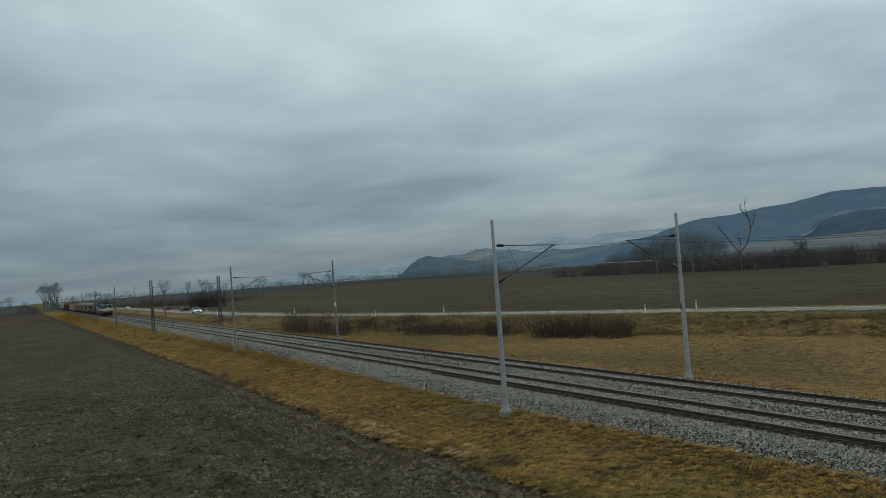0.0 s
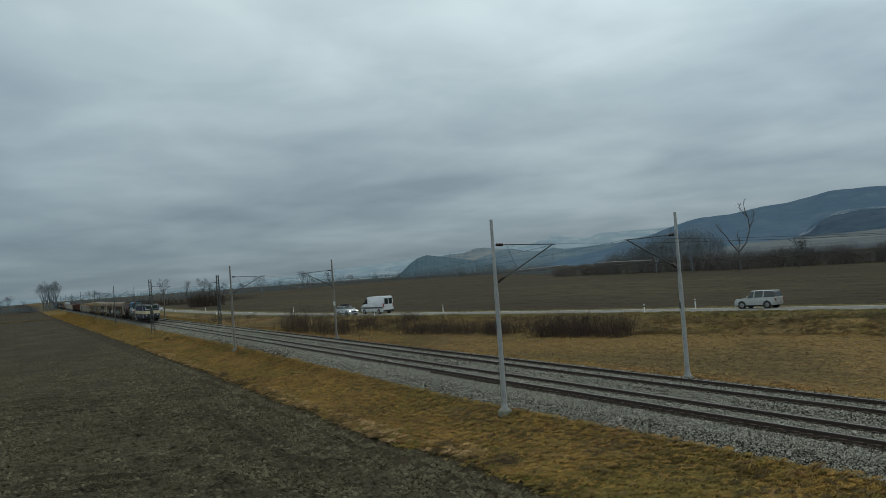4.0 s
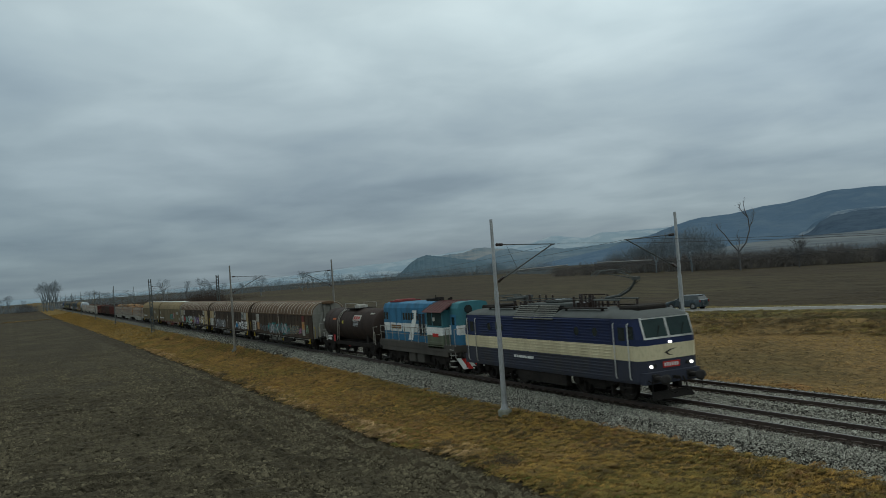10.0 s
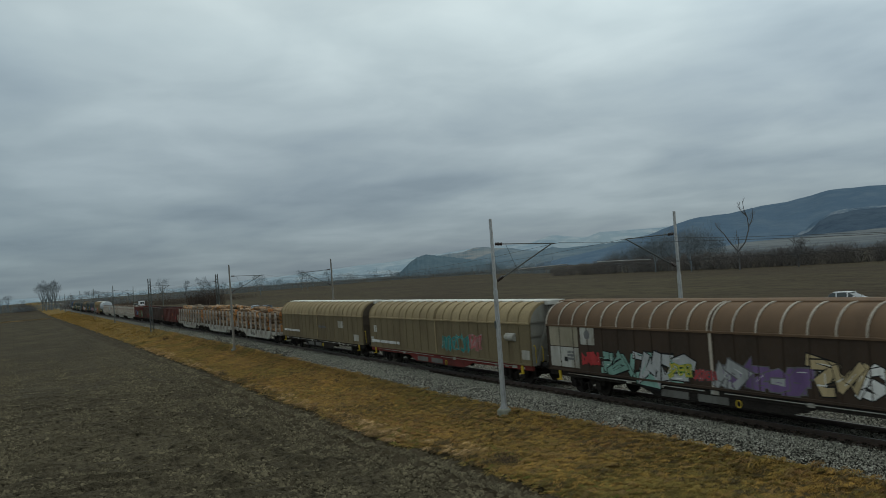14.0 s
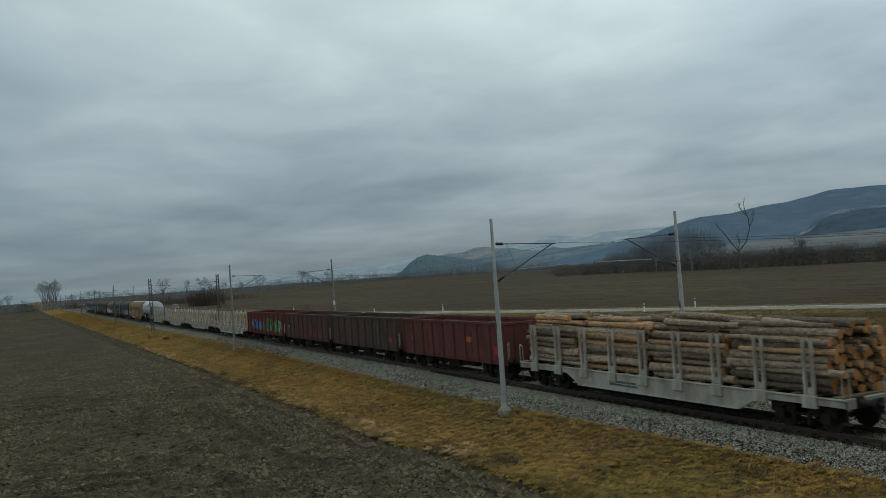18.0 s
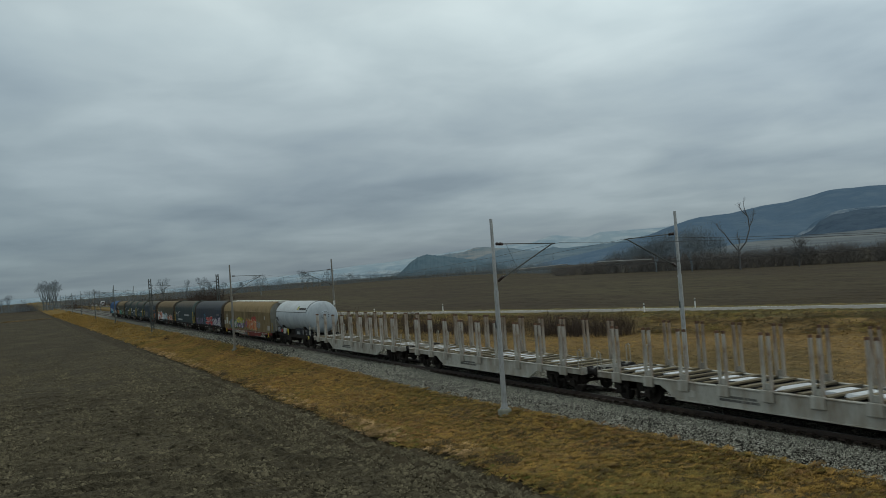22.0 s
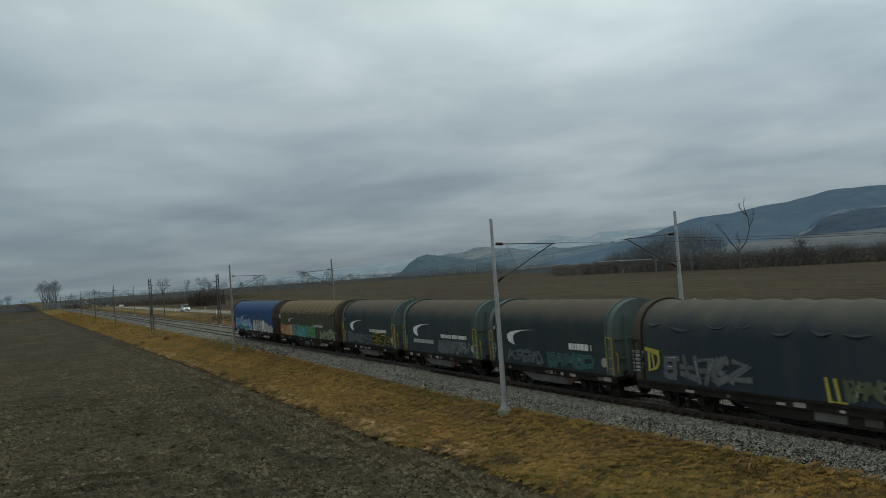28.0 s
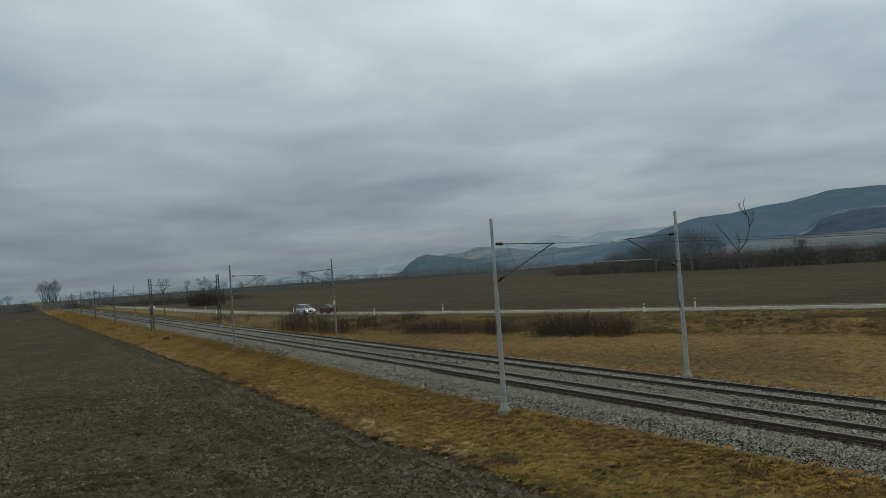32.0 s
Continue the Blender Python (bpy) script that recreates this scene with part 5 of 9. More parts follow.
def tarp_wagon(L, tarp, label, bogies=True, folds=0.03, seed=1, end=TARP_END, bar=YELLOW, name="tarpaulin_wagon", flaps=0):
    ob = vehicle_base(name, label)
    r = random.Random(seed)
    B = L - 1.4
    T = B - 1.1
    part("underframe", Geo().box(-B / 2, B / 2, -1.25, 1.25, 0.86, 1.0).box(-B / 2, B / 2, -0.3, 0.3, 0.55, 0.9), UNDER, ob)
    for s in (-1, 1):
        part("solebar", Geo().box(-B / 2, B / 2, s * 1.36 - 0.05, s * 1.36 + 0.05, 0.72, 0.98), UNDER, ob, bevel=0.01)
        part("truss", Geo().slab([(-B * 0.25, 0.74), (-B * 0.14, 0.36), (B * 0.14, 0.36), (B * 0.25, 0.74)], s * 1.28 - 0.025, s * 1.28 + 0.025), LINK if not bogies or L < 14 else UNDER, ob)
        part("tarp_rail", Geo().box(-B / 2, B / 2, s * 1.47 - 0.025, s * 1.47 + 0.025, 0.98, 1.06), UNDER, ob)
    base = hood_profile(1.42, 26)
    hoops = max(7, int(T / 1.25))
    g = Geo()
    sub = 5
    rings = []
    for i in range(hoops * sub + 1):
        x = -T / 2 + T * i / (hoops * sub)
        sag = folds * math.sin(math.pi * (i % sub) / sub)
        ring = []
        for j, (y, z) in enumerate(base):
            k = 1 - sag * (1.0 if 1 < j < len(base) - 2 else 0.35) * 0.6
            wob = r.uniform(-0.004, 0.004)
            droop = -sag * 1.2 if 4 < j < len(base) - 5 else 0
            ring.append((x, y * k + wob, z + droop + r.uniform(-0.006, 0.006)))
        rings.append(ring)
    g.rings(rings, 0, True, False)
    part("tarpaulin", g, tarp, ob, smooth=True)
    # slack folds that hang in shallow arcs between the hoops
    for k in range(flaps):
        xc = -T / 2 + T * (k + 0.5) / flaps + r.uniform(-0.2, 0.2)
        zc = 3.18 + r.uniform(-0.05, 0.16)
        half = T / flaps * r.uniform(0.30, 0.46)
        g = Geo()
        rings_ = []
        for q in range(9):
            u = -1 + 2 * q / 8
            zz = zc - 0.16 * (1 - u * u) + 0.05 * u * r.uniform(-1, 1)
            yy = hood_y(zz) - 0.005
            lip = 0.045 * (1 - u * u) + 0.004
            rings_.append([(xc + u * half, yy + 0.05, zz + 0.10), (xc + u * half, yy - lip, zz + 0.01), (xc + u * half, yy - lip * 0.6, zz - 0.025), (xc + u * half, yy + 0.05, zz - 0.04)])
        g.rings(rings_)
        part("tarp_fold", g, tarp, ob, smooth=True)
    for s in (-1, 1):
        x = s * B / 2
        out_ = hood_profile(1.44, 12, 0.98, 2.75, 4.12)
        part("end_hood", Geo().prism(out_, x - s * 0.42, x - s * 0.0), end, ob, smooth=True)
        part("hood_arch", Geo().rings([[(x - s * 0.46, y * k, 0.98 + (z - 0.98) * q) for k, q in ((1.0, 1.0), (1.035, 1.012))] + [(x - s * 0.36, y * k, 0.98 + (z - 0.98) * q) for k, q in ((1.035, 1.012), (1.0, 1.0))] for y, z in out_], 0, True, True), end, ob, smooth=True)
        for y in (-0.75, 0.75):
            part("end_post", Geo().box(x, x + s * 0.12, y - 0.07, y + 0.07, 1.0, 3.5), end, ob)
        part("end_platform", Geo().box(x, x + s * 0.5, -0.9, 0.9, 0.92, 0.97), UNDER, ob)
        for side in (-1, 1):
            gg = Geo()
            gg.path([(x - s * 0.02, side * 1.48, 1.0), (x - s * 0.02, side * 1.48, 2.55), (x - s * 0.4, side * 1.48, 2.62)], 0.024, 5)
            gg.path([(x - s * 0.40, side * 1.49, 1.2), (x - s * 0.40, side * 1.49, 2.55)], 0.02, 5)
            for z in (1.35, 1.75, 2.15):
                gg.path([(x - s * 0.02, side * 1.48, z), (x - s * 0.28, side * 1.48, z)], 0.016, 5)
            part("latch_rail", gg, bar, ob)
        for z in (1.7, 2.5):
            part("end_rail", Geo().box(x, x + s * 0.06, -1.35, 1.35, z, z + 0.08), end, ob)
    for h in (-1, 1):
        bogie(ob, h * (L / 2 - (2.5 if L < 14 else 3.0)))
    for k in range(9):
        xx = r.uniform(-B / 2 + 0.6, B / 2 - 0.8)
        board(ob, xx, xx + r.uniform(0.12, 0.5), 0.78, r.uniform(0.86, 0.95), r.choice((BOARD_W, STEEL_GREY, GEAR)), -1.412)
    part("gear_box", Geo().box(-0.5, 0.7, -1.32, -1.22, 0.42, 0.74).box(1.3, 1.9, -1.32, -1.22, 0.46, 0.72), GEAR, ob, "dirty grey equipment box", bevel=0.015)
    part("brake_wheel", Geo().rings([[(L * 0.16 + rr * math.cos(a), -1.40 - dy, 0.62 + rr * math.sin(a)) for a in [2 * math.pi * i / 14 for i in range(14)]] for rr, dy in ((0.17, 0), (0.21, 0), (0.21, 0.03), (0.17, 0.03))], 0, False), RED_SOLE, ob, "dull red hand brake wheel")
    part("brake_box", Geo().box(-1.2, -0.2, -1.2, -0.85, 0.4, 0.8).rod((0.4, -0.7, 0.6), (1.5, -0.7, 0.6), 0.15, None, 10), UNDER, ob, bevel=0.02)
    ends(ob, L)
    end_steps(ob, L, 1.32, bar)
    return ob


# ---- open gondolas ----
def gondola(L, mat, label, load=True, rim=None, seed=1):
    ob = vehicle_base("gondola_wagon", label)
    B = L - 1.3
    W, z0, z1 = 1.42, 1.02, 2.90
    part("underframe", Geo().box(-B / 2, B / 2, -1.3, 1.3, 0.92, 1.06).box(-B / 2, B / 2, -0.3, 0.3, 0.6, 0.95).box(-2.2, 2.2, -0.9, -0.6, 0.5, 0.95), UNDER, ob)
    bays = 9
    for s in (-1, 1):
        wall = part("side_wall", Geo().box(-B / 2, B / 2, s * W - 0.02, s * W + 0.02, z0, z1), mat, ob)
        part("top_rail", Geo().box(-B / 2 - 0.02, B / 2 + 0.02, s * W - 0.06, s * W + 0.07, z1 - 0.02, z1 + 0.13), rim or mat, ob, bevel=0.012)
        part("solebar", Geo().box(-B / 2, B / 2, s * (W - 0.05) - 0.05, s * (W - 0.05) + 0.06, 0.86, 1.06), mat, ob, bevel=0.01)
        key = ("stanchion", mat.name, s)
        if key not in cached:
            a, b = (W + 0.02, W + 0.115)
            pr_ = [(-0.055, a), (-0.04, b), (0.04, b), (0.055, a)]
            g = Geo()
            g.add([(x, s * y, z) for z in (z0 - 0.08, z1) for x, y in pr_], [(0, 1, 5, 4), (1, 2, 6, 5), (2, 3, 7, 6), (3, 0, 4, 7), (0, 3, 2, 1), (4, 5, 6, 7)])
            cached[key] = g.mesh("stanchion", mat)
        for i in range(bays + 1):
            x = -B / 2 + 0.06 + (B - 0.12) * i / bays
            part("stanchion", cached[key], None, wall, at=pose(x, 0, 0))
        for xc in (-B * 0.22, B * 0.22):
            part("side_door", Geo().box(xc - 0.62, xc + 0.62, s * (W + 0.024) - 0.006, s * (W + 0.024) + 0.012, z0 + 0.08, z1 - 0.25).path([(xc, s * (W + 0.06), z0 + 0.2), (xc, s * (W + 0.06), z1 - 0.4)], 0.018, 5), mat, ob)
    for s in (-1, 1):
        x = s * B / 2
        part("end_wall", Geo().box(x - 0.03, x + 0.03, -W, W, z0, z1), mat, ob)
        part("end_rim", Geo().box(x - 0.07, x + 0.07, -W, W, z1 - 0.02, z1 + 0.11), rim or mat, ob, bevel=0.012)
        for y in (-0.8, 0, 0.8):
            part("end_rib", Geo().box(x, x + s * 0.1, y - 0.05, y + 0.05, z0, z1), mat, ob)
        gg = Geo()
        gg.path([(x + s * 0.18, -1.3, 1.3), (x + s * 0.18, -1.3, 2.0), (x + s * 0.05, -1.3, 2.05)], 0.018, 5)
        part("handrail", gg, STEEL_GREY, ob)
    r = np.random.default_rng(seed)
    nx_, ny_ = 40, 10
    X, Y = np.meshgrid(np.linspace(-B / 2 + 0.05, B / 2 - 0.05, nx_), np.linspace(-W + 0.03, W - 0.03, ny_))
    top_ = (2.62 + 0.12 * np.sin(X * 1.1 + seed) if load else 1.25 + 0 * X) + 0.06 * r.standard_normal(X.shape)
    k = np.arange(nx_ * ny_).reshape(ny_, nx_)
    fs = np.stack([k[:-1, :-1], k[:-1, 1:], k[1:, 1:], k[1:, :-1]], -1).reshape(-1, 4)
    g = Geo()
    g.add(np.stack([X, Y, top_], -1).reshape(-1, 3).tolist(), [tuple(q) for q in fs.tolist()])
    part("coal_load" if load else "dirty_floor", g, COAL, ob, "black coal load" if load else "sooty floor")
    for h in (-1, 1):
        bogie(ob, h * (L / 2 - 2.55))
    part("brake_box", Geo().box(-0.9, 0.4, -1.1, -0.75, 0.42, 0.9).rod((1.0, -0.6, 0.64), (1.9, -0.6, 0.64), 0.16, None, 10), UNDER, ob, bevel=0.02)
    ends(ob, L)
    end_steps(ob, L, 1.32, STEEL_GREY)
    return ob


# ---- stake wagons ----
def stake_wagon(L, label, snow=False, grimy=False):
    ob = vehicle_base("stake_wagon", label)
    B = L - 1.3
    steel = STEEL_GREY
    zt = 1.14
    for s in (-1, 1):
        y = s * 1.34
        k = 1.0
        outline = [(-B / 2, 0.90), (-5.4, 0.90), (-4.5, 0.46), (5.0, 0.46), (5.9, 0.90), (B / 2, 0.90), (B / 2, zt), (-B / 2, zt)]
        part("side_beam", Geo().slab(outline, y - 0.04, y + 0.04).box(-B / 2, B / 2, y - 0.08, y + 0.08, zt - 0.03, zt + 0.02), steel, ob, bevel=0.012)
        part("beam_foot", Geo().box(-4.5, 5.0, y - 0.10, y + 0.10, 0.44, 0.475), steel, ob)
    part("centre_sill", Geo().box(-B / 2, B / 2, -0.3, 0.3, 0.7, 1.1), UNDER, ob)
    r = random.Random(int(L * 100) + snow)
    for i in range(22):
        x = -B / 2 + 0.4 + (B - 0.8) * i / 21
        lean = r.uniform(-0.12, 0.12)
        part("deck_board", Geo().add([(x - 0.13 - lean, -1.28, zt), (x + 0.13 - lean, -1.28, zt), (x + 0.13 + lean, 1.28, zt), (x - 0.13 + lean, 1.28, zt), (x - 0.13 - lean, -1.28, zt + 0.06), (x + 0.13 - lean, -1.28, zt + 0.06), (x + 0.13 + lean, 1.28, zt + 0.06), (x - 0.13 + lean, 1.28, zt + 0.06)],
                                     [(0, 3, 2, 1), (4, 5, 6, 7), (0, 1, 5, 4), (1, 2, 6, 5), (2, 3, 7, 6), (3, 0, 4, 7)]), DECK, ob)
        if i < 21 and (snow and r.random() < 0.6):
            a, b = x + 0.17, x + (B - 0.8) / 21 - 0.17
            part("snow_patch", Geo().prism([(-0.9 + r.uniform(0, 0.7), zt - 0.05), (0.9 - r.uniform(0, 0.5), zt - 0.05), (0.7, zt + 0.035), (-0.5, zt + 0.05)], a, b), SNOW, ob, "patch of thin snow")
    part("deck_plate", Geo().box(-B / 2, B / 2, -1.3, 1.3, zt - 0.1, zt - 0.06), UNDER, ob)
    if "stake" not in cached:
        for s in (-1, 1):
            g = Geo()
            for dx in (-0.16, 0.16):
                g.slab([(dx - 0.05, zt - 0.22), (dx + 0.05, zt - 0.22), (dx + 0.036, 3.06), (dx - 0.036, 3.06)], s * 1.36 - 0.06, s * 1.36 + 0.06)
            cached[("stake", s)] = g.mesh("stake_post", STAKE if s < 0 else STAKE_OLD, bevel=0.012)
            g = Geo()
            for dx in (-0.16, 0.16):
                g.box(dx - 0.038, dx + 0.038, s * 1.36 - 0.062, s * 1.36 + 0.062, 2.98, 3.075)
            cached[("cap", s)] = g.mesh("stake_cap", STAKE_RUST)
            g = Geo()
            g.box(-0.27, 0.27, s * 1.41 - 0.06, s * 1.41 + 0.06, zt - 0.34, zt + 0.06).box(-0.105, 0.105, s * 1.36 - 0.02, s * 1.36 + 0.02, zt + 0.06, zt + 0.28)
            cached[("foot", s)] = g.mesh("stake_socket", steel, bevel=0.015)
        cached["stake"] = True
    for s in (-1, 1):
        for i in range(9):
            x = -8.0 + 2.0 * i
            st = part("stake_post", cached[("stake", s)], None, ob, at=pose(x, 0, 0))
            part("stake_cap", cached[("cap", s)], None, st)
            part("stake_socket", cached[("foot", s)], None, st)
    for h in (-1, 1):
        bogie(ob, h * (L / 2 - 2.6))
        part("headstock", Geo().box(h * (B / 2 - 0.02) - 0.06, h * (B / 2 - 0.02) + 0.06, -1.38, 1.38, 0.88, zt + 0.05), steel, ob, bevel=0.012)
    text_bars(ob, -B * 0.12, -B * 0.02, 0.62, 0.86, 2, LINK, -1.385, 4)
    board(ob, -B * 0.215, -B * 0.185, 0.62, 0.86, BOARD_W, -1.385)
    ends(ob, L)
    end_steps(ob, L, 1.32, STEEL_GREY)
    return ob


log_meshes = {}


def log_mesh(k, grey):
    if (k, grey) not in log_meshes:
        r = random.Random(50 + k)
        n = 10
        rings = []
        bx_, bz_ = r.uniform(-0.25, 0.25), r.uniform(-0.25, 0.25)
        for i in range(9):
            t = i / 8
            taper = 1.08 - 0.2 * t
            off = math.sin(math.pi * t)
            rings.append([(t - 0.5, (math.cos(2 * math.pi * j / n) * taper * r.uniform(0.86, 1.10)) + bx_ * off, (math.sin(2 * math.pi * j / n) * taper * r.uniform(0.86, 1.10)) + bz_ * off) for j in range(n)])
        g = Geo()
        g.rings(rings, 0)
        g.m[-1] = g.m[-2] = 1
        bark = LOG_PEEL if k % (6 if grey else 4) == 0 else LOG_GREY if grey else LOG_BARK
        log_meshes[(k, grey)] = g.mesh("log", [bark, LOG_END_RED if k % 4 == 1 else LOG_END], True)
    return log_meshes[(k, grey)]


def log_stack(length, seed, thick, label, grey=False):
    """A stack of logs between the stakes; its origin is the wagon's deck centre line at rail level."""
    ob = tagged(new("log_stack"), label, "log stack", "log loads on the stake wagons")
    r = random.Random(seed)
    z = 1.2 + thick
    row = 0
    while z < 2.98 + thick * 0.5:
        span = 1.2 - thick
        if z > 2.95:
            span *= 0.7
        m = max(3, int(2 * span / (thick * 2.02)) + 1)
        for i in range(m):
            y = -span + 2 * span * (i + (0.25 if row % 2 else -0.25) * (0 < i < m - 1)) / (m - 1) + r.uniform(-0.04, 0.04)
            rad = thick * r.choice((0.72, 0.85, 0.95, 1.0, 1.1, 1.25)) * r.uniform(0.94, 1.06)
            ln = length * r.uniform(0.88, 1.05)
            p = part("log", log_mesh(r.randrange(12), grey), None, ob)
            p.matrix_basis = Matrix.LocRotScale((r.uniform(-0.30, 0.30), y, z + r.uniform(-0.05, 0.05) - thick * 0.1), Euler((r.uniform(0, 6.28), r.uniform(-0.022, 0.022), r.uniform(-0.020, 0.020) + (math.pi if r.random() < 0.5 else 0))), (ln, rad, rad))
        z += thick * 1.74
        row += 1
    for _ in range(r.choice((6, 7, 9))):
        rad = thick * r.uniform(0.6, 1.1)
        p = part("log", log_mesh(r.randrange(12), grey), None, ob)
        yy = r.uniform(-0.95, 0.95)
        p.matrix_basis = Matrix.LocRotScale((r.uniform(-0.6, 0.6), yy, z + r.uniform(-0.02, 0.22) * (1 - abs(yy)) - thick * 0.4), Euler((r.uniform(0, 6.28), r.uniform(-0.045, 0.045), r.uniform(-0.10, 0.10))), (length * r.uniform(0.6, 1.0), rad, rad))
    return ob


# ---- tank wagons ----
def shell_rings(length, radius, z, dome, n=28, inset=0.0):
    rings = [(-length / 2 + dome * (1 - math.cos(math.asin(min(1, q)))), radius * q) for q in (0.05, 0.3, 0.55, 0.75, 0.9, 0.98, 1.0)]
    full = rings + [(-x, r_) for x, r_ in rings[::-1]]
    return [[(x, r_ * math.cos(2 * math.pi * i / n), z + r_ * math.sin(2 * math.pi * i / n)) for i in range(n)] for x, r_ in full]


def tank_frame(ob, L, beam=UNDER):
    B = L - 1.3
    part("underframe", Geo().box(-B / 2, B / 2, -0.35, 0.35, 0.8, 1.15).box(-B / 2, -B / 2 + 0.25, -1.3, 1.3, 0.85, 1.2).box(B / 2 - 0.25, B / 2, -1.3, 1.3, 0.85, 1.2), beam, ob)
    for s in (-1, 1):
        part("solebar", Geo().box(-B / 2, B / 2, s * 1.1 - 0.06, s * 1.1 + 0.06, 0.86, 1.12), beam, ob, bevel=0.012)
        part("end_platform", Geo().box(s * B / 2 - s * 1.1, s * B / 2, -1.35, 1.35, 1.2, 1.24), beam, ob)
        x = s * (B / 2 - 0.1)
        g = Geo()
        for y in (-1.3, 1.3):
            g.path([(x, y, 1.2), (x, y, 2.35)], 0.022, 5)
        g.path([(x, -1.3, 2.35), (x, 1.3, 2.35)], 0.022, 5).path([(x, -1.3, 1.8), (x, 1.3, 1.8)], 0.018, 5)
        part("end_railing", g, STEEL_GREY, ob)
    for h in (-1, 1):
        bogie(ob, h * (L / 2 - 2.4))
    ends(ob, L)
    end_steps(ob, L, 1.28, STEEL_GREY)


def oil_tank(L):
    ob = vehicle_base("tank_wagon", "dirty brown tank wagon with ladder and filling dome", "tank wagon")
    tank_frame(ob, L)
    part("tank_shell", Geo().rings([[(x + 0.4, y, z) for x, y, z in ring] for ring in shell_rings(11.7, 1.22, 2.34, 0.42)]), TANK_BROWN, ob, smooth=True)
    for x in (-4.1, 4.1):
        part("saddle", Geo().box(x - 0.18, x + 0.18, -1.05, 1.05, 1.1, 1.75), UNDER, ob, bevel=0.03)
    for x in (-3.9, -1.3, 1.3, 3.9):
        part("tank_band", Geo().rings([[(x + dx, r_ * math.cos(2 * math.pi * i / 28), 2.34 + r_ * math.sin(2 * math.pi * i / 28)) for i in range(28)] for dx, r_ in ((-0.05, 1.2), (-0.05, 1.232), (0.05, 1.232), (0.05, 1.2))]), TANK_BROWN, ob)
    dome = part("filling_dome", Geo().rod((0.3, 0, 3.5), (0.3, 0, 3.82), 0.42, 0.38, 16).box(0.0, 1.0, -0.35, 0.35, 3.56, 3.78), STEEL_GREY, ob, "pale grey dome cover", bevel=0.02)
    part("walkway", Geo().box(-0.9, 1.7, -0.75, 0.75, 3.55, 3.59), UNDER, ob)
    g = Geo()
    g.path([(-0.9, -0.75, 3.58), (-0.9, -0.75, 3.95), (1.7, -0.75, 3.95), (1.7, -0.75, 3.58)], 0.02, 5).path([(-0.9, 0.75, 3.58), (-0.9, 0.75, 3.95), (1.7, 0.75, 3.95), (1.7, 0.75, 3.58)], 0.02, 5)
    part("walkway_rail", g, STEEL_GREY, ob)
    g = Geo()
    def at(a, r_=1.3):
        return (r_ * -math.sin(a), 2.34 + r_ * math.cos(a))
    pts = [at(radians(d)) for d in (25, 45, 65, 85, 100)]
    for x in (-1.55, -1.2):
        g.path([(x, y, z) for y, z in pts] + [(x, -1.36, 1.2)], 0.022, 5)
    for y, z in [at(radians(d)) for d in range(28, 106, 8)] + [(-1.34, zz) for zz in (1.95, 1.7, 1.45)]:
        g.path([(-1.55, y, z), (-1.2, y, z)], 0.016, 4)
    part("ladder", g, STEEL_GREY, ob)

    def plate(x0, x1, a0, a1, mat, name="label_panel", label="", r_=1.226):
        k = 5
        rows_ = [at(radians(a0 + (a1 - a0) * i / k), r_) for i in range(k + 1)]
        rows2 = [at(radians(a0 + (a1 - a0) * i / k), r_ + 0.012) for i in range(k + 1)]
        return part(name, Geo().rings([[(x0, y, z), (x1, y, z), (x1, y2, z2), (x0, y2, z2)] for (y, z), (y2, z2) in zip(rows_, rows2)]), mat, ob, label)

    plate(1.55, 3.15, 52, 72, BOARD_W, "company_plate", "white plate with red lettering shapes")
    for i in range(3):
        plate(1.75 + i * 0.43, 2.05 + i * 0.43, 57, 66, PALETTE["red"], "lettering", "red lettering shapes", 1.240)
    plate(1.7, 3.0, 68.5, 70.5, PALETTE["red"], "lettering", "", 1.240)
    for i in range(4):
        plate(1.8, 2.85 - 0.1 * (i % 2), 75 + 4.5 * i, 77.3 + 4.5 * i, PALETTE["silver"], "lettering", "plain lettering bars")
    plate(4.6, 5.35, 40, 46, BOARD_W)
    plate(-2.9, -2.2, 66, 73, PALETTE["orange"])
    plate(-0.7, -0.4, 74, 84, PALETTE["yellow"], "warning_sign", "yellow warning sign")
    plate(-5.3, -4.9, 70, 80, BOARD_W)
    for i, (x0, x1, mat) in enumerate(((-4.4, -3.0, BOARD_D), (-2.9, -2.45, PALETTE["red"]), (-4.7, -4.45, BOARD_W))):
        board(ob, x0, x1, 1.05, 1.55, mat, -1.20)
    text_bars(ob, -4.3, -3.1, 1.1, 1.5, 3, PALETTE["white"], -1.214, 3)
    g = Geo()
    g.rod((-0.4, 0, 1.15), (-0.4, 0, 0.55), 0.12, None, 8).rod((-0.4, -1.0, 0.62), (-0.4, 1.0, 0.62), 0.07, None, 8)
    part("outlet_pipe", g, UNDER, ob)
    part("valve_wheel", Geo().rod((0.1, -0.95, 0.85), (0.1, -1.0, 0.85), 0.14, None, 10), PALETTE["red"], ob, "red valve wheel")
    return ob


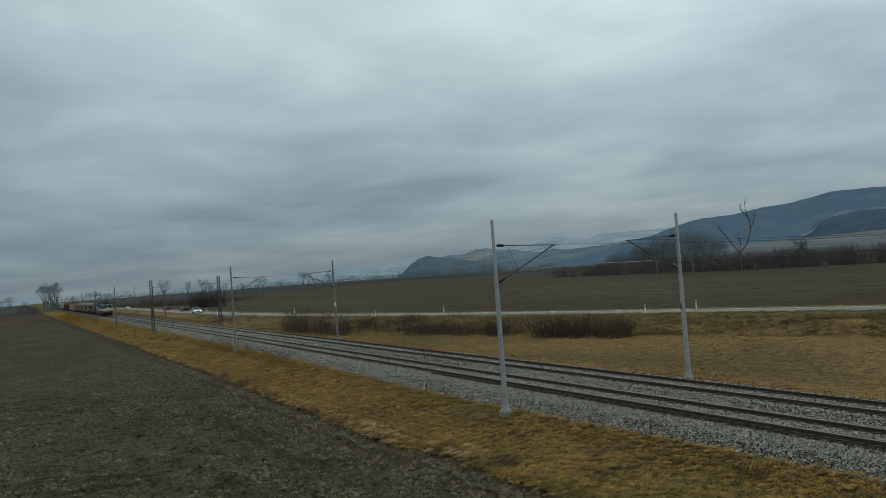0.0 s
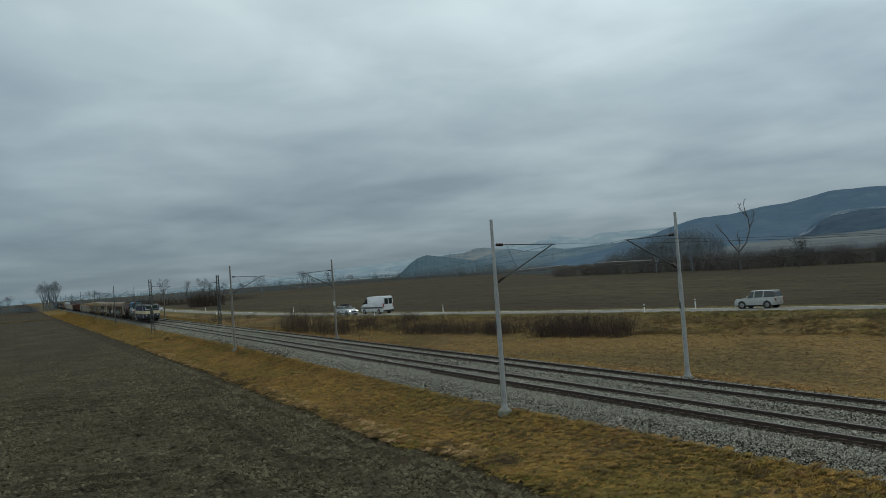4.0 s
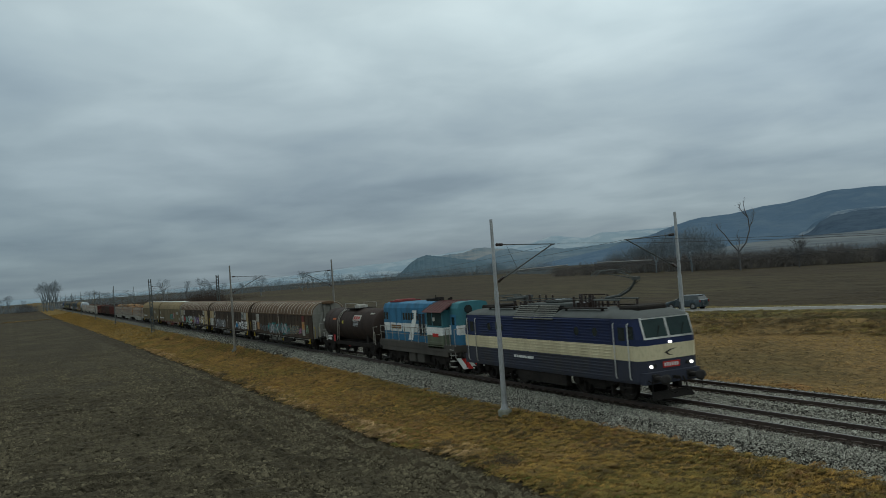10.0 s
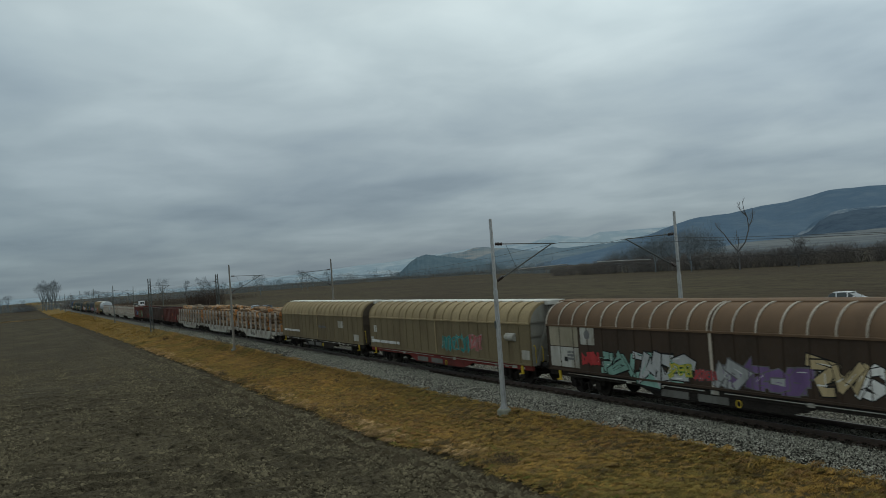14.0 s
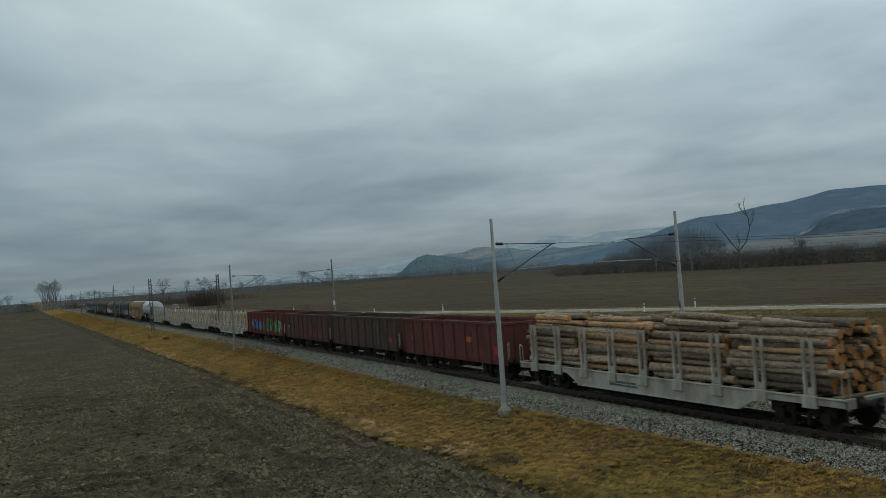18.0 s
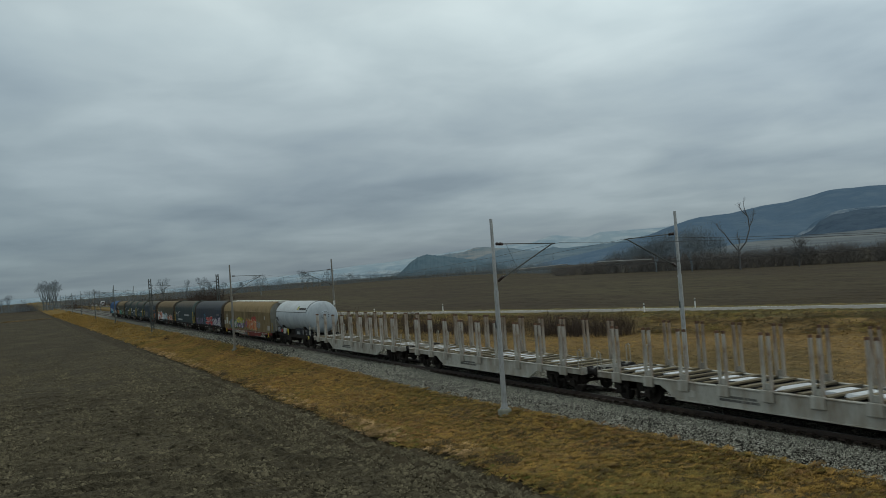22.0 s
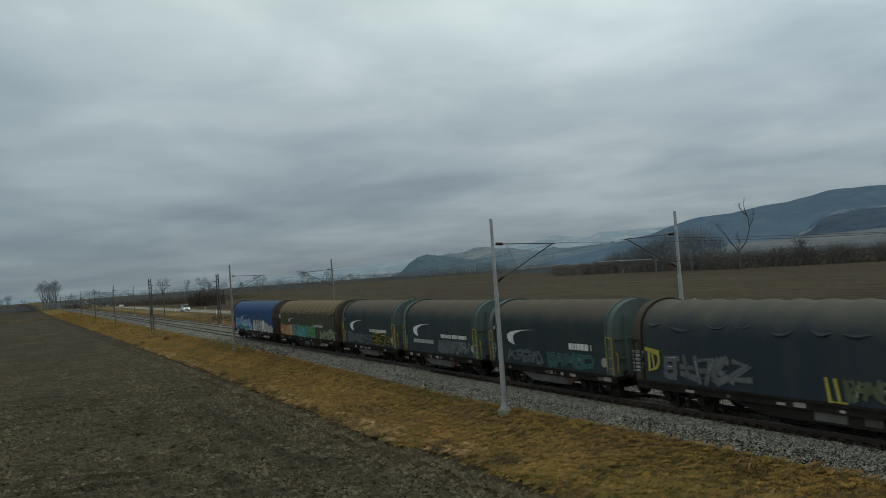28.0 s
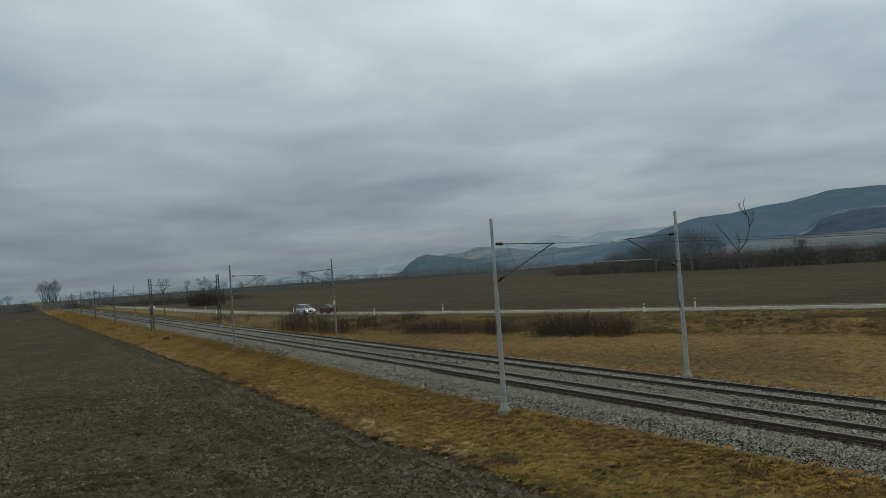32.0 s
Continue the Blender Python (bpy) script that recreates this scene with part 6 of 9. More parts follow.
def gas_tank(L):
    ob = vehicle_base("tank_wagon", "white pressure tank wagon with a dark-edged sun shield", "tank wagon")
    tank_frame(ob, L)
    part("tank_shell", Geo().rings([[(x + 0.2, y, z) for x, y, z in ring] for ring in shell_rings(11.3, 1.36, 2.68, 0.62, 32)]), TANK_WHITE, ob, smooth=True)
    for x in (-3.4, 3.4):
        part("saddle", Geo().slab([(x - 0.35, 1.1), (x + 0.35, 1.1), (x + 0.2, 1.9), (x - 0.2, 1.9)], -1.15, 1.15), UNDER, ob, bevel=0.03)
    # sheet-metal sun shield over the upper half, held off the shell
    def at(a, r_):
        return (r_ * -math.sin(a), 2.68 + r_ * math.cos(a))
    arc = [radians(-70 + 140 * i / 32) for i in range(33)]
    shield = part("sun_shield", Geo().rings([[(x, *at(a, r_)) for x, r_ in ((-4.98, 1.362), (4.62, 1.362), (4.62, 1.376), (-4.98, 1.376))] for a in arc], 0, True, True), SHIELD_WHITE, ob, "pale sheet-metal sun shield")
    for k in range(8):
        x = -3.9 + 1.18 * k
        part("seam", Geo().rings([[(x + dx, *at(a, r_)) for dx, r_ in ((0, 1.375), (0.05, 1.375), (0.05, 1.381), (0, 1.381))] for a in arc], 0, True, True), TANK_WHITE, shield)
    # black edges stand in for the shadow in the gap under the shield
    part("end_edge", Geo().rings([[(x, *at(a, r_)) for x, r_ in ((4.62, 1.355), (4.68, 1.355), (4.68, 1.39), (4.62, 1.39))] for a in arc], 0, True, True), BOARD_D, shield, "black end edge painted as the gap's shadow")
    for sgn in (-1, 1):
        part("side_edge", Geo().rings([[(x, *at(sgn * radians(d), r_)) for x, r_ in ((-4.98, 1.35), (-4.98, 1.384), (4.68, 1.384), (4.68, 1.35))] for d in (70, 71.6)], 0, True, True), BOARD_D, shield, "black edge strip painted as the gap's shadow")
    part("manhole", Geo().rod((5.60, 0, 2.86), (5.98, 0, 2.86), 0.36, 0.34, 16).rod((5.95, 0, 2.86), (6.03, 0, 2.86), 0.26, None, 16), TANK_WHITE, ob, bevel=0.01)
    g = Geo()
    for i in range(10):
        a = 2 * math.pi * i / 10
        g.rod((5.96, 0.30 * math.cos(a), 2.86 + 0.30 * math.sin(a)), (6.03, 0.30 * math.cos(a), 2.86 + 0.30 * math.sin(a)), 0.03, None, 6)
    part("bolt", g, UNDER, ob)

    def plate(x0, x1, a0, a1, mat, name="label_panel", label="", r0=1.375):
        k = 5
        g_ = Geo()
        g_.rings([[(x0, *at(radians(a0 + (a1 - a0) * i / k), r0)), (x1, *at(radians(a0 + (a1 - a0) * i / k), r0)), (x1, *at(radians(a0 + (a1 - a0) * i / k), r0 + 0.010)), (x0, *at(radians(a0 + (a1 - a0) * i / k), r0 + 0.010))] for i in range(k + 1)])
        return part(name, g_, mat, ob, label)

    plate(1.75, 2.15, 48, 62, PALETTE["yellow"], "emblem", "yellow and green emblem")
    plate(1.85, 2.05, 45, 52, PALETTE["green"], "emblem")
    for i in range(7):
        plate(2.3 + 0.30 * i, 2.54 + 0.30 * i, 53, 62, BOARD_D, "lettering", "black lettering bars")
    for i in range(4):
        plate(-4.9 + 0.12 * i, -4.2, 92 + 4 * i, 94.5 + 4 * i, BOARD_D, "lettering", "", 1.362)
    # boards, lever and gear boxes along the frame
    part("text_board", Geo().box(-5.15, -3.85, -1.18, -1.14, 1.15, 1.72), GEAR_BLUE, ob, "dark board with white text rows", bevel=0.01)
    text_bars(ob, -5.05, -3.95, 1.22, 1.66, 4, PALETTE["silver"], -1.185, 70)
    board(ob, -3.72, -3.38, 1.2, 1.50, PALETTE["red"], -1.22)
    part("gusset", Geo().slab([(-3.3, 1.10), (-2.55, 1.10), (-2.15, 1.62), (-3.2, 1.62)], -1.16, -1.10), STEEL_GREY, ob, "pale worn frame gusset")
    part("gusset", Geo().slab([(-2.5, 1.10), (-0.2, 1.10), (-0.5, 1.55), (-2.1, 1.55)], -0.72, -0.66), UNDER, ob)
    part("brake_lever", Geo().rod((-1.35, -1.26, 1.02), (-1.35, -1.26, 1.62), 0.035, None, 8).box(-1.5, -1.2, -1.28, -1.24, 1.22, 1.58), PALETTE["yellow"], ob, "yellow brake changeover lever", bevel=0.01)
    part("gear_box", Geo().box(0.55, 2.15, -1.12, -0.75, 1.12, 1.66), GEAR_BLUE, ob, "dark blue-grey gear box", bevel=0.02)
    part("gear_box", Geo().slab([(2.35, 1.08), (4.75, 1.08), (4.45, 1.64), (2.35, 1.64)], -1.12, -0.75), GEAR_BLUE, ob, "dark blue-grey gear box", bevel=0.02)
    text_bars(ob, 1.15, 2.05, 1.18, 1.42, 3, PALETTE["silver"], -1.125, 71)
    text_bars(ob, 2.85, 4.1, 1.20, 1.58, 4, PALETTE["silver"], -1.125, 72)
    part("end_step", Geo().box(4.85, 5.15, -1.32, -1.24, 0.86, 1.12), PALETTE["yellow"], ob, "yellow end handle", bevel=0.02)
    part("control_box", Geo().box(-2.3, -0.9, -1.15, -0.7, 0.5, 0.85), UNDER, ob, bevel=0.03)
    return ob


# ---- locomotives ----
def plan_ring(z, xr, xf, w, ch):
    """An outline in plan with cut corners, at the height z."""
    return [(xf, -w + ch, z), (xf, w - ch, z), (xf - ch * 0.8, w, z), (xr + ch * 0.8, w, z), (xr, w - ch, z), (xr, -w + ch, z), (xr + ch * 0.8, -w, z), (xf - ch * 0.8, -w, z)]


def pantograph(parent, x, raised):
    base = part("pantograph_base", Geo().box(x - 0.9, x + 0.9, -0.55, -0.45, 4.08, 4.14).box(x - 0.9, x + 0.9, 0.45, 0.55, 4.08, 4.14).box(x - 0.75, x - 0.65, -0.5, 0.5, 4.08, 4.14), LATTICE, parent)
    g = Geo()
    for sx in (-0.8, 0.8):
        for sy in (-0.5, 0.5):
            g.rod((x + sx, sy, 3.80), (x + sx, sy, 4.08), 0.06, 0.05, 8)
    part("insulator", g, INSULATOR, base)
    if raised:
        knee, head = (x + 1.45, 4.98), (x - 0.25, 5.38)
    else:
        knee, head = (x + 1.5, 4.28), (x - 0.6, 4.36)
    rise = knee[1] - 4.16
    arm = Geo().path([(x - 0.75, 0, 4.16), (x + 0.35, 0, 4.16 + 0.14 * rise), (x + 0.95, 0, 4.16 + 0.40 * rise), (x + 1.25, 0, 4.16 + 0.68 * rise), (knee[0], 0, knee[1])], 0.055, 8)
    arm.box(knee[0] - 0.08, knee[0] + 0.10, -0.16, 0.16, knee[1] - 0.06, knee[1] + 0.07)
    for s in (-1, 1):
        arm.rod((knee[0], 0.08 * s, knee[1]), (head[0], 0.38 * s, head[1] - 0.1), 0.024, None, 6)
    arm.rod((x - 0.3, 0.12, 4.16), (knee[0] + 0.1, 0.1, knee[1] - 0.1), 0.016, None, 5)
    part("pantograph_arm", arm, LATTICE, parent)
    bow = Geo()
    for dx in (-0.18, 0.18):
        bow.path([(head[0] + dx, -0.95, head[1] - 0.22), (head[0] + dx, -0.6, head[1]), (head[0] + dx, 0.6, head[1]), (head[0] + dx, 0.95, head[1] - 0.22)], 0.022, 5)
    bow.path([(head[0] - 0.18, 0.38, head[1] - 0.06), (head[0] + 0.18, 0.38, head[1] - 0.06)], 0.02, 5).path([(head[0] - 0.18, -0.38, head[1] - 0.06), (head[0] + 0.18, -0.38, head[1] - 0.06)], 0.02, 5)
    part("contact_bow", bow, LATTICE, parent)


def electric_loco(L):
    ob = vehicle_base("electric_locomotive", "navy and cream electric locomotive with lit headlights", "locomotive", "locomotives of the train")
    H = 7.55
    W = 1.475
    part("lower_body", Geo().rings([plan_ring(0.84, -H + 0.04, H - 0.04, W - 0.03, 0.3), plan_ring(0.95, -H, H, W, 0.3), plan_ring(1.755, -H, H, W, 0.3)]), LOCO_DARK, ob, bevel=0.01)
    part("cream_band", Geo().rings([plan_ring(1.757, -H - 0.01, H + 0.01, W + 0.008, 0.3), plan_ring(2.345, -H - 0.01, H + 0.01, W + 0.008, 0.3)]), LOCO_CREAM, ob)
    part("upper_body", Geo().rings([plan_ring(2.347, -H, H, W, 0.3), plan_ring(2.60, -H, H, W, 0.3), plan_ring(3.42, -H + 0.24, H - 0.24, W - 0.03, 0.3)]), LOCO_BLUE, ob)
    part("roof_shoulder", Geo().rings([plan_ring(3.422, -H + 0.20, H - 0.20, W - 0.02, 0.32), plan_ring(3.54, -H + 0.32, H - 0.32, W - 0.12, 0.4), plan_ring(3.68, -H + 0.70, H - 0.70, W - 0.40, 0.4), plan_ring(3.73, -H + 1.0, H - 1.0, W - 0.65, 0.4)]), LOCO_ROOF, ob, smooth=True)
    for s in (-1, 1):
        for z, mat in [(1.02 + 0.13 * i, LOCO_DARK) for i in range(6)] + [(2.44 + 0.125 * i, LOCO_BLUE) for i in range(8)] + [(1.84 + 0.13 * i, LOCO_CREAM) for i in range(4)]:
            part("corrugation", Geo().prism([(s * W, z), (s * (W + 0.022), z + 0.018), (s * (W + 0.022), z + 0.044), (s * W, z + 0.062)], -5.7, 5.7), mat, ob)
        for h in (-1, 1):
            x = h * 6.45
            door = part("cab_door", Geo().box(x - 0.37, x + 0.37, s * (W + 0.012) - 0.012, s * (W + 0.012) + 0.012, 2.35, 3.22), LOCO_BLUE, ob)
            part("door_band", Geo().box(x - 0.37, x + 0.37, s * (W + 0.014) - 0.012, s * (W + 0.014) + 0.012, 1.757, 2.347), LOCO_CREAM, door)
            part("door_foot", Geo().box(x - 0.37, x + 0.37, s * (W + 0.012) - 0.012, s * (W + 0.012) + 0.012, 1.05, 1.755), LOCO_DARK, door)
            part("door_window", Geo().box(x - 0.22, x + 0.22, s * (W + 0.024) - 0.01, s * (W + 0.024) + 0.01, 2.55, 3.08), GLASS, ob)
            for dx in (-0.46, 0.46):
                part("handrail", Geo().path([(x + dx, s * (W + 0.02), 1.0), (x + dx, s * (W + 0.08), 1.1), (x + dx, s * (W + 0.08), 3.2), (x + dx, s * (W + 0.02), 3.25)], 0.022, 6), LOCO_FRAME, ob)
            part("side_window", Geo().box(h * 7.02 - 0.16, h * 7.02 + 0.16, s * (W + 0.002) - 0.012, s * (W + 0.002) + 0.012, 2.62, 3.12), GLASS, ob)
            part("cab_step", Geo().box(x - 0.3, x + 0.3, s * 1.38 - 0.06, s * 1.38 + 0.06, 0.35, 0.40).box(x - 0.3, x + 0.3, s * 1.40 - 0.06, s * 1.40 + 0.06, 0.62, 0.67), UNDER, ob)
        for x in (-4.55, -3.3, 3.3, 4.65):
            part("round_window", Geo().rod((x, s * (W - 0.01), 2.85), (x, s * (W + 0.028), 2.85), 0.19, None, 16), GLASS, ob)
            part("window_ring", Geo().rings([[(x + r_ * math.cos(a), s * (W + d), 2.85 + r_ * math.sin(a)) for a in [2 * math.pi * i / 16 for i in range(16)]] for r_, d in ((0.20, 0.0), (0.20, 0.035), (0.25, 0.035), (0.25, 0.0))], 0, False), LOCO_BLUE, ob)
        for j, x in enumerate((-1.15, 0.65)):
            fr = part("roof_grille", Geo().add([(x - 0.82, s * 1.50, 3.28), (x + 0.82, s * 1.50, 3.28), (x + 0.82, s * 1.02, 3.92), (x - 0.82, s * 1.02, 3.92), (x - 0.82, s * 1.40, 3.24), (x + 0.82, s * 1.40, 3.24), (x + 0.82, s * 0.8, 3.88), (x - 0.82, s * 0.8, 3.88)],
                                               [(0, 1, 2, 3), (4, 7, 6, 5), (0, 4, 5, 1), (1, 5, 6, 2), (2, 6, 7, 3), (3, 7, 4, 0)]), DARK_HOLE, ob)
            for i in range(7):
                t = (i + 0.5) / 7
                y, z = 1.51 + (1.03 - 1.51) * t, 3.29 + 0.64 * t
                part("slat", Geo().box(x - 0.84, x + 0.84, min(s * (y - 0.01), s * (y + 0.05)), max(s * (y - 0.01), s * (y + 0.05)), z - 0.012, z + 0.030), GRILLE, fr)
        text_bars(ob, -2.2, -0.4, 1.42, 1.56, 1, PALETTE["white"], -W - 0.026, 5) if s < 0 else None
        part("side_skirt", Geo().box(-2.1, 2.1, s * 1.25 - 0.14, s * 1.25 + 0.14, 0.34, 0.84).box(-6.6, -6.2, s * 1.2 - 0.1, s * 1.2 + 0.1, 0.4, 0.84).box(6.2, 6.6, s * 1.2 - 0.1, s * 1.2 + 0.1, 0.4, 0.84), UNDER, ob, bevel=0.02)
    for h in (1, -1):
        def face(z):
            return h * (H - max(0.0, (z - 2.60) / 0.82) * 0.24)
        for y0, y1 in ((-1.18, -0.06), (0.06, 1.18)):
            def pane(m_, d0, d1, grow):
                a, b, z0, z1 = y0 - grow, y1 + grow, 2.66 - grow, 3.37 + grow
                g = Geo()
                g.add([(face(z) + h * d, y, z) for d in (d0, d1) for y, z in ((a, z0), (b, z0), (b, z1), (a, z1))], [(0, 1, 2, 3), (4, 5, 6, 7), (0, 1, 5, 4), (1, 2, 6, 5), (2, 3, 7, 6), (3, 0, 4, 7)])
                return g
            fr = part("windscreen_frame", pane(0, 0.0, 0.018, 0.075), LOCO_FRAME, ob)
            part("windscreen", pane(0, 0.004, 0.026, 0.0), GLASS_GREEN, fr)
            part("wiper", Geo().rod((face(2.68) + h * 0.04, (y0 + y1) / 2, 2.66), (face(3.1) + h * 0.045, (y0 + y1) / 2 + 0.25, 3.1), 0.012, None, 4), UNDER, fr)
        for y in (-1.02, 1.02):
            part("headlight", Geo().rod((h * (H - 0.02), y, 1.52), (h * (H + 0.05), y, 1.52), 0.062, None, 14), LAMP if h > 0 else GLASS, ob, "lit round headlight" if h > 0 else "")
            part("marker_light", Geo().rod((h * (H - 0.02), y * 0.80, 1.53), (h * (H + 0.04), y * 0.80, 1.53), 0.07, None, 12), GLASS, ob)
        part("top_headlight", Geo().rod((h * (H - 0.02), 0, 2.42), (h * (H + 0.06), 0, 2.42), 0.058, None, 14), LAMP if h > 0 else GLASS, ob, "lit round headlight" if h > 0 else "")
        part("red_plate", Geo().box(min(h * H, h * (H + 0.025)), max(h * H, h * (H + 0.025)), -0.42, 0.42, 1.42, 1.66), SIGNAL_RED, ob, "red number plate")
        g = Geo()
        for i in range(6):
            g.box(min(h * (H + 0.025), h * (H + 0.032)), max(h * (H + 0.025), h * (H + 0.032)), -0.36 + 0.125 * i, -0.28 + 0.125 * i, 1.47, 1.61)
        part("lettering", g, PALETTE["white"], ob, "plain bars")
        g = Geo()
        g.add([(h * (H + 0.018), y, z) for y, z in ((-0.30, 2.02), (-0.05, 2.12), (0.36, 2.16), (-0.02, 2.07), (-0.14, 2.0), (-0.04, 1.92), (0.14, 1.88), (-0.1, 1.90), (-0.24, 1.97))], [tuple(range(9))])
        part("emblem", g, BOARD_D, ob, "dark swept emblem")
        part("buffer_beam", Geo().box(min(h * 7.3, h * 7.62), max(h * 7.3, h * 7.62), -1.4, 1.4, 0.82, 1.30), LOCO_DARK, ob, bevel=0.02)
        part("snow_plough", Geo().add([(h * 7.48, -0.95, 0.50), (h * 7.48, 0.95, 0.50), (h * 7.60, 1.05, 0.20), (h * 7.60, -1.05, 0.20), (h * 7.38, -0.95, 0.50), (h * 7.38, 0.95, 0.50), (h * 7.50, 1.05, 0.20), (h * 7.50, -1.05, 0.20)],
                                      [(0, 1, 2, 3), (4, 5, 6, 7), (0, 1, 5, 4), (1, 2, 6, 5), (2, 3, 7, 6), (3, 0, 4, 7)]), UNDER, ob)
        g = Geo()
        for y in (-1.25, 1.25):
            g.path([(h * 7.6, y, 1.0), (h * 7.85, y, 0.95), (h * 7.85, y, 0.45)], 0.02, 5)
        g.path([(h * 7.62, -0.5, 1.0), (h * 7.9, -0.45, 0.6), (h * 7.95, -0.4, 0.5)], 0.035, 6).path([(h * 7.62, 0.5, 1.0), (h * 7.9, 0.45, 0.6), (h * 7.95, 0.4, 0.5)], 0.035, 6)
        part("brake_hose", g, UNDER, ob)
        pantograph(ob, h * 4.3, h > 0)
        part("air_conditioner", Geo().box(h * 6.0 - 0.6, h * 6.0 + 0.7, -0.75, 0.75, 3.66, 3.88), UNDER, ob, bevel=0.06)
    g = Geo()
    for x in (-2.8, -2.2, -1.6, 1.9, 2.5, 2.9):
        for y in (-0.55, 0.1, 0.6):
            g.rod((x, y, 3.72), (x, y, 4.05 + 0.12 * ((int(x * 10) + int(y * 10)) % 3)), 0.07, 0.05, 8)
    part("roof_insulator", g, INSULATOR, ob)
    part("roof_bar", Geo().rod((-3.4, 0.1, 4.16), (3.2, 0.1, 4.16), 0.02, None, 5).rod((-2.8, -0.55, 4.12), (2.9, -0.55, 4.12), 0.02, None, 5), LATTICE, ob)
    for s in (-1, 1):
        part("roof_walkway", Geo().box(1.7, 4.9, s * 1.02 - 0.10, s * 1.02 + 0.10, 3.78, 3.83).box(1.9, 2.0, s * 1.02 - 0.04, s * 1.02 + 0.04, 3.66, 3.78).box(4.6, 4.7, s * 1.02 - 0.04, s * 1.02 + 0.04, 3.66, 3.78), UNDER, ob)
        part("roof_walkway", Geo().box(-5.4, -2.4, s * 1.02 - 0.10, s * 1.02 + 0.10, 3.78, 3.83).box(-5.2, -5.1, s * 1.02 - 0.04, s * 1.02 + 0.04, 3.66, 3.78).box(-2.7, -2.6, s * 1.02 - 0.04, s * 1.02 + 0.04, 3.66, 3.78), UNDER, ob)
    part("breaker", Geo().box(1.75, 2.35, -0.3, 0.3, 3.72, 3.98).rod((2.05, -0.25, 3.98), (2.05, -0.25, 4.34), 0.11, 0.08, 10).rod((2.05, 0.25, 3.98), (2.05, 0.25, 4.34), 0.11, 0.08, 10).rod((1.9, -0.25, 4.36), (2.9, 0.5, 4.3), 0.03, None, 6), INSULATOR, ob, "main breaker with ribbed insulators")
    part("surge_arrester", Geo().rod((-2.3, -0.3, 3.72), (-2.3, -0.3, 4.4), 0.10, 0.07, 10).rod((-3.6, 0.2, 3.72), (-3.6, 0.2, 4.3), 0.10, 0.07, 10), INSULATOR, ob)
    part("roof_box", Geo().box(-1.9, 1.5, -0.75, 0.75, 3.70, 3.98).box(-0.6, 0.5, -0.5, 0.5, 3.98, 4.1), LOCO_ROOF, ob, bevel=0.04)
    for h in (-1, 1):
        bogie(ob, h * 4.15, 3.2, 0.62, True)
    ends(ob, L, 1.05)
    return ob


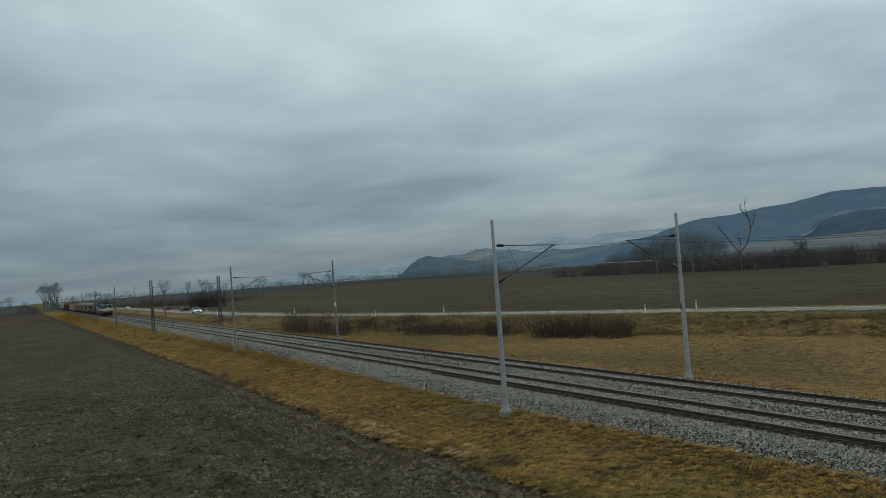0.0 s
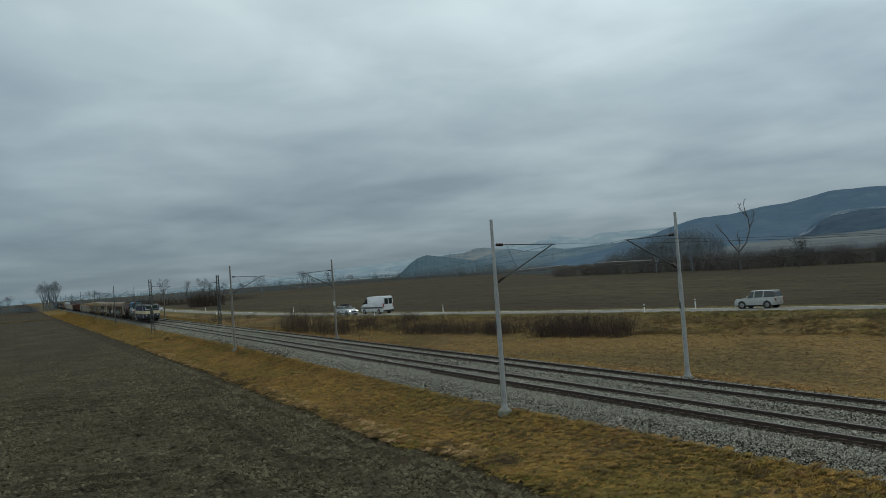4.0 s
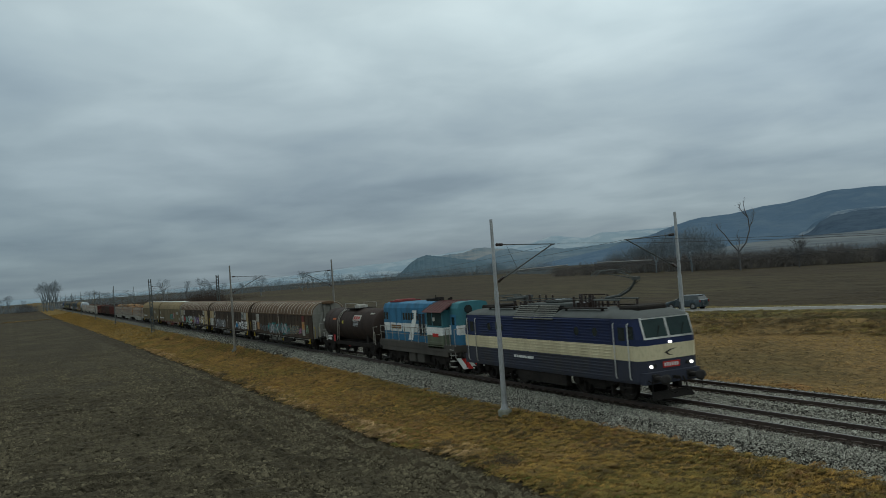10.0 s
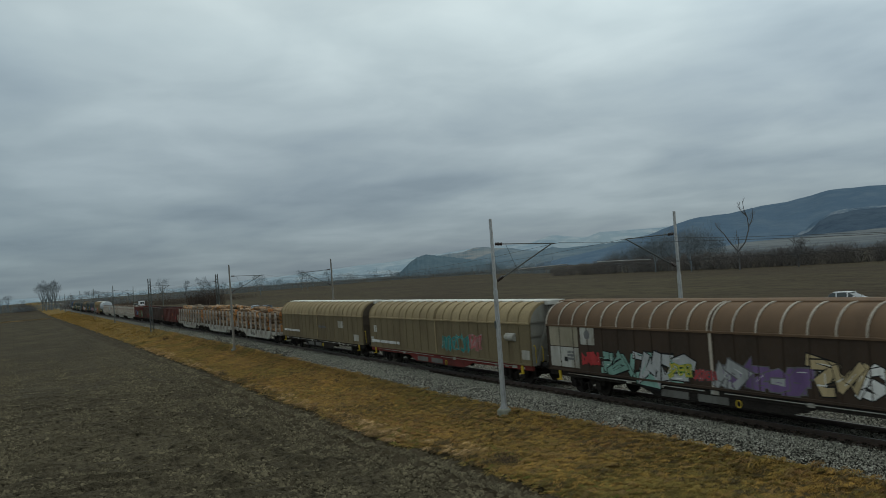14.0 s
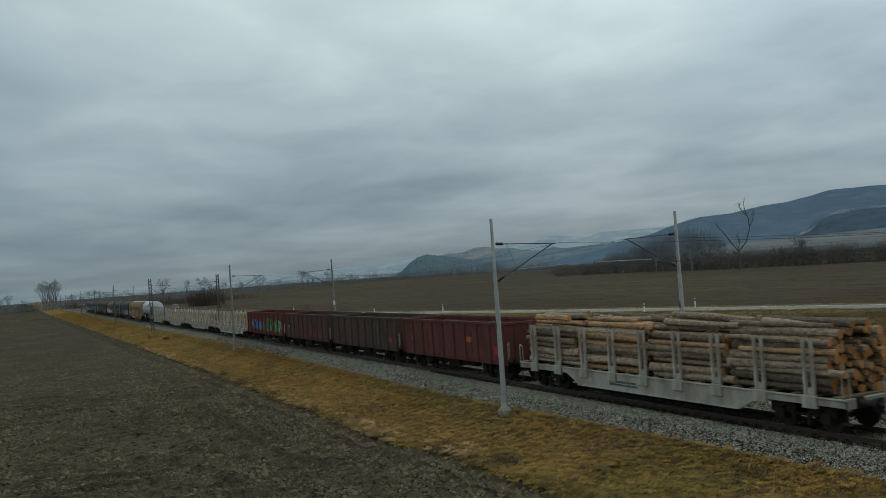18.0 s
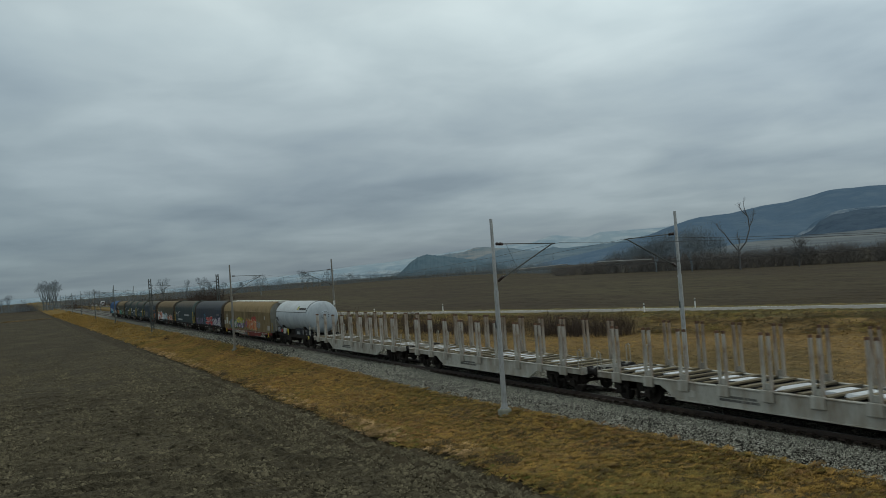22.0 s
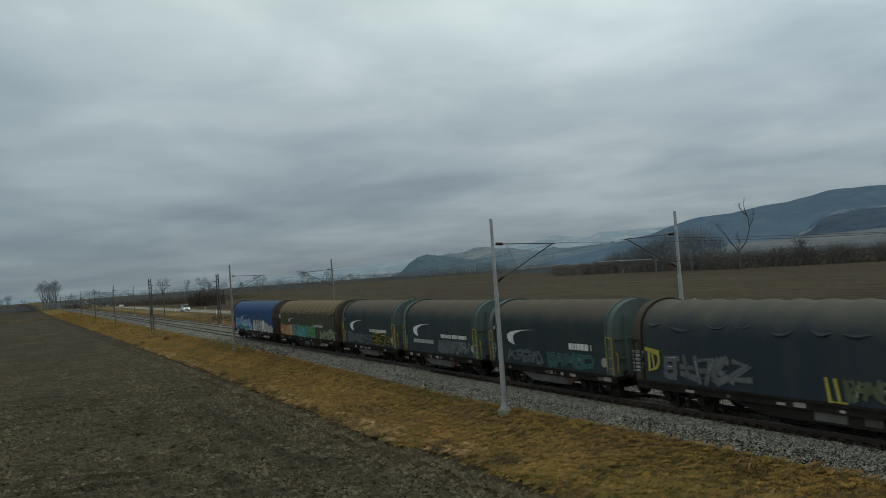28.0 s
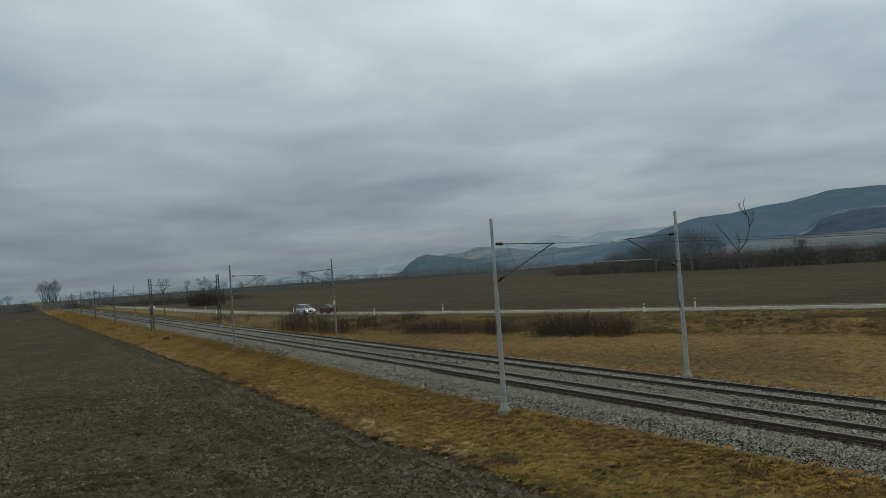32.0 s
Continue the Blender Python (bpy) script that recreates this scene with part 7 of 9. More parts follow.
def diesel_loco(L):
    ob = vehicle_base("diesel_locomotive", "blue and white diesel shunting locomotive with side railings", "locomotive", "locomotives of the train")
    F = L / 2 - 0.65
    part("frame", Geo().box(-F, F, -1.42, 1.42, 1.22, 1.62).box(-F, F, -1.1, 1.1, 0.98, 1.22), DIESEL_FRAME, ob, bevel=0.02)
    for s in (-1, 1):
        part("frame_skirt", Geo().slab([(-F + 0.4, 1.22), (F - 0.9, 1.22), (F - 0.9, 0.96), (-F + 0.4, 0.96)], s * 1.38 - 0.03, s * 1.38 + 0.03), DIESEL_FRAME, ob)

    def bands(x0, x1, w, name, top, low=DIESEL_BLUE):
        for z0, z1, m_ in ((1.62, 2.19, low), (2.192, 2.73, DIESEL_WHITE), (2.732, 3.70, top)):
            part(name, Geo().box(x0, x1, -w, w, z0, z1), m_, ob)
        part(name + "_roof", Geo().prism([(-w, 3.70), (w, 3.70), (w - 0.12, 3.98), (w - 0.5, 4.06), (-w + 0.5, 4.06), (-w + 0.12, 3.98)], x0, x1), top, ob, smooth=True)

    bands(-5.35, 2.1, 1.12, "engine_hood", DIESEL_BLUE)
    bands(4.35, 5.55, 0.98, "front_hood", DIESEL_TEAL)
    # cab
    for z0, z1, m_ in ((1.40, 2.19, DIESEL_GREEN), (2.192, 2.62, DIESEL_WHITE), (2.622, 3.62, DIESEL_TEAL)):
        part("cab_wall", Geo().box(2.12, 4.33, -1.42, 1.42, z0, z1), m_, ob)
    for i in range(5):
        part("cab_corrugation", Geo().box(2.14, 4.31, -1.445, -1.42, 1.5 + 0.22 * i, 1.55 + 0.22 * i), DIESEL_GREEN if i < 3 else DIESEL_WHITE, ob)
    part("cab_roof", Geo().prism([(-1.62, 3.50), (-1.58, 3.56), (-0.9, 3.98), (-0.4, 4.08), (0.4, 4.08), (0.9, 3.98), (1.58, 3.56), (1.62, 3.50), (0.9, 3.88), (0.4, 3.98), (-0.4, 3.98), (-0.9, 3.88)], 1.95, 4.6), DIESEL_ROOF, ob)
    for i in range(7):
        x = 2.05 + 0.4 * i
        part("roof_seam", Geo().path([(x, -1.57, 3.59), (x, -0.9, 4.0), (x, -0.4, 4.1), (x, 0.4, 4.1), (x, 0.9, 4.0), (x, 1.57, 3.59)], 0.02, 4), DIESEL_ROOF, ob)
    for s in (-1, 1):
        w = s * 1.43
        part("cab_window", Geo().box(2.3, 4.2, w - 0.015, w + 0.015, 2.72, 3.48), GLASS_GREEN, ob)
        part("window_post", Geo().box(2.96, 3.04, w - 0.022, w + 0.022, 2.70, 3.5), DIESEL_TEAL, ob)
        h = s * 1.125
        for x in [-1.95 + 0.42 * i for i in range(6)] + [-5.2, -4.75]:
            part("hood_window", Geo().box(x - 0.14, x + 0.14, h - 0.012, h + 0.012, 2.95, 3.40), GLASS, ob)
        for x in (0.55, 1.05):
            part("louvre", Geo().box(x - 0.18, x + 0.18, h - 0.014, h + 0.014, 2.0, 3.35), DARK_HOLE, ob)
        for x in (-4.3, -3.2, -2.3, 0.25, 1.35):
            part("door_seam", Geo().box(x - 0.014, x + 0.014, h - 0.02, h + 0.02, 1.7, 3.6), DIESEL_BLUE, ob)
        part("rust_patch", Geo().box(-4.1, -2.5, h - 0.016, h + 0.016, 2.36, 2.60), RUST, ob, "rust stains on the stripe")
        part("stripe_sash", Geo().add([(x, h + s * 0.02 + d, z) for d in (-0.012, 0.012) for x, z in ((-1.35, 1.7), (-0.70, 1.7), (0.02, 3.0), (-0.58, 3.0))], [(0, 1, 2, 3), (4, 5, 6, 7), (0, 1, 5, 4), (1, 2, 6, 5), (2, 3, 7, 6), (3, 0, 4, 7)]), DIESEL_WHITE, ob, "slanted white sash")
        part("sash_tip", Geo().slab([(-0.36, 2.95), (0.0, 2.95), (0.12, 3.56), (-0.52, 3.56), (-0.5, 3.42), (-0.28, 3.40)], min(h, h + s * 0.03), max(h, h + s * 0.03)), DIESEL_WHITE, ob)
        part("front_door", Geo().box(4.55, 5.2, s * 0.985 - 0.014, s * 0.985 + 0.014, 1.72, 3.35), DIESEL_BLUE, ob)
        part("front_door_window", Geo().box(4.72, 5.05, s * 1.0 - 0.012, s * 1.0 + 0.012, 2.75, 3.2), GLASS, ob)
        part("red_plate", Geo().box(2.95, 3.7, w - 0.03, w + 0.03, 2.06, 2.26), SIGNAL_RED, ob, "red number plate")
        board(ob, 3.05, 3.35, 2.98, 3.2, BOARD_W, s * 1.45 + 0.006) if s < 0 else None
        # railings
        y = s * 1.36
        g = Geo()
        for i in range(8):
            x = -F + 0.15 + i * 1.02
            g.path([(x, y, 1.62), (x, y, 2.52)], 0.02, 5)
        g.path([(-F + 0.15, y, 2.52), (2.0, y, 2.52)], 0.022, 5).path([(-F + 0.15, y, 2.1), (2.0, y, 2.1)], 0.016, 5)
        part("side_railing", g, STEEL_GREY, ob)
        g = Geo()
        g.path([(4.5, y, 1.62), (4.5, y, 2.55), (5.0, y, 2.55), (5.05, y, 0.9)], 0.022, 5).path([(F - 0.02, y, 0.9), (F - 0.02, y, 2.55), (F - 0.02, y * 0.4, 2.6), (F - 0.02, y * 0.4, 1.62)], 0.022, 5)
        part("stair_rail", g, STEEL_GREY, ob)
        for i in range(4):
            part("step", Geo().box(F - 0.55, F - 0.1, y - 0.12, y + 0.12, 0.42 + 0.32 * i, 0.46 + 0.32 * i), STEEL_GREY, ob)
        part("fuel_box", Geo().box(-1.1, -0.1, s * 1.1 - 0.22, s * 1.1 + 0.22, 0.38, 0.96).box(0.15, 1.2, s * 1.1 - 0.22, s * 1.1 + 0.22, 0.38, 0.96), DIESEL_FRAME, ob, bevel=0.05)
    part("roof_fan", Geo().rod((-4.2, 0, 4.04), (-4.2, 0, 4.2), 0.75, 0.7, 18).box(-4.9, -3.4, -0.8, 0.8, 4.04, 4.14), DIESEL_RED, ob)
    part("exhaust", Geo().box(-0.2, 0.5, -0.25, 0.25, 4.05, 4.22).box(1.0, 1.4, -0.2, 0.2, 4.05, 4.3), UNDER, ob)
    for y in (-0.3, 0.3):
        part("horn", Geo().rod((1.75, y, 4.15), (2.2, y, 4.2), 0.03, 0.09, 8), UNDER, ob)
    part("aerial", Geo().rod((1.7, -0.5, 4.0), (1.7, -0.5, 4.45), 0.03, None, 5), UNDER, ob)
    part("front_lamp", Geo().rod((5.54, -0.35, 3.62), (5.62, -0.35, 3.62), 0.24, None, 16), GLASS, ob)
    part("front_window", Geo().box(5.54, 5.565, -0.5, 0.5, 2.9, 3.3), GLASS, ob)
    g = Geo()
    for k in range(9):
        y0 = -1.35 + 0.29 * k
        g.add([(F + 0.02 + 0.02 * 0, y0, 0.92), (F + 0.02, y0 + 0.29, 0.92), (F + 0.28, y0 + 0.59, 0.30), (F + 0.28, y0 + 0.30, 0.30)], [(0, 1, 2, 3)], k % 2)
        g.add([(F - 0.02, y0, 0.92), (F - 0.02, y0 + 0.29, 0.92), (F + 0.24, y0 + 0.59, 0.30), (F + 0.24, y0 + 0.30, 0.30)], [(3, 2, 1, 0)], k % 2)
    part("striped_plough", g, [DIESEL_WHITE, SIGNAL_RED], ob, "red and white striped plough")
    for h in (-1, 1):
        bogie(ob, h * 3.35, 2.4, 0.5, True)
    ends(ob, L, 1.05)
    return ob


# ---- the train, front to back: bounds along the track at ten seconds ----
SPEED = 25.6
moving = []


def place(ob, front, rear):
    ob.location = ((front + rear) / 2, 0, 0)
    moving.append((ob, (front + rear) / 2))
    return ob


place(electric_loco(16.5), -26.7, -43.2)
place(diesel_loco(12.6), -43.2, -55.8)
place(oil_tank(13.6), -55.8, -69.4)

w = place(sliding_wagon(22.6, HAB_WALL, HAB_ROOF, RIB_PALE, GREY_END, HAB_ROOF, "brown sliding-wall wagon with pale roof ribs and graffiti"), -69.4, -92.0)
graffiti(w, -3.6, 3.4, 1.16, 2.12, "grey", "dark", 11, cloud="teal", letters=6, second="silver", fat=0.22)
graffiti(w, 3.6, 6.4, 1.18, 2.1, "dark", "cream", 12, letters=4, fat=0.2)
graffiti(w, 6.6, 7.4, 1.35, 1.9, "grey", "pink", 14, letters=3, fat=0.16)
graffiti(w, 8.7, 9.4, 1.4, 2.2, "olive", "mint", 13, letters=2, fat=0.18)
board(w, 7.6, 8.4, 1.22, 2.12, BOARD_W, name="panel")
board(w, 7.6, 8.4, 2.16, 2.9, FADED_RED, name="panel")
board(w, 7.6, 8.4, 1.74, 2.4, BOARD_T, -1.466, "panel")
part("round_emblem", Geo().rod((8.0, -1.478, 2.06), (8.0, -1.49, 2.06), 0.2, None, 18), BOARD_O, w)
board(w, -10.3, -8.9, 1.2, 2.2, BOARD_W, name="panel")
board(w, -8.6, -7.4, 2.1, 2.9, BOARD_W, name="panel")
board(w, -8.3, -7.35, 1.35, 2.05, BOARD_T, name="panel")
text_bars(w, -10.2, -9.0, 1.3, 2.1, 4, PALETTE["grey"], -1.47, 2)
graffiti(w, -7.0, -3.9, 1.25, 1.9, "grey", "dark", 15, letters=5, fat=0.15)

w = place(sliding_wagon(22.6, HAB_WALL, HAB_ROOF, RIB_PALE, BROWN_END, HAB_ROOF, "brown sliding-wall wagon with yellowed end panels and graffiti"), -92.0, -114.6)
graffiti(w, -7.1, -1.2, 1.05, 2.05, "silver", "grey", 21, letters=5, second="grey", fat=0.3)
graffiti(w, 4.1, 9.9, 1.14, 2.02, "white", "black", 22, letters=5, second="silver", fat=0.3)
graffiti(w, 4.4, 5.3, 1.25, 1.75, "cyan", "blue", 23, letters=2, y=-1.474)
board(w, 9.5, 10.4, 1.2, 2.98, BOARD_Y, name="panel")
board(w, 8.35, 9.35, 2.2, 2.98, BOARD_W, name="panel")
board(w, 7.2, 8.2, 2.2, 2.98, BOARD_W, name="panel")
part("round_emblem", Geo().rod((7.7, -1.466, 2.6), (7.7, -1.476, 2.6), 0.26, None, 18), PALETTE["dark"], w)
board(w, -10.4, -8.1, 2.1, 2.98, BOARD_Y, name="panel")
board(w, -10.4, -8.1, 1.2, 2.06, BOARD_W, name="panel")
board(w, -7.95, -6.95, 2.2, 2.98, BOARD_W, name="panel")
part("round_emblem", Geo().rod((-7.45, -1.466, 2.66), (-7.45, -1.476, 2.66), 0.22, None, 18), PALETTE["black"], w)

w = place(sliding_wagon(22.6, HAB_WALL2, HAB_ROOF, RIB_PALE, BROWN_END, HAB_ROOF, "dark brown sliding-wall wagon covered in pale graffiti"), -114.6, -137.2)
graffiti(w, -6.5, -1.1, 1.12, 2.12, "silver", "black", 31, letters=5, second="mint", fat=0.34)
graffiti(w, -2.2, -1.0, 1.3, 1.9, "yellow", "green", 36, letters=2, y=-1.474, fat=0.15)
graffiti(w, -7.8, -6.6, 1.4, 1.9, "red", "red", 34, letters=2, y=-1.47)
graffiti(w, -0.9, 0.2, 1.25, 1.7, "red", "dark", 35, letters=3, fat=0.16)
graffiti(w, 0.2, 4.1, 1.15, 1.95, "silver", "grey", 32, letters=4, second="lilac", fat=0.4)
graffiti(w, 4.3, 9.6, 1.2, 2.35, "cream", "black", 33, letters=5, second="white", fat=0.26)
board(w, -10.3, -8.1, 2.12, 2.98, BOARD_C, name="panel")
board(w, -10.3, -8.1, 1.2, 2.08, BOARD_W, name="panel")
board(w, -7.9, -6.9, 2.25, 2.98, BOARD_W, name="panel")
part("round_emblem", Geo().rod((-7.4, -1.466, 2.68), (-7.4, -1.476, 2.68), 0.2, None, 18), PALETTE["grey"], w)
text_bars(w, -8.95, -8.3, 1.5, 1.95, 3, PALETTE["grey"], -1.47, 33)
board(w, -9.2, -8.95, 1.45, 1.65, BOARD_D, -1.466)
board(w, 7.2, 8.2, 2.4, 2.98, BOARD_W, name="panel")
board(w, 8.4, 10.3, 1.2, 2.98, BOARD_Y, name="panel")

w = place(sliding_wagon(22.6, BEIGE_WALL, BEIGE_ROOF, BEIGE_ROOF, GREY_END, ALU, "olive beige sliding-wall wagon with a pale roof edge", RED_SOLE), -137.2, -159.8)
graffiti(w, 0.9, 4.3, 1.3, 2.3, "teal", "mint", 41, letters=5, fat=0.13)
graffiti(w, 4.2, 5.7, 1.4, 2.45, "red", "silver", 42, letters=3, fat=0.14)
text_bars(w, -10.2, -5.4, 1.35, 1.55, 1, PALETTE["white"], -1.47, 9)
board(w, -9.8, -9.3, 2.05, 2.5, BOARD_W)
board(w, -10.4, -9.9, 1.3, 1.7, BOARD_W)
board(w, 9.7, 10.4, 1.3, 1.75, BOARD_W)
part("oval_mark", Geo().rod((9.2, -1.462, 2.35), (8.4, -1.47, 2.35), 0.2, None, 16), BOARD_W, w)

w = place(sliding_wagon(22.5, BEIGE_WALL, BEIGE_ROOF, BEIGE_ROOF, BROWN_END, ALU, "olive beige sliding-wall wagon with small white markings"), -159.8, -182.3)
text_bars(w, -9.8, -5.0, 1.5, 1.7, 1, PALETTE["white"], -1.47, 10)
text_bars(w, 0.4, 2.2, 2.0, 2.2, 1, PALETTE["grey"], -1.47, 11)
board(w, 5.2, 6.4, 2.1, 2.6, BOARD_W)
board(w, 8.6, 9.6, 1.25, 1.7, BOARD_W)

for i, (f, r_) in enumerate(((-182.3, -202.27), (-202.27, -222.25), (-222.25, -242.25))):
    place(stake_wagon(f - r_, "pale grey stake wagon loaded with logs"), f, r_)
    n = 4
    B_ = f - r_ - 2.0
    for k in range(n):
        piece = B_ / n
        s_ = log_stack(piece * 0.95, 700 + 10 * i + k, (0.205, 0.185, 0.14)[i], "stack of grey-barked thin logs" if i == 2 else "stack of brown-barked logs with sawn yellow ends", i == 2)
        c = (f + r_) / 2 + B_ / 2 - piece * (k + 0.5)
        s_.location = (c, 0, 0)
        moving.append((s_, c))

for i, (f, r_, m_, lab, load) in enumerate(((-242.25, -256.25, GON_RED, "dark red open gondola wagon loaded with coal", True), (-256.25, -270.3, GON_GREY, "sooty brown open gondola wagon loaded with coal", True),
                                            (-270.3, -283.6, GON_DARK, "dark brown open gondola wagon loaded with coal", True), (-283.6, -298.4, GON_BRIGHT, "rust red open gondola wagon with graffiti", False))):
    w = place(gondola(f - r_, m_, lab, load, None, i), f, r_)
    board(w, -5.2, -4.9, 1.75, 1.98, BOARD_W, -1.445)
    text_bars(w, -5.6, -4.7, 2.1, 2.6, 3, m_, -1.445, i)
    if i == 0:
        board(w, 5.2, 5.9, 1.35, 1.75, PALETTE["red"], -1.445)
        board(w, 2.2, 2.8, 1.9, 2.2, PALETTE["orange"], -1.445)
    if i == 1:
        board(w, 5.0, 5.5, 1.4, 1.7, PALETTE["red"], -1.445)
    if i == 2:
        for x0_, x1_, z1_ in ((-1.3, -0.1, 1.78), (0.05, 1.2, 1.7), (1.32, 2.5, 1.80), (2.6, 3.6, 1.72)):
            board(w, x0_, x1_, 1.12, z1_, FADED_RED, -1.445, "faded_patch", "faded red painted patch")
        board(w, -4.4, -3.7, 2.35, 2.62, FADED_RED, -1.445, "faded_patch", "faded red painted patch")
    if i == 3:
        graffiti(w, 0.9, 6.0, 1.1, 2.42, "green", "black", 51, -1.445, letters=4, cloud="olive", fat=0.36, second="mint")
        graffiti(w, -4.9, -0.4, 1.25, 2.25, "cyan", "blue", 52, -1.445, letters=4, second="silver", fat=0.22)
        graffiti(w, 6.1, 6.6, 1.4, 2.3, "silver", "grey", 53, -1.445, 2, fat=0.15)

for i, (f, r_) in enumerate(((-298.4, -318.35), (-318.35, -338.3), (-338.3, -358.2), (-358.2, -378.0))):
    place(stake_wagon(f - r_, "empty pale grey stake wagon with snow on its deck", True), f, r_)

place(gas_tank(12.3), -378.0, -390.3)

w = place(sliding_wagon(22.6, OCHRE_WALL, OCHRE_ROOF, OCHRE_ROOF, GREY_END, ALU, "ochre beige sliding-wall wagon with colourful graffiti", RED_SOLE), -390.3, -412.9)
graffiti(w, -7.3, -5.3, 1.25, 2.05, "lilac", "green", 71, letters=3, second="blue", cloud="blue", fat=0.4)
graffiti(w, -5.6, -3.6, 1.2, 2.0, "green", "black", 72, letters=3, second="white", fat=0.34, y=-1.462)
graffiti(w, -4.2, -0.5, 1.2, 2.2, "silver", "black", 73, letters=5, second="lilac", cloud="dark", fat=0.24, y=-1.468)
graffiti(w, -4.0, -0.6, 1.7, 2.3, "yellow", "green", 74, letters=4, second="yellow", fat=0.26, y=-1.475)
graffiti(w, 0.1, 0.9, 1.35, 2.0, "red", "lilac", 75, letters=2, second="cyan", fat=0.3)
graffiti(w, 0.6, 4.9, 1.22, 2.15, "orange", "cream", 76, letters=4, fat=0.42, cloud="orange")
graffiti(w, 3.0, 4.8, 2.05, 2.5, "red", "red", 77, letters=3, fat=0.3)
graffiti(w, 4.9, 6.6, 1.35, 2.05, "grey", "silver", 78, letters=3, fat=0.2)
graffiti(w, -6.0, -0.5, 0.58, 0.92, "silver", "cream", 79, letters=8, y=-1.425, fat=0.22)
board(w, -10.6, -9.7, 1.45, 1.9, BOARD_W)
board(w, -9.4, -8.6, 1.55, 2.3, BOARD_W)
board(w, -8.3, -7.5, 1.45, 1.85, BOARD_W)
part("oval_mark", Geo().rod((-9.0, -1.462, 2.5), (-9.0, -1.47, 2.5), 0.18, None, 16), BOARD_W, w)
part("gear_paint", Geo().box(0.6, 6.6, -1.425, -1.412, 0.56, 0.86), RED_SOLE, w, "red painted solebar patch")
part("oval_mark", Geo().rod((8.5, -1.462, 2.45), (8.5, -1.47, 2.45), 0.2, None, 16), BOARD_W, w)
board(w, 9.4, 10.3, 1.25, 1.7, BOARD_W)

w = place(tarp_wagon(19.7, TARP_NAVY, "dark navy tarpaulin wagon with red and silver graffiti", True, 0.05, 1, BROWN_END, UNDER, flaps=12), -412.9, -432.6)
graffiti(w, -8.0, -3.4, 1.05, 1.95, "dark", "grey", 81, -1.445, 6, fat=0.2, second="lilac")
graffiti(w, -2.6, -1.2, 1.2, 2.65, "dark", "cyan", 82, -1.445, 2, fat=0.1)
graffiti(w, -1.2, 3.1, 1.1, 2.1, "red", "silver", 83, -1.445, letters=3, fat=0.36, second="red")
graffiti(w, 3.4, 8.0, 0.98, 2.0, "silver", "lilac", 84, -1.445, letters=4, fat=0.24, second="silver")
text_bars(w, 5.8, 7.2, 2.35, 2.6, 1, PALETTE["grey"], -1.44, 71)
part("round_emblem", Geo().rod((8.6, -1.445, 1.6), (8.6, -1.457, 1.6), 0.2, None, 16), BOARD_W, w)
text_bars(w, 8.25, 8.9, 1.9, 2.5, 4, PALETTE["grey"], -1.44, 72)

w = place(tarp_wagon(17.4, TARP_GREEN, "black green tarpaulin wagon with a white crescent emblem", True, 0.03, 2, TARP_END, YELLOW), -432.6, -450.0)
crescent(w, -5.6, -3.0, 1.75, 2.6, PALETTE["silver"], -1.445)
text_bars(w, -5.6, -1.4, 1.3, 1.55, 1, PALETTE["silver"], -1.445, 2)
text_bars(w, 0.6, 4.6, 2.0, 2.25, 1, PALETTE["silver"], -1.445, 3)
board(w, -7.2, -6.6, 2.1, 2.5, BOARD_W, -1.44)

w = place(tarp_wagon(20.1, TARP_OLIVE, "dusty olive tarpaulin wagon with orange and white graffiti", True, 0.07, 3, BROWN_END, UNDER, flaps=9), -450.0, -470.1)
graffiti(w, -8.3, -3.2, 1.1, 2.25, "white", "silver", 85, -1.445, letters=4, second="orange", cloud="orange", fat=0.4)
graffiti(w, -3.0, 2.0, 1.1, 2.1, "white", "cyan", 86, -1.445, 5, cloud="teal", fat=0.3)
graffiti(w, 2.2, 8.0, 1.05, 1.9, "silver", "white", 87, -1.445, 5, second="orange")
board(w, -9.25, -8.45, 2.3, 2.75, BOARD_T, -1.44)
board(w, -9.25, -8.5, 1.5, 2.2, BOARD_D, -1.44)
text_bars(w, -9.2, -8.55, 1.55, 2.15, 4, PALETTE["grey"], -1.455, 44)

w = place(tarp_wagon(19.2, TARP_NAVY_OLD, "black navy tarpaulin wagon with faded graffiti", True, 0.05, 4, BROWN_END, UNDER, flaps=11), -470.1, -489.3)
graffiti(w, -7.3, -2.9, 1.15, 2.15, "grey", "dark", 88, -1.445, letters=4, fat=0.2)
graffiti(w, -8.2, -7.4, 1.3, 2.5, "yellow", "olive", 79, -1.445, 1, fat=0.14)
graffiti(w, 0.1, 1.0, 1.0, 1.9, "yellow", "olive", 89, -1.445, 1, fat=0.14)
graffiti(w, 0.8, 3.9, 1.15, 1.9, "olive", "grey", 91, -1.445, 6, fat=0.14)
graffiti(w, 3.9, 6.9, 1.05, 1.95, "orange", "black", 90, -1.445, letters=3, fat=0.36, second="olive")
board(w, 5.5, 6.8, 2.3, 2.55, RUST, -1.44)
text_bars(w, 7.8, 8.6, 1.3, 2.1, 5, PALETTE["silver"], -1.445, 4)
text_bars(w, -9.0, -8.3, 1.3, 2.2, 6, PALETTE["silver"], -1.445, 14)

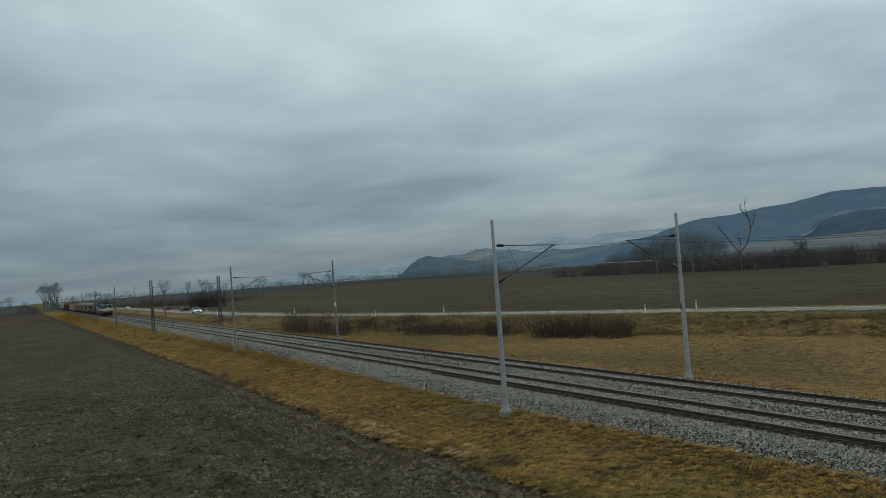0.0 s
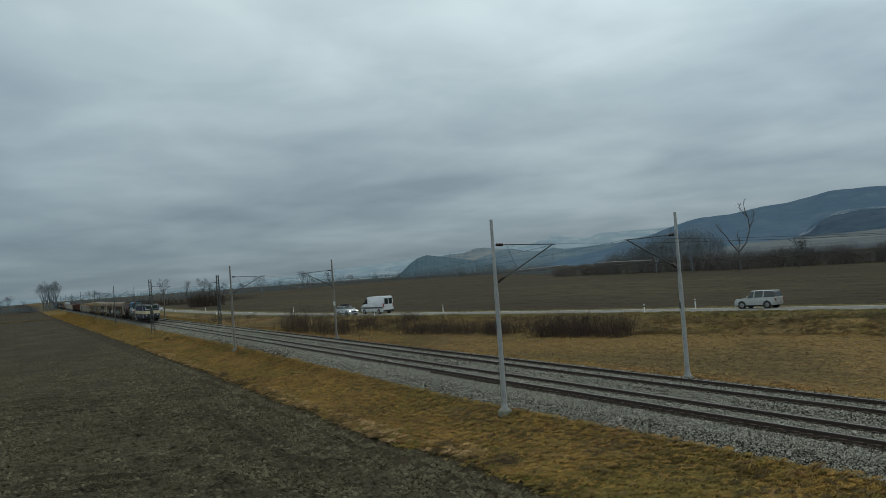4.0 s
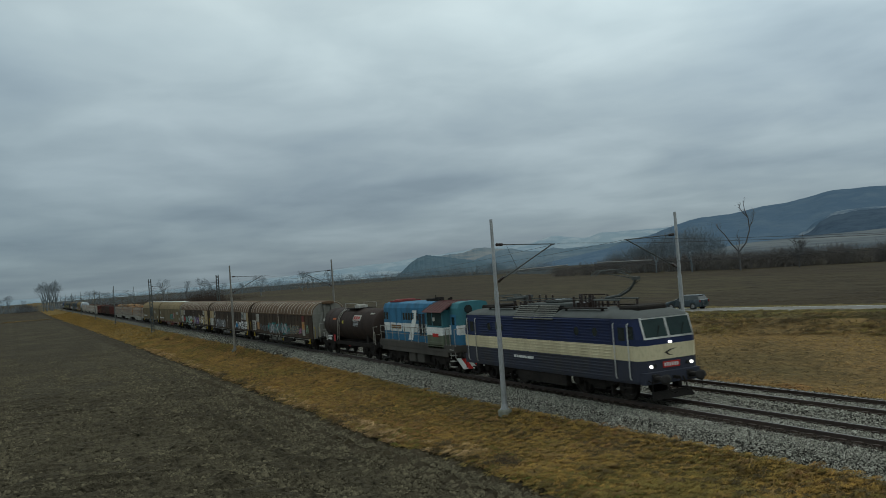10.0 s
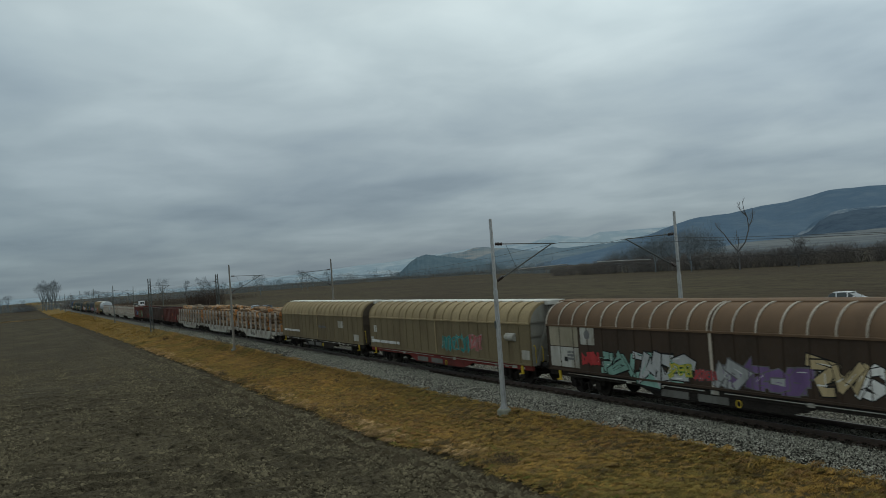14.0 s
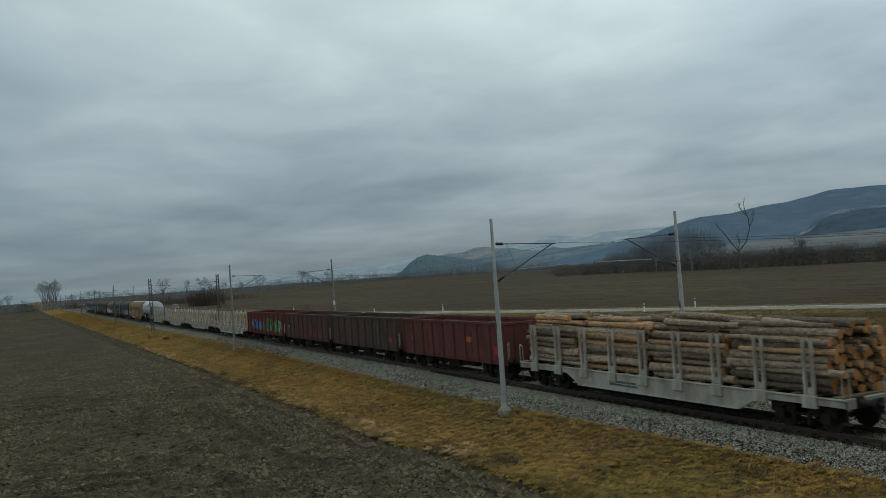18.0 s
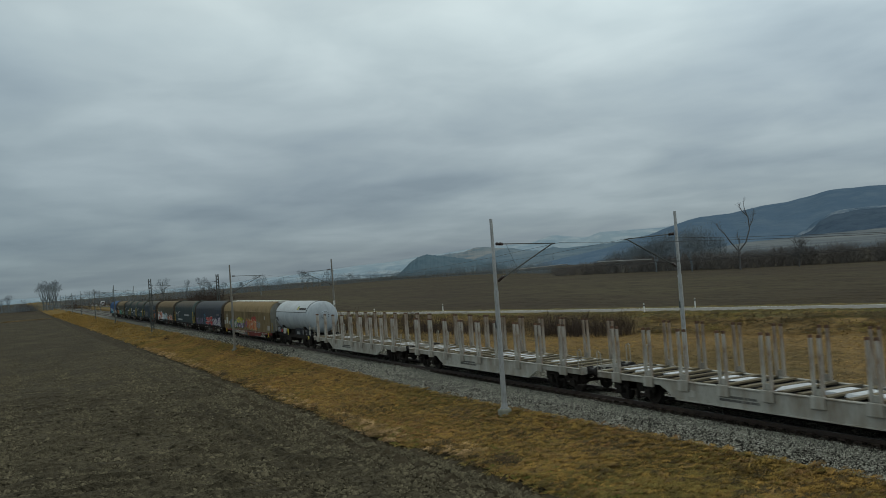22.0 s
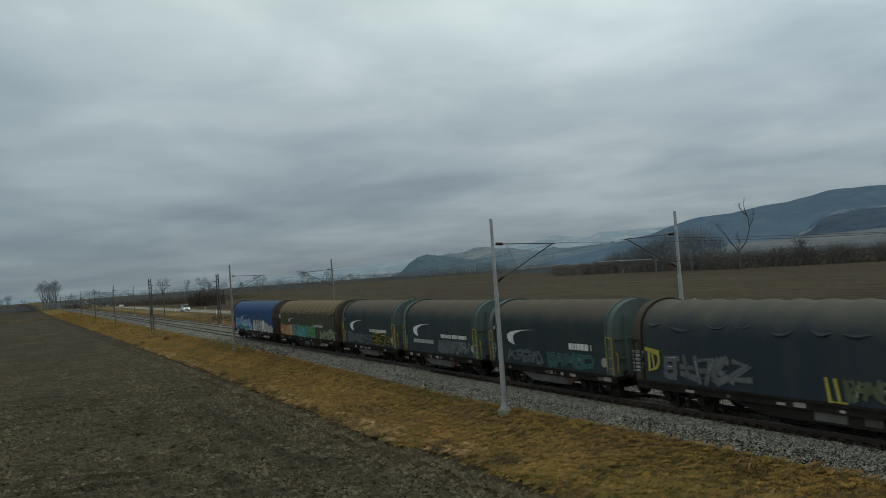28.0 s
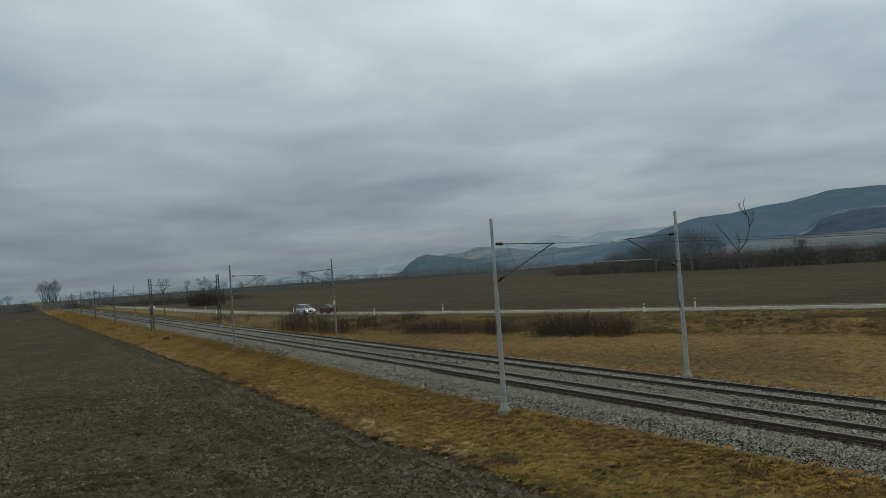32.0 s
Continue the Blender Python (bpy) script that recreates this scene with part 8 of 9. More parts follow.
for i, (f, r_) in enumerate(((-489.3, -501.1), (-501.1, -512.4), (-512.4, -524.0))):
    L_ = f - r_
    w = place(tarp_wagon(L_, TARP_GREEN, "short black tarpaulin wagon with white crescent and yellow handles", True, 0.012, 5 + i, TARP_END, YELLOW), f, r_)
    crescent(w, -3.4, -0.9, 2.0, 2.75, PALETTE["white"], -1.445)
    crescent(w, -4.75, -4.2, 2.68, 2.86, PALETTE["white"], -1.445)
    if i == 0:
        text_bars(w, 2.0, 3.7, 1.98, 2.3, 1, PALETTE["white"], -1.445, 30)
        graffiti(w, -3.4, -0.2, 1.15, 1.8, "dark", "grey", 94, -1.445, 4, fat=0.16)
        graffiti(w, 0.2, 3.8, 1.15, 1.85, "dark", "teal", 91, -1.445, 4, fat=0.24)
    if i == 1:
        text_bars(w, -3.4, -0.6, 1.60, 1.86, 1, PALETTE["silver"], -1.445, 21)
        text_bars(w, 0.5, 3.7, 2.0, 2.24, 1, PALETTE["white"], -1.445, 31)
        graffiti(w, 0.1, 3.9, 1.15, 1.9, "dark", "silver", 92, -1.445, 7, fat=0.15)
    if i == 2:
        text_bars(w, 0.5, 3.55, 1.98, 2.22, 1, PALETTE["white"], -1.445, 32)
        graffiti(w, 1.0, 3.9, 1.12, 1.88, "black", "yellow", 93, -1.445, letters=3, fat=0.3)
        graffiti(w, -4.0, 0.8, 1.15, 1.9, "dark", "grey", 95, -1.445, 6, fat=0.15)
    part("round_emblem", Geo().rod((L_ * 0.385, -1.445, 1.55), (L_ * 0.385, -1.457, 1.55), 0.2, None, 16), BOARD_W, w)
    text_bars(w, -L_ * 0.42, -L_ * 0.385, 1.2, 2.0, 4, PALETTE["silver"], -1.445, 40 + i)

w = place(tarp_wagon(18.4, TARP_OLIVE, "dusty olive tarpaulin wagon with a crescent emblem and green graffiti", True, 0.07, 9, BROWN_END, UNDER, flaps=9), -524.0, -542.4)
crescent(w, -5.0, -2.5, 2.25, 2.65, PALETTE["silver"], -1.445)
graffiti(w, -7.4, -4.0, 1.1, 2.0, "cream", "orange", 95, -1.445, letters=4, second="orange", cloud="cream", fat=0.3)
graffiti(w, -3.9, -2.2, 1.15, 2.1, "dark", "mint", 96, -1.445, 2, fat=0.3)
graffiti(w, -2.2, 2.8, 1.1, 2.0, "teal", "mint", 98, -1.445, 6, second="green", cloud="green", fat=0.3)
graffiti(w, 4.2, 8.2, 1.05, 1.85, "olive", "silver", 97, -1.445, letters=3, fat=0.2)
text_bars(w, 2.6, 4.9, 1.98, 2.2, 1, PALETTE["silver"], -1.445, 5)
board(w, -8.2, -7.5, 2.55, 2.9, BOARD_W, -1.44)

w = place(tarp_wagon(19.7, TARP_BLUE, "bright blue tarpaulin wagon with cyan pink and silver graffiti", True, 0.035, 10, BROWN_END, UNDER, flaps=7), -542.4, -562.1)
graffiti(w, -7.2, -0.5, 1.1, 2.12, "cyan", "white", 98, -1.445, letters=4, cloud="pink", slant=0.12, fat=0.38, second="cyan")
graffiti(w, -7.0, -0.8, 1.1, 1.5, "blue", "black", 99, -1.456, letters=6, fat=0.2, second="green")
graffiti(w, 0.6, 6.6, 1.05, 2.12, "silver", "black", 100, -1.445, letters=6, second="white", cloud="silver", fat=0.36)
graffiti(w, 0.7, 4.6, 1.7, 2.25, "olive", "yellow", 101, -1.442, letters=5, fat=0.16)
graffiti(w, 6.4, 8.3, 1.05, 1.7, "silver", "grey", 102, -1.445, 3, second="white", fat=0.3, cloud="silver")
crescent(w, -4.6, -2.2, 2.2, 2.6, PALETTE["silver"], -1.462)
board(w, -8.7, -8.1, 2.55, 2.9, BOARD_W, -1.45)
board(w, -8.8, -8.0, 1.3, 2.5, BOARD_D, -1.44)
text_bars(w, -8.7, -8.1, 1.5, 2.3, 6, PALETTE["grey"], -1.455, 55)


# ---- road traffic ----
CAR_GLASS = GLASS
TYRE = BLACK
RIM = paint("alloy_rim", (0.34, 0.34, 0.34), rough=0.4)
TAIL = paint("red_tail_lens", (0.25, 0.015, 0.015), rough=0.3)


def paint_car(name, c):
    return material(name, c, tuple(0.8 * v for v in c), 1.5, 20.0, tuple(0.9 * v for v in c), 0.28, 0.1, spread=0, gloss=0.5)


def car_shape(kind):
    """Lower body outline (x, z) and glasshouse outline, length along x with the nose at +x."""
    if kind == "van":
        return ([(-3.45, 0.42), (-3.45, 2.30), (-3.38, 2.66), (-3.2, 2.74), (1.3, 2.70), (1.62, 2.58), (2.40, 1.62), (2.62, 1.46), (3.32, 1.18), (3.44, 0.95), (3.45, 0.5), (3.35, 0.32), (-3.35, 0.32)], [(1.30, 1.62), (2.22, 1.62), (1.60, 2.42), (1.30, 2.42)], 0.99, (-2.05, 2.32), 0.35)
    if kind == "estate":
        return ([(-2.38, 0.45), (-2.36, 0.95), (-2.25, 1.02), (1.05, 0.98), (1.35, 0.94), (2.1, 0.80), (2.36, 0.62), (2.38, 0.40), (2.25, 0.25), (-2.25, 0.25)], [(-2.26, 0.99), (1.02, 0.97), (0.25, 1.40), (-0.3, 1.47), (-1.6, 1.45), (-2.05, 1.36)], 0.89, (-1.45, 1.42), 0.32)
    if kind == "offroad":
        return ([(-2.2, 0.5), (-2.2, 1.08), (-2.1, 1.12), (0.95, 1.08), (1.15, 1.04), (2.0, 0.95), (2.2, 0.75), (2.22, 0.45), (2.1, 0.32), (-2.1, 0.32)], [(-2.12, 1.10), (0.92, 1.08), (0.35, 1.62), (-0.2, 1.72), (-1.9, 1.70), (-2.06, 1.6)], 0.88, (-1.35, 1.35), 0.36)
    return ([(-2.02, 0.42), (-2.0, 0.92), (-1.9, 0.98), (0.95, 0.96), (1.15, 0.93), (1.85, 0.80), (2.04, 0.62), (2.05, 0.40), (1.95, 0.25), (-1.95, 0.25)], [(-1.95, 0.97), (0.93, 0.95), (0.2, 1.38), (-0.2, 1.45), (-1.35, 1.43), (-1.7, 1.33)], 0.85, (-1.25, 1.28), 0.30)


def car(name, kind, col, label, lit=False, box=False):
    ob = tagged(new(name), label, "van" if kind == "van" else "car", "vehicles on the road")
    low, top, W, axles, wr = car_shape(kind)
    if kind in ("hatch", "estate"):
        low, top, axles = [(0.93 * x, z) for x, z in low], [(0.93 * x, z) for x, z in top], [0.93 * x for x in axles]
    body = paint_car("car_paint", col)

    def lofted(outline, w0, w1, z0, z1, grow=0.0):
        """An outline narrowed towards the roof, with rounded shoulders."""
        cx = sum(p[0] for p in outline) / len(outline)
        cz = sum(p[1] for p in outline) / len(outline)
        rings = []
        for k, e in ((-1.0, 0.94), (-0.96, 0.985), (-0.85, 1.0), (0.85, 1.0), (0.96, 0.985), (1.0, 0.94)):
            ring = []
            for x, z in outline:
                t = min(1, max(0, (z - z0) / max(0.01, z1 - z0)))
                ring.append((cx + (x - cx) * e, k * (w0 + (w1 - w0) * t) , cz + (z - cz) * e))
            rings.append(ring)
        return Geo().rings(rings)

    if kind == "van":
        part("body", lofted(low, W, W * 0.86, 1.3, 2.74), body, ob, smooth=True)
        part("windscreen", Geo().add([(1.66, -0.78, 2.52), (1.66, 0.78, 2.52), (2.42, 0.86, 1.62), (2.42, -0.86, 1.62), (1.60, -0.78, 2.50), (1.60, 0.78, 2.50), (2.34, 0.86, 1.60), (2.34, -0.86, 1.60)], [(0, 1, 2, 3), (4, 7, 6, 5), (0, 3, 7, 4), (1, 5, 6, 2), (0, 4, 5, 1), (3, 2, 6, 7)]), CAR_GLASS, ob)
        for s in (-1, 1):
            part("side_window", Geo().slab(top, s * 0.955 - 0.03, s * 0.955 + 0.03), CAR_GLASS, ob)
            part("side_moulding", Geo().box(-3.3, 3.2, s * W - 0.02, s * W + 0.02, 0.86, 1.06), BLACK, ob)
            part("wing_mirror", Geo().box(2.05, 2.2, s * 1.12 - 0.12, s * 1.12 + 0.12, 1.55, 1.85), BLACK, ob, bevel=0.03)
        part("bumper", Geo().box(3.28, 3.5, -0.95, 0.95, 0.35, 0.85), BLACK, ob, bevel=0.05)
        part("rear_bumper", Geo().box(-3.52, -3.38, -0.95, 0.95, 0.35, 0.6), BLACK, ob, bevel=0.03)
        part("rear_window", Geo().box(-3.475, -3.44, -0.72, -0.06, 1.5, 2.4).box(-3.475, -3.44, 0.06, 0.72, 1.5, 2.4), CAR_GLASS, ob)
    else:
        zr = max(z for x, z in top)
        zb = min(z for x, z in top)
        part("body", lofted(low, W, W * 0.97, 0.3, 1.0), body, ob, smooth=True)
        part("glasshouse", lofted(top, W * 0.93, W * 0.74, zb, zr), CAR_GLASS, ob)
        tx = [x for x, z in top if z > zr - 0.12]
        part("roof", Geo().prism([(-W * 0.73, zr - 0.05), (W * 0.73, zr - 0.05), (W * 0.70, zr + 0.015), (0, zr + 0.035), (-W * 0.70, zr + 0.015)], min(tx) - 0.06, max(tx) + 0.02), body, ob, bevel=0.01)
        for s in (-1, 1):
            for x in (0.0 + 0.05, -0.95):
                part("door_pillar", Geo().add([(x - 0.05, s * W * 0.945, zb), (x + 0.05, s * W * 0.945, zb), (x + 0.03 - 0.05, s * W * 0.755, zr - 0.02), (x - 0.04 - 0.05, s * W * 0.755, zr - 0.02), (x - 0.05, s * W * 0.90, zb), (x + 0.05, s * W * 0.90, zb), (x - 0.02, s * W * 0.70, zr - 0.02), (x - 0.09, s * W * 0.70, zr - 0.02)],
                                              [(0, 1, 2, 3), (4, 7, 6, 5), (0, 3, 7, 4), (1, 5, 6, 2)]), body, ob)
            part("sill", Geo().box(-1.1, 1.0, s * W * 0.985 - 0.02, s * W * 0.985 + 0.02, 0.25, 0.36), BLACK, ob)
            part("wing_mirror", Geo().box(0.55, 0.70, s * (W + 0.06) - 0.08, s * (W + 0.06) + 0.08, zb, zb + 0.14), body, ob, bevel=0.03)
        fx = max(x for x, z in low)
        part("grille", Geo().box(fx - 0.03, fx + 0.012, -0.45, 0.45, 0.45, 0.66), BLACK, ob)
        part("bumper", Geo().box(fx - 0.06, fx + 0.03, -0.75, 0.75, 0.27, 0.42), body, ob, bevel=0.02)
    fx, bx_ = max(x for x, z in low), min(x for x, z in low)
    zl = 0.98 if kind == "van" else 0.68
    for s in (-1, 1):
        part("headlight", Geo().box(fx - 0.22, fx - 0.01 if kind != "van" else fx - 0.03, s * W * 0.78 - 0.13, s * W * 0.78 + 0.13, zl - 0.055, zl + 0.055), LAMP if lit else GLASS, ob, "lit headlight" if lit else "", bevel=0.02)
        part("tail_light", Geo().box(bx_ - 0.015, bx_ + 0.12, s * W * 0.86 - 0.08, s * W * 0.86 + 0.08, 0.75 if kind != "van" else 1.05, 0.98 if kind != "van" else 1.6), TAIL, ob)
        for x in axles:
            arch = part("wheel_arch", Geo().rod((x, s * W * 0.80, wr), (x, s * (W + 0.004), wr), wr * 1.20, None, 18), BLACK, ob)
            wheel = part("wheel", Geo().rings([[(x + r_ * math.cos(a), s * (W - 0.22 + d), wr + r_ * math.sin(a)) for a in [2 * math.pi * i / 20 for i in range(20)]] for r_, d in ((wr * 0.5, 0), (wr, 0.02), (wr, 0.21), (wr * 0.64, 0.232))]), TYRE, ob)
            part("rim", Geo().rod((x, s * (W - 0.1), wr), (x, s * (W + 0.016), wr), wr * 0.62, None, 14), RIM, wheel)
    if box:
        part("roof_box", Geo().rings([[(x, y * k, 1.60 + z * k * 0.8 + 0.05) for y, z in ((-0.42, -0.06), (0.42, -0.06), (0.45, 0.08), (0.3, 0.24), (-0.3, 0.24), (-0.45, 0.08))] for x, k in ((-1.7, 0.7), (-1.55, 0.95), (-0.2, 1.0), (0.15, 0.8), (0.32, 0.35))]), BLACK, ob, "black roof box", smooth=True)
        part("roof_bar", Geo().box(-1.3, -1.22, -0.7, 0.7, 1.48, 1.56).box(-0.2, -0.12, -0.7, 0.7, 1.48, 1.56), BLACK, ob)
    return ob


def road_pose(x, lane, forward):
    """On the road at x; lane: metres from its near edge; forward: +1 towards +x."""
    y = float(road_edge(x)) + lane
    slope = (float(road_edge(x + 1)) - float(road_edge(x - 1))) / 2
    turn = math.degrees(math.atan(slope)) + (0 if forward > 0 else 180)
    return pose(x, y, 0.0 - 0.012 * abs(lane - 3.1), 0, 0, turn)


traffic = []      # thing, x at t0, t0, speed along x, lane


def drive(ob, x, t, v):
    traffic.append((ob, x, t, v))


drive(car("delivery_van", "van", (0.62, 0.64, 0.66), "white long high-roof delivery van"), -83.2, 2.0, -23.3)
drive(car("estate_car", "estate", (0.46, 0.49, 0.52), "silver estate car with a black roof box and lit headlights", True, True), -85.4, 6.0, 24.1)
drive(car("offroad_car", "offroad", (0.36, 0.37, 0.36), "grey boxy off-road car"), -127.7, 6.0, -31.7)
drive(car("hatchback", "hatch", (0.36, 0.42, 0.46), "silver blue hatchback on the road"), -66.4, 9.0, -23.6)
drive(car("estate_car", "estate", (0.036, 0.052, 0.062), "dark blue-grey metallic estate car on the road"), -72.4, 10.0, -26.1)
drive(car("hatchback", "hatch", (0.55, 0.56, 0.57), "small white hatchback on the road"), -60.5, 13.7, 24.0)
drive(car("hatchback", "hatch", (0.085, 0.034, 0.032), "dark red hatchback on the road"), -72.0, 28.9, -24.0)
drive(car("offroad_car", "offroad", (0.58, 0.59, 0.60), "white off-road car with lit headlights", True), -196.6, 30.0, 23.9)
drive(car("hatchback", "hatch", (0.55, 0.56, 0.57), "white hatchback with lit headlights", True), -361.5, 30.0, 25.2)
drive(car("hatchback", "hatch", (0.40, 0.41, 0.42), "pale hatchback with lit headlights", True), -585.0, 31.0, 27.0)
drive(car("hatchback", "hatch", (0.22, 0.018, 0.016), "small red hatchback on the road"), -300.9, 0.0, -20.0)
drive(car("estate_car", "estate", (0.035, 0.035, 0.038), "black estate car on the road"), -265.4, 0.0, -20.5)

# guide posts along the road
g = Geo()
g.rings([[(-0.06, -0.05, z), (0.06, -0.05, z), (0.0, 0.07, z)] for z in (-0.05, 0.95)])
post = tagged(new("guide_post"), "white plastic guide post with a dark band beside the road", "guide post", "guide posts along the road")
part("post", g, WHITE, post)
part("band", Geo().rings([[(-0.064, -0.054, z), (0.064, -0.054, z), (0.0, 0.074, z)] for z in (0.68, 0.82)]), BLACK, post)
spots = [(-72.7, -0.7), (-121.0, -0.9), (-195.0, -0.9), (-72.8, 6.3), (-116.0, 7.0), (-168.0, 7.0), (-28.0, -0.9), (-28.0, 7.0), (-245.0, -0.9), (-245.0, 7.0)]
for i, (x, off) in enumerate(spots):
    m_ = pose(x, float(road_edge(x)) + off, 0)
    if i:
        copy_thing(post, m_)
    else:
        post.matrix_basis = m_


# ---- trees and scrub ----
def branch_tree(seed, height, levels=4, spread=0.5, trunk=0.3, kids=(4, 6), twig=0.012, droop=0.0):
    """A bare tree: limbs as tapering prisms, returned as arrays of trunk and twig geometry."""
    r = random.Random(seed)
    big, fine = Geo(), Geo()

    def grow(p, d, length, rad, level):
        steps = 3 if level < 2 else 2
        q = p
        for i in range(steps):
            d2 = (d + Vector((r.uniform(-1, 1), r.uniform(-1, 1), r.uniform(-0.5, 0.8) - droop * level * 0.1)) * 0.16).normalized()
            e = q + d2 * (length / steps)
            r0, r1 = rad * (1 - 0.45 * i / steps), rad * (1 - 0.45 * (i + 1) / steps)
            (big if level < 2 else fine).rod(q, e, r0, r1, 5 if level < 2 else 3, 0, level < 2)
            if level < levels and (i > 0 or level > 0):
                for _ in range(r.randint(*kids) // (2 if level == 0 else 1) // (1 if level < 2 else 2) or 1):
                    a = r.uniform(0, 2 * math.pi)
                    side = Vector((math.cos(a), math.sin(a), r.uniform(0.1, 0.8)))
                    nd = (d2 * (1 - spread) + side * spread).normalized()
                    grow(q.lerp(e, r.uniform(0.3, 1)), nd, length * r.uniform(0.45, 0.72), max(twig, r1 * 0.55), level + 1)
            q, d = e, d2
        if level < levels:
            for _ in range(2):
                a = r.uniform(0, 2 * math.pi)
                nd = (d + Vector((math.cos(a), math.sin(a), 0.2)) * spread * 0.7).normalized()
                grow(q, nd, length * r.uniform(0.5, 0.75), max(twig, rad * 0.45), level + 1)

    grow(Vector((0, 0, -0.2)), Vector((r.uniform(-0.05, 0.05), r.uniform(-0.05, 0.05), 1)), height * 0.42, trunk, 0)
    return big, fine


def tree(name, seed, height, at, label, **kw):
    big, fine = branch_tree(seed, height, **kw)
    ob = tagged(new(name), label, "tree", "bare winter trees")
    part("trunk", big, LIMB, ob)
    part("crown", fine, LIMB, ob)
    ob.matrix_basis = at
    return ob


def limb_tree(name, limbs, seed, at, label, twigs=60, thick=0.30):
    """A bare tree drawn by its main limbs, each a chain of (x, z), with fine twigs."""
    r_ = random.Random(seed)
    big, fine = Geo(), Geo()
    for k, limb in enumerate(limbs):
        n_ = len(limb)
        pts = [Vector((x, r_.uniform(-0.4, 0.4) * (i > 0), z)) for i, (x, z) in enumerate(limb)]
        t0 = thick * (1.0 if k == 0 else 0.72 if k < 3 else 0.4)
        for i, (p, q) in enumerate(zip(pts, pts[1:])):
            big.rod(p, q, t0 * (1 - 0.75 * i / (n_ - 1)), t0 * (1 - 0.75 * (i + 1) / (n_ - 1)), 6)
        if k == 0:
            continue
        for _ in range(twigs):
            i = r_.randrange(n_ - 1)
            p = pts[i].lerp(pts[i + 1], r_.random())
            way = (pts[i + 1] - pts[i]).normalized() + Vector((r_.uniform(-1, 1), r_.uniform(-1, 1), r_.uniform(-0.2, 0.9)))
            q = p + way.normalized() * r_.uniform(0.5, 2.2)
            fine.rod(p, q, 0.034, 0.014, 3)
            for _ in range(2):
                s = p.lerp(q, r_.uniform(0.4, 1))
                fine.rod(s, s + Vector((r_.uniform(-1, 1), r_.uniform(-1, 1), r_.uniform(-0.2, 1))) * 0.7, 0.018, 0.01, 3)
    ob = tagged(new(name), label, "tree", "bare winter trees")
    part("trunk", big, LIMB, ob)
    part("crown", fine, LIMB, ob)
    ob.matrix_basis = at
    return ob


def bearing(a, d, z=-0.5):
    return (-d * math.sin(radians(a)), EYE.y + d * math.cos(radians(a)), z)


# two tall bare trees beyond the far field and small ones along its hedge
limb_tree("bare_tree", [[(0, -0.5), (0.1, 3.0), (-0.4, 6.2)], [(-0.4, 6.2), (-2.4, 9.0), (-3.8, 11.5), (-5.6, 13.6), (-6.2, 15.2)], [(-0.2, 5.6), (2.2, 8.4), (3.6, 12.5), (3.4, 16.0), (2.6, 18.6), (2.3, 21.2)],
                       [(3.6, 13.0), (4.8, 15.5), (5.2, 18.6)], [(3.2, 16.4), (1.4, 18.8), (1.1, 20.4)], [(-0.2, 6.0), (0.4, 9.0), (-0.3, 11.0)]], 3, pose(*bearing(45.3, 285), 0, 0, 45), "tall bare forked tree with dark upright limbs", 26, 0.34)
tree("bare_tree", 9, 10.0, pose(*bearing(41.9, 270), 0, 0, 200), "round bare tree in a hedge", levels=4, spread=0.68, trunk=0.22, kids=(2, 4), twig=0.020)


def crown_tree(seed, at, label):
    """A bare tree far off: trunk, limbs, and a lobed crown of fine twigs."""
    r_ = random.Random(seed)
    big, fine = Geo(), Geo()
    h = 10.0
    big.rod((0, 0, -0.4), (r_.uniform(-0.2, 0.2), 0, 3.4), 0.22, 0.16, 6)
    for _ in range(r_.choice((6, 7, 8))):
        a, out_ = r_.uniform(0, 6.28), r_.uniform(0.6, 2.4)
        mid_ = Vector((out_ * 0.5 * math.cos(a), out_ * 0.5 * math.sin(a), r_.uniform(4.2, 5.6)))
        tip = Vector((out_ * math.cos(a), out_ * math.sin(a), r_.uniform(6.4, 8.6)))
        big.rod((0, 0, r_.uniform(2.0, 3.4)), mid_, 0.12, 0.08, 5).rod(mid_, tip, 0.08, 0.03, 4)
        lobe = Vector((r_.uniform(1.0, 1.7), r_.uniform(1.0, 1.7), r_.uniform(1.1, 1.9)))
        for _ in range(70):
            d = Vector((r_.gauss(0, 1), r_.gauss(0, 1), r_.gauss(0, 1))).normalized() * r_.random() ** 0.4
            p = tip + Vector((d.x * lobe.x, d.y * lobe.y, d.z * lobe.z)) * 0.8
            q = p + (d + Vector((r_.uniform(-0.5, 0.5), r_.uniform(-0.5, 0.5), 0.5))) * r_.uniform(0.25, 0.7)
            fine.rod(p, q, 0.028, 0.012, 3, 0, False)
    ob = tagged(new("bare_tree"), label, "tree", "bare winter trees")
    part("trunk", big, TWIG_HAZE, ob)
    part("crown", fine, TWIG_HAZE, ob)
    ob.matrix_basis = at
    return ob


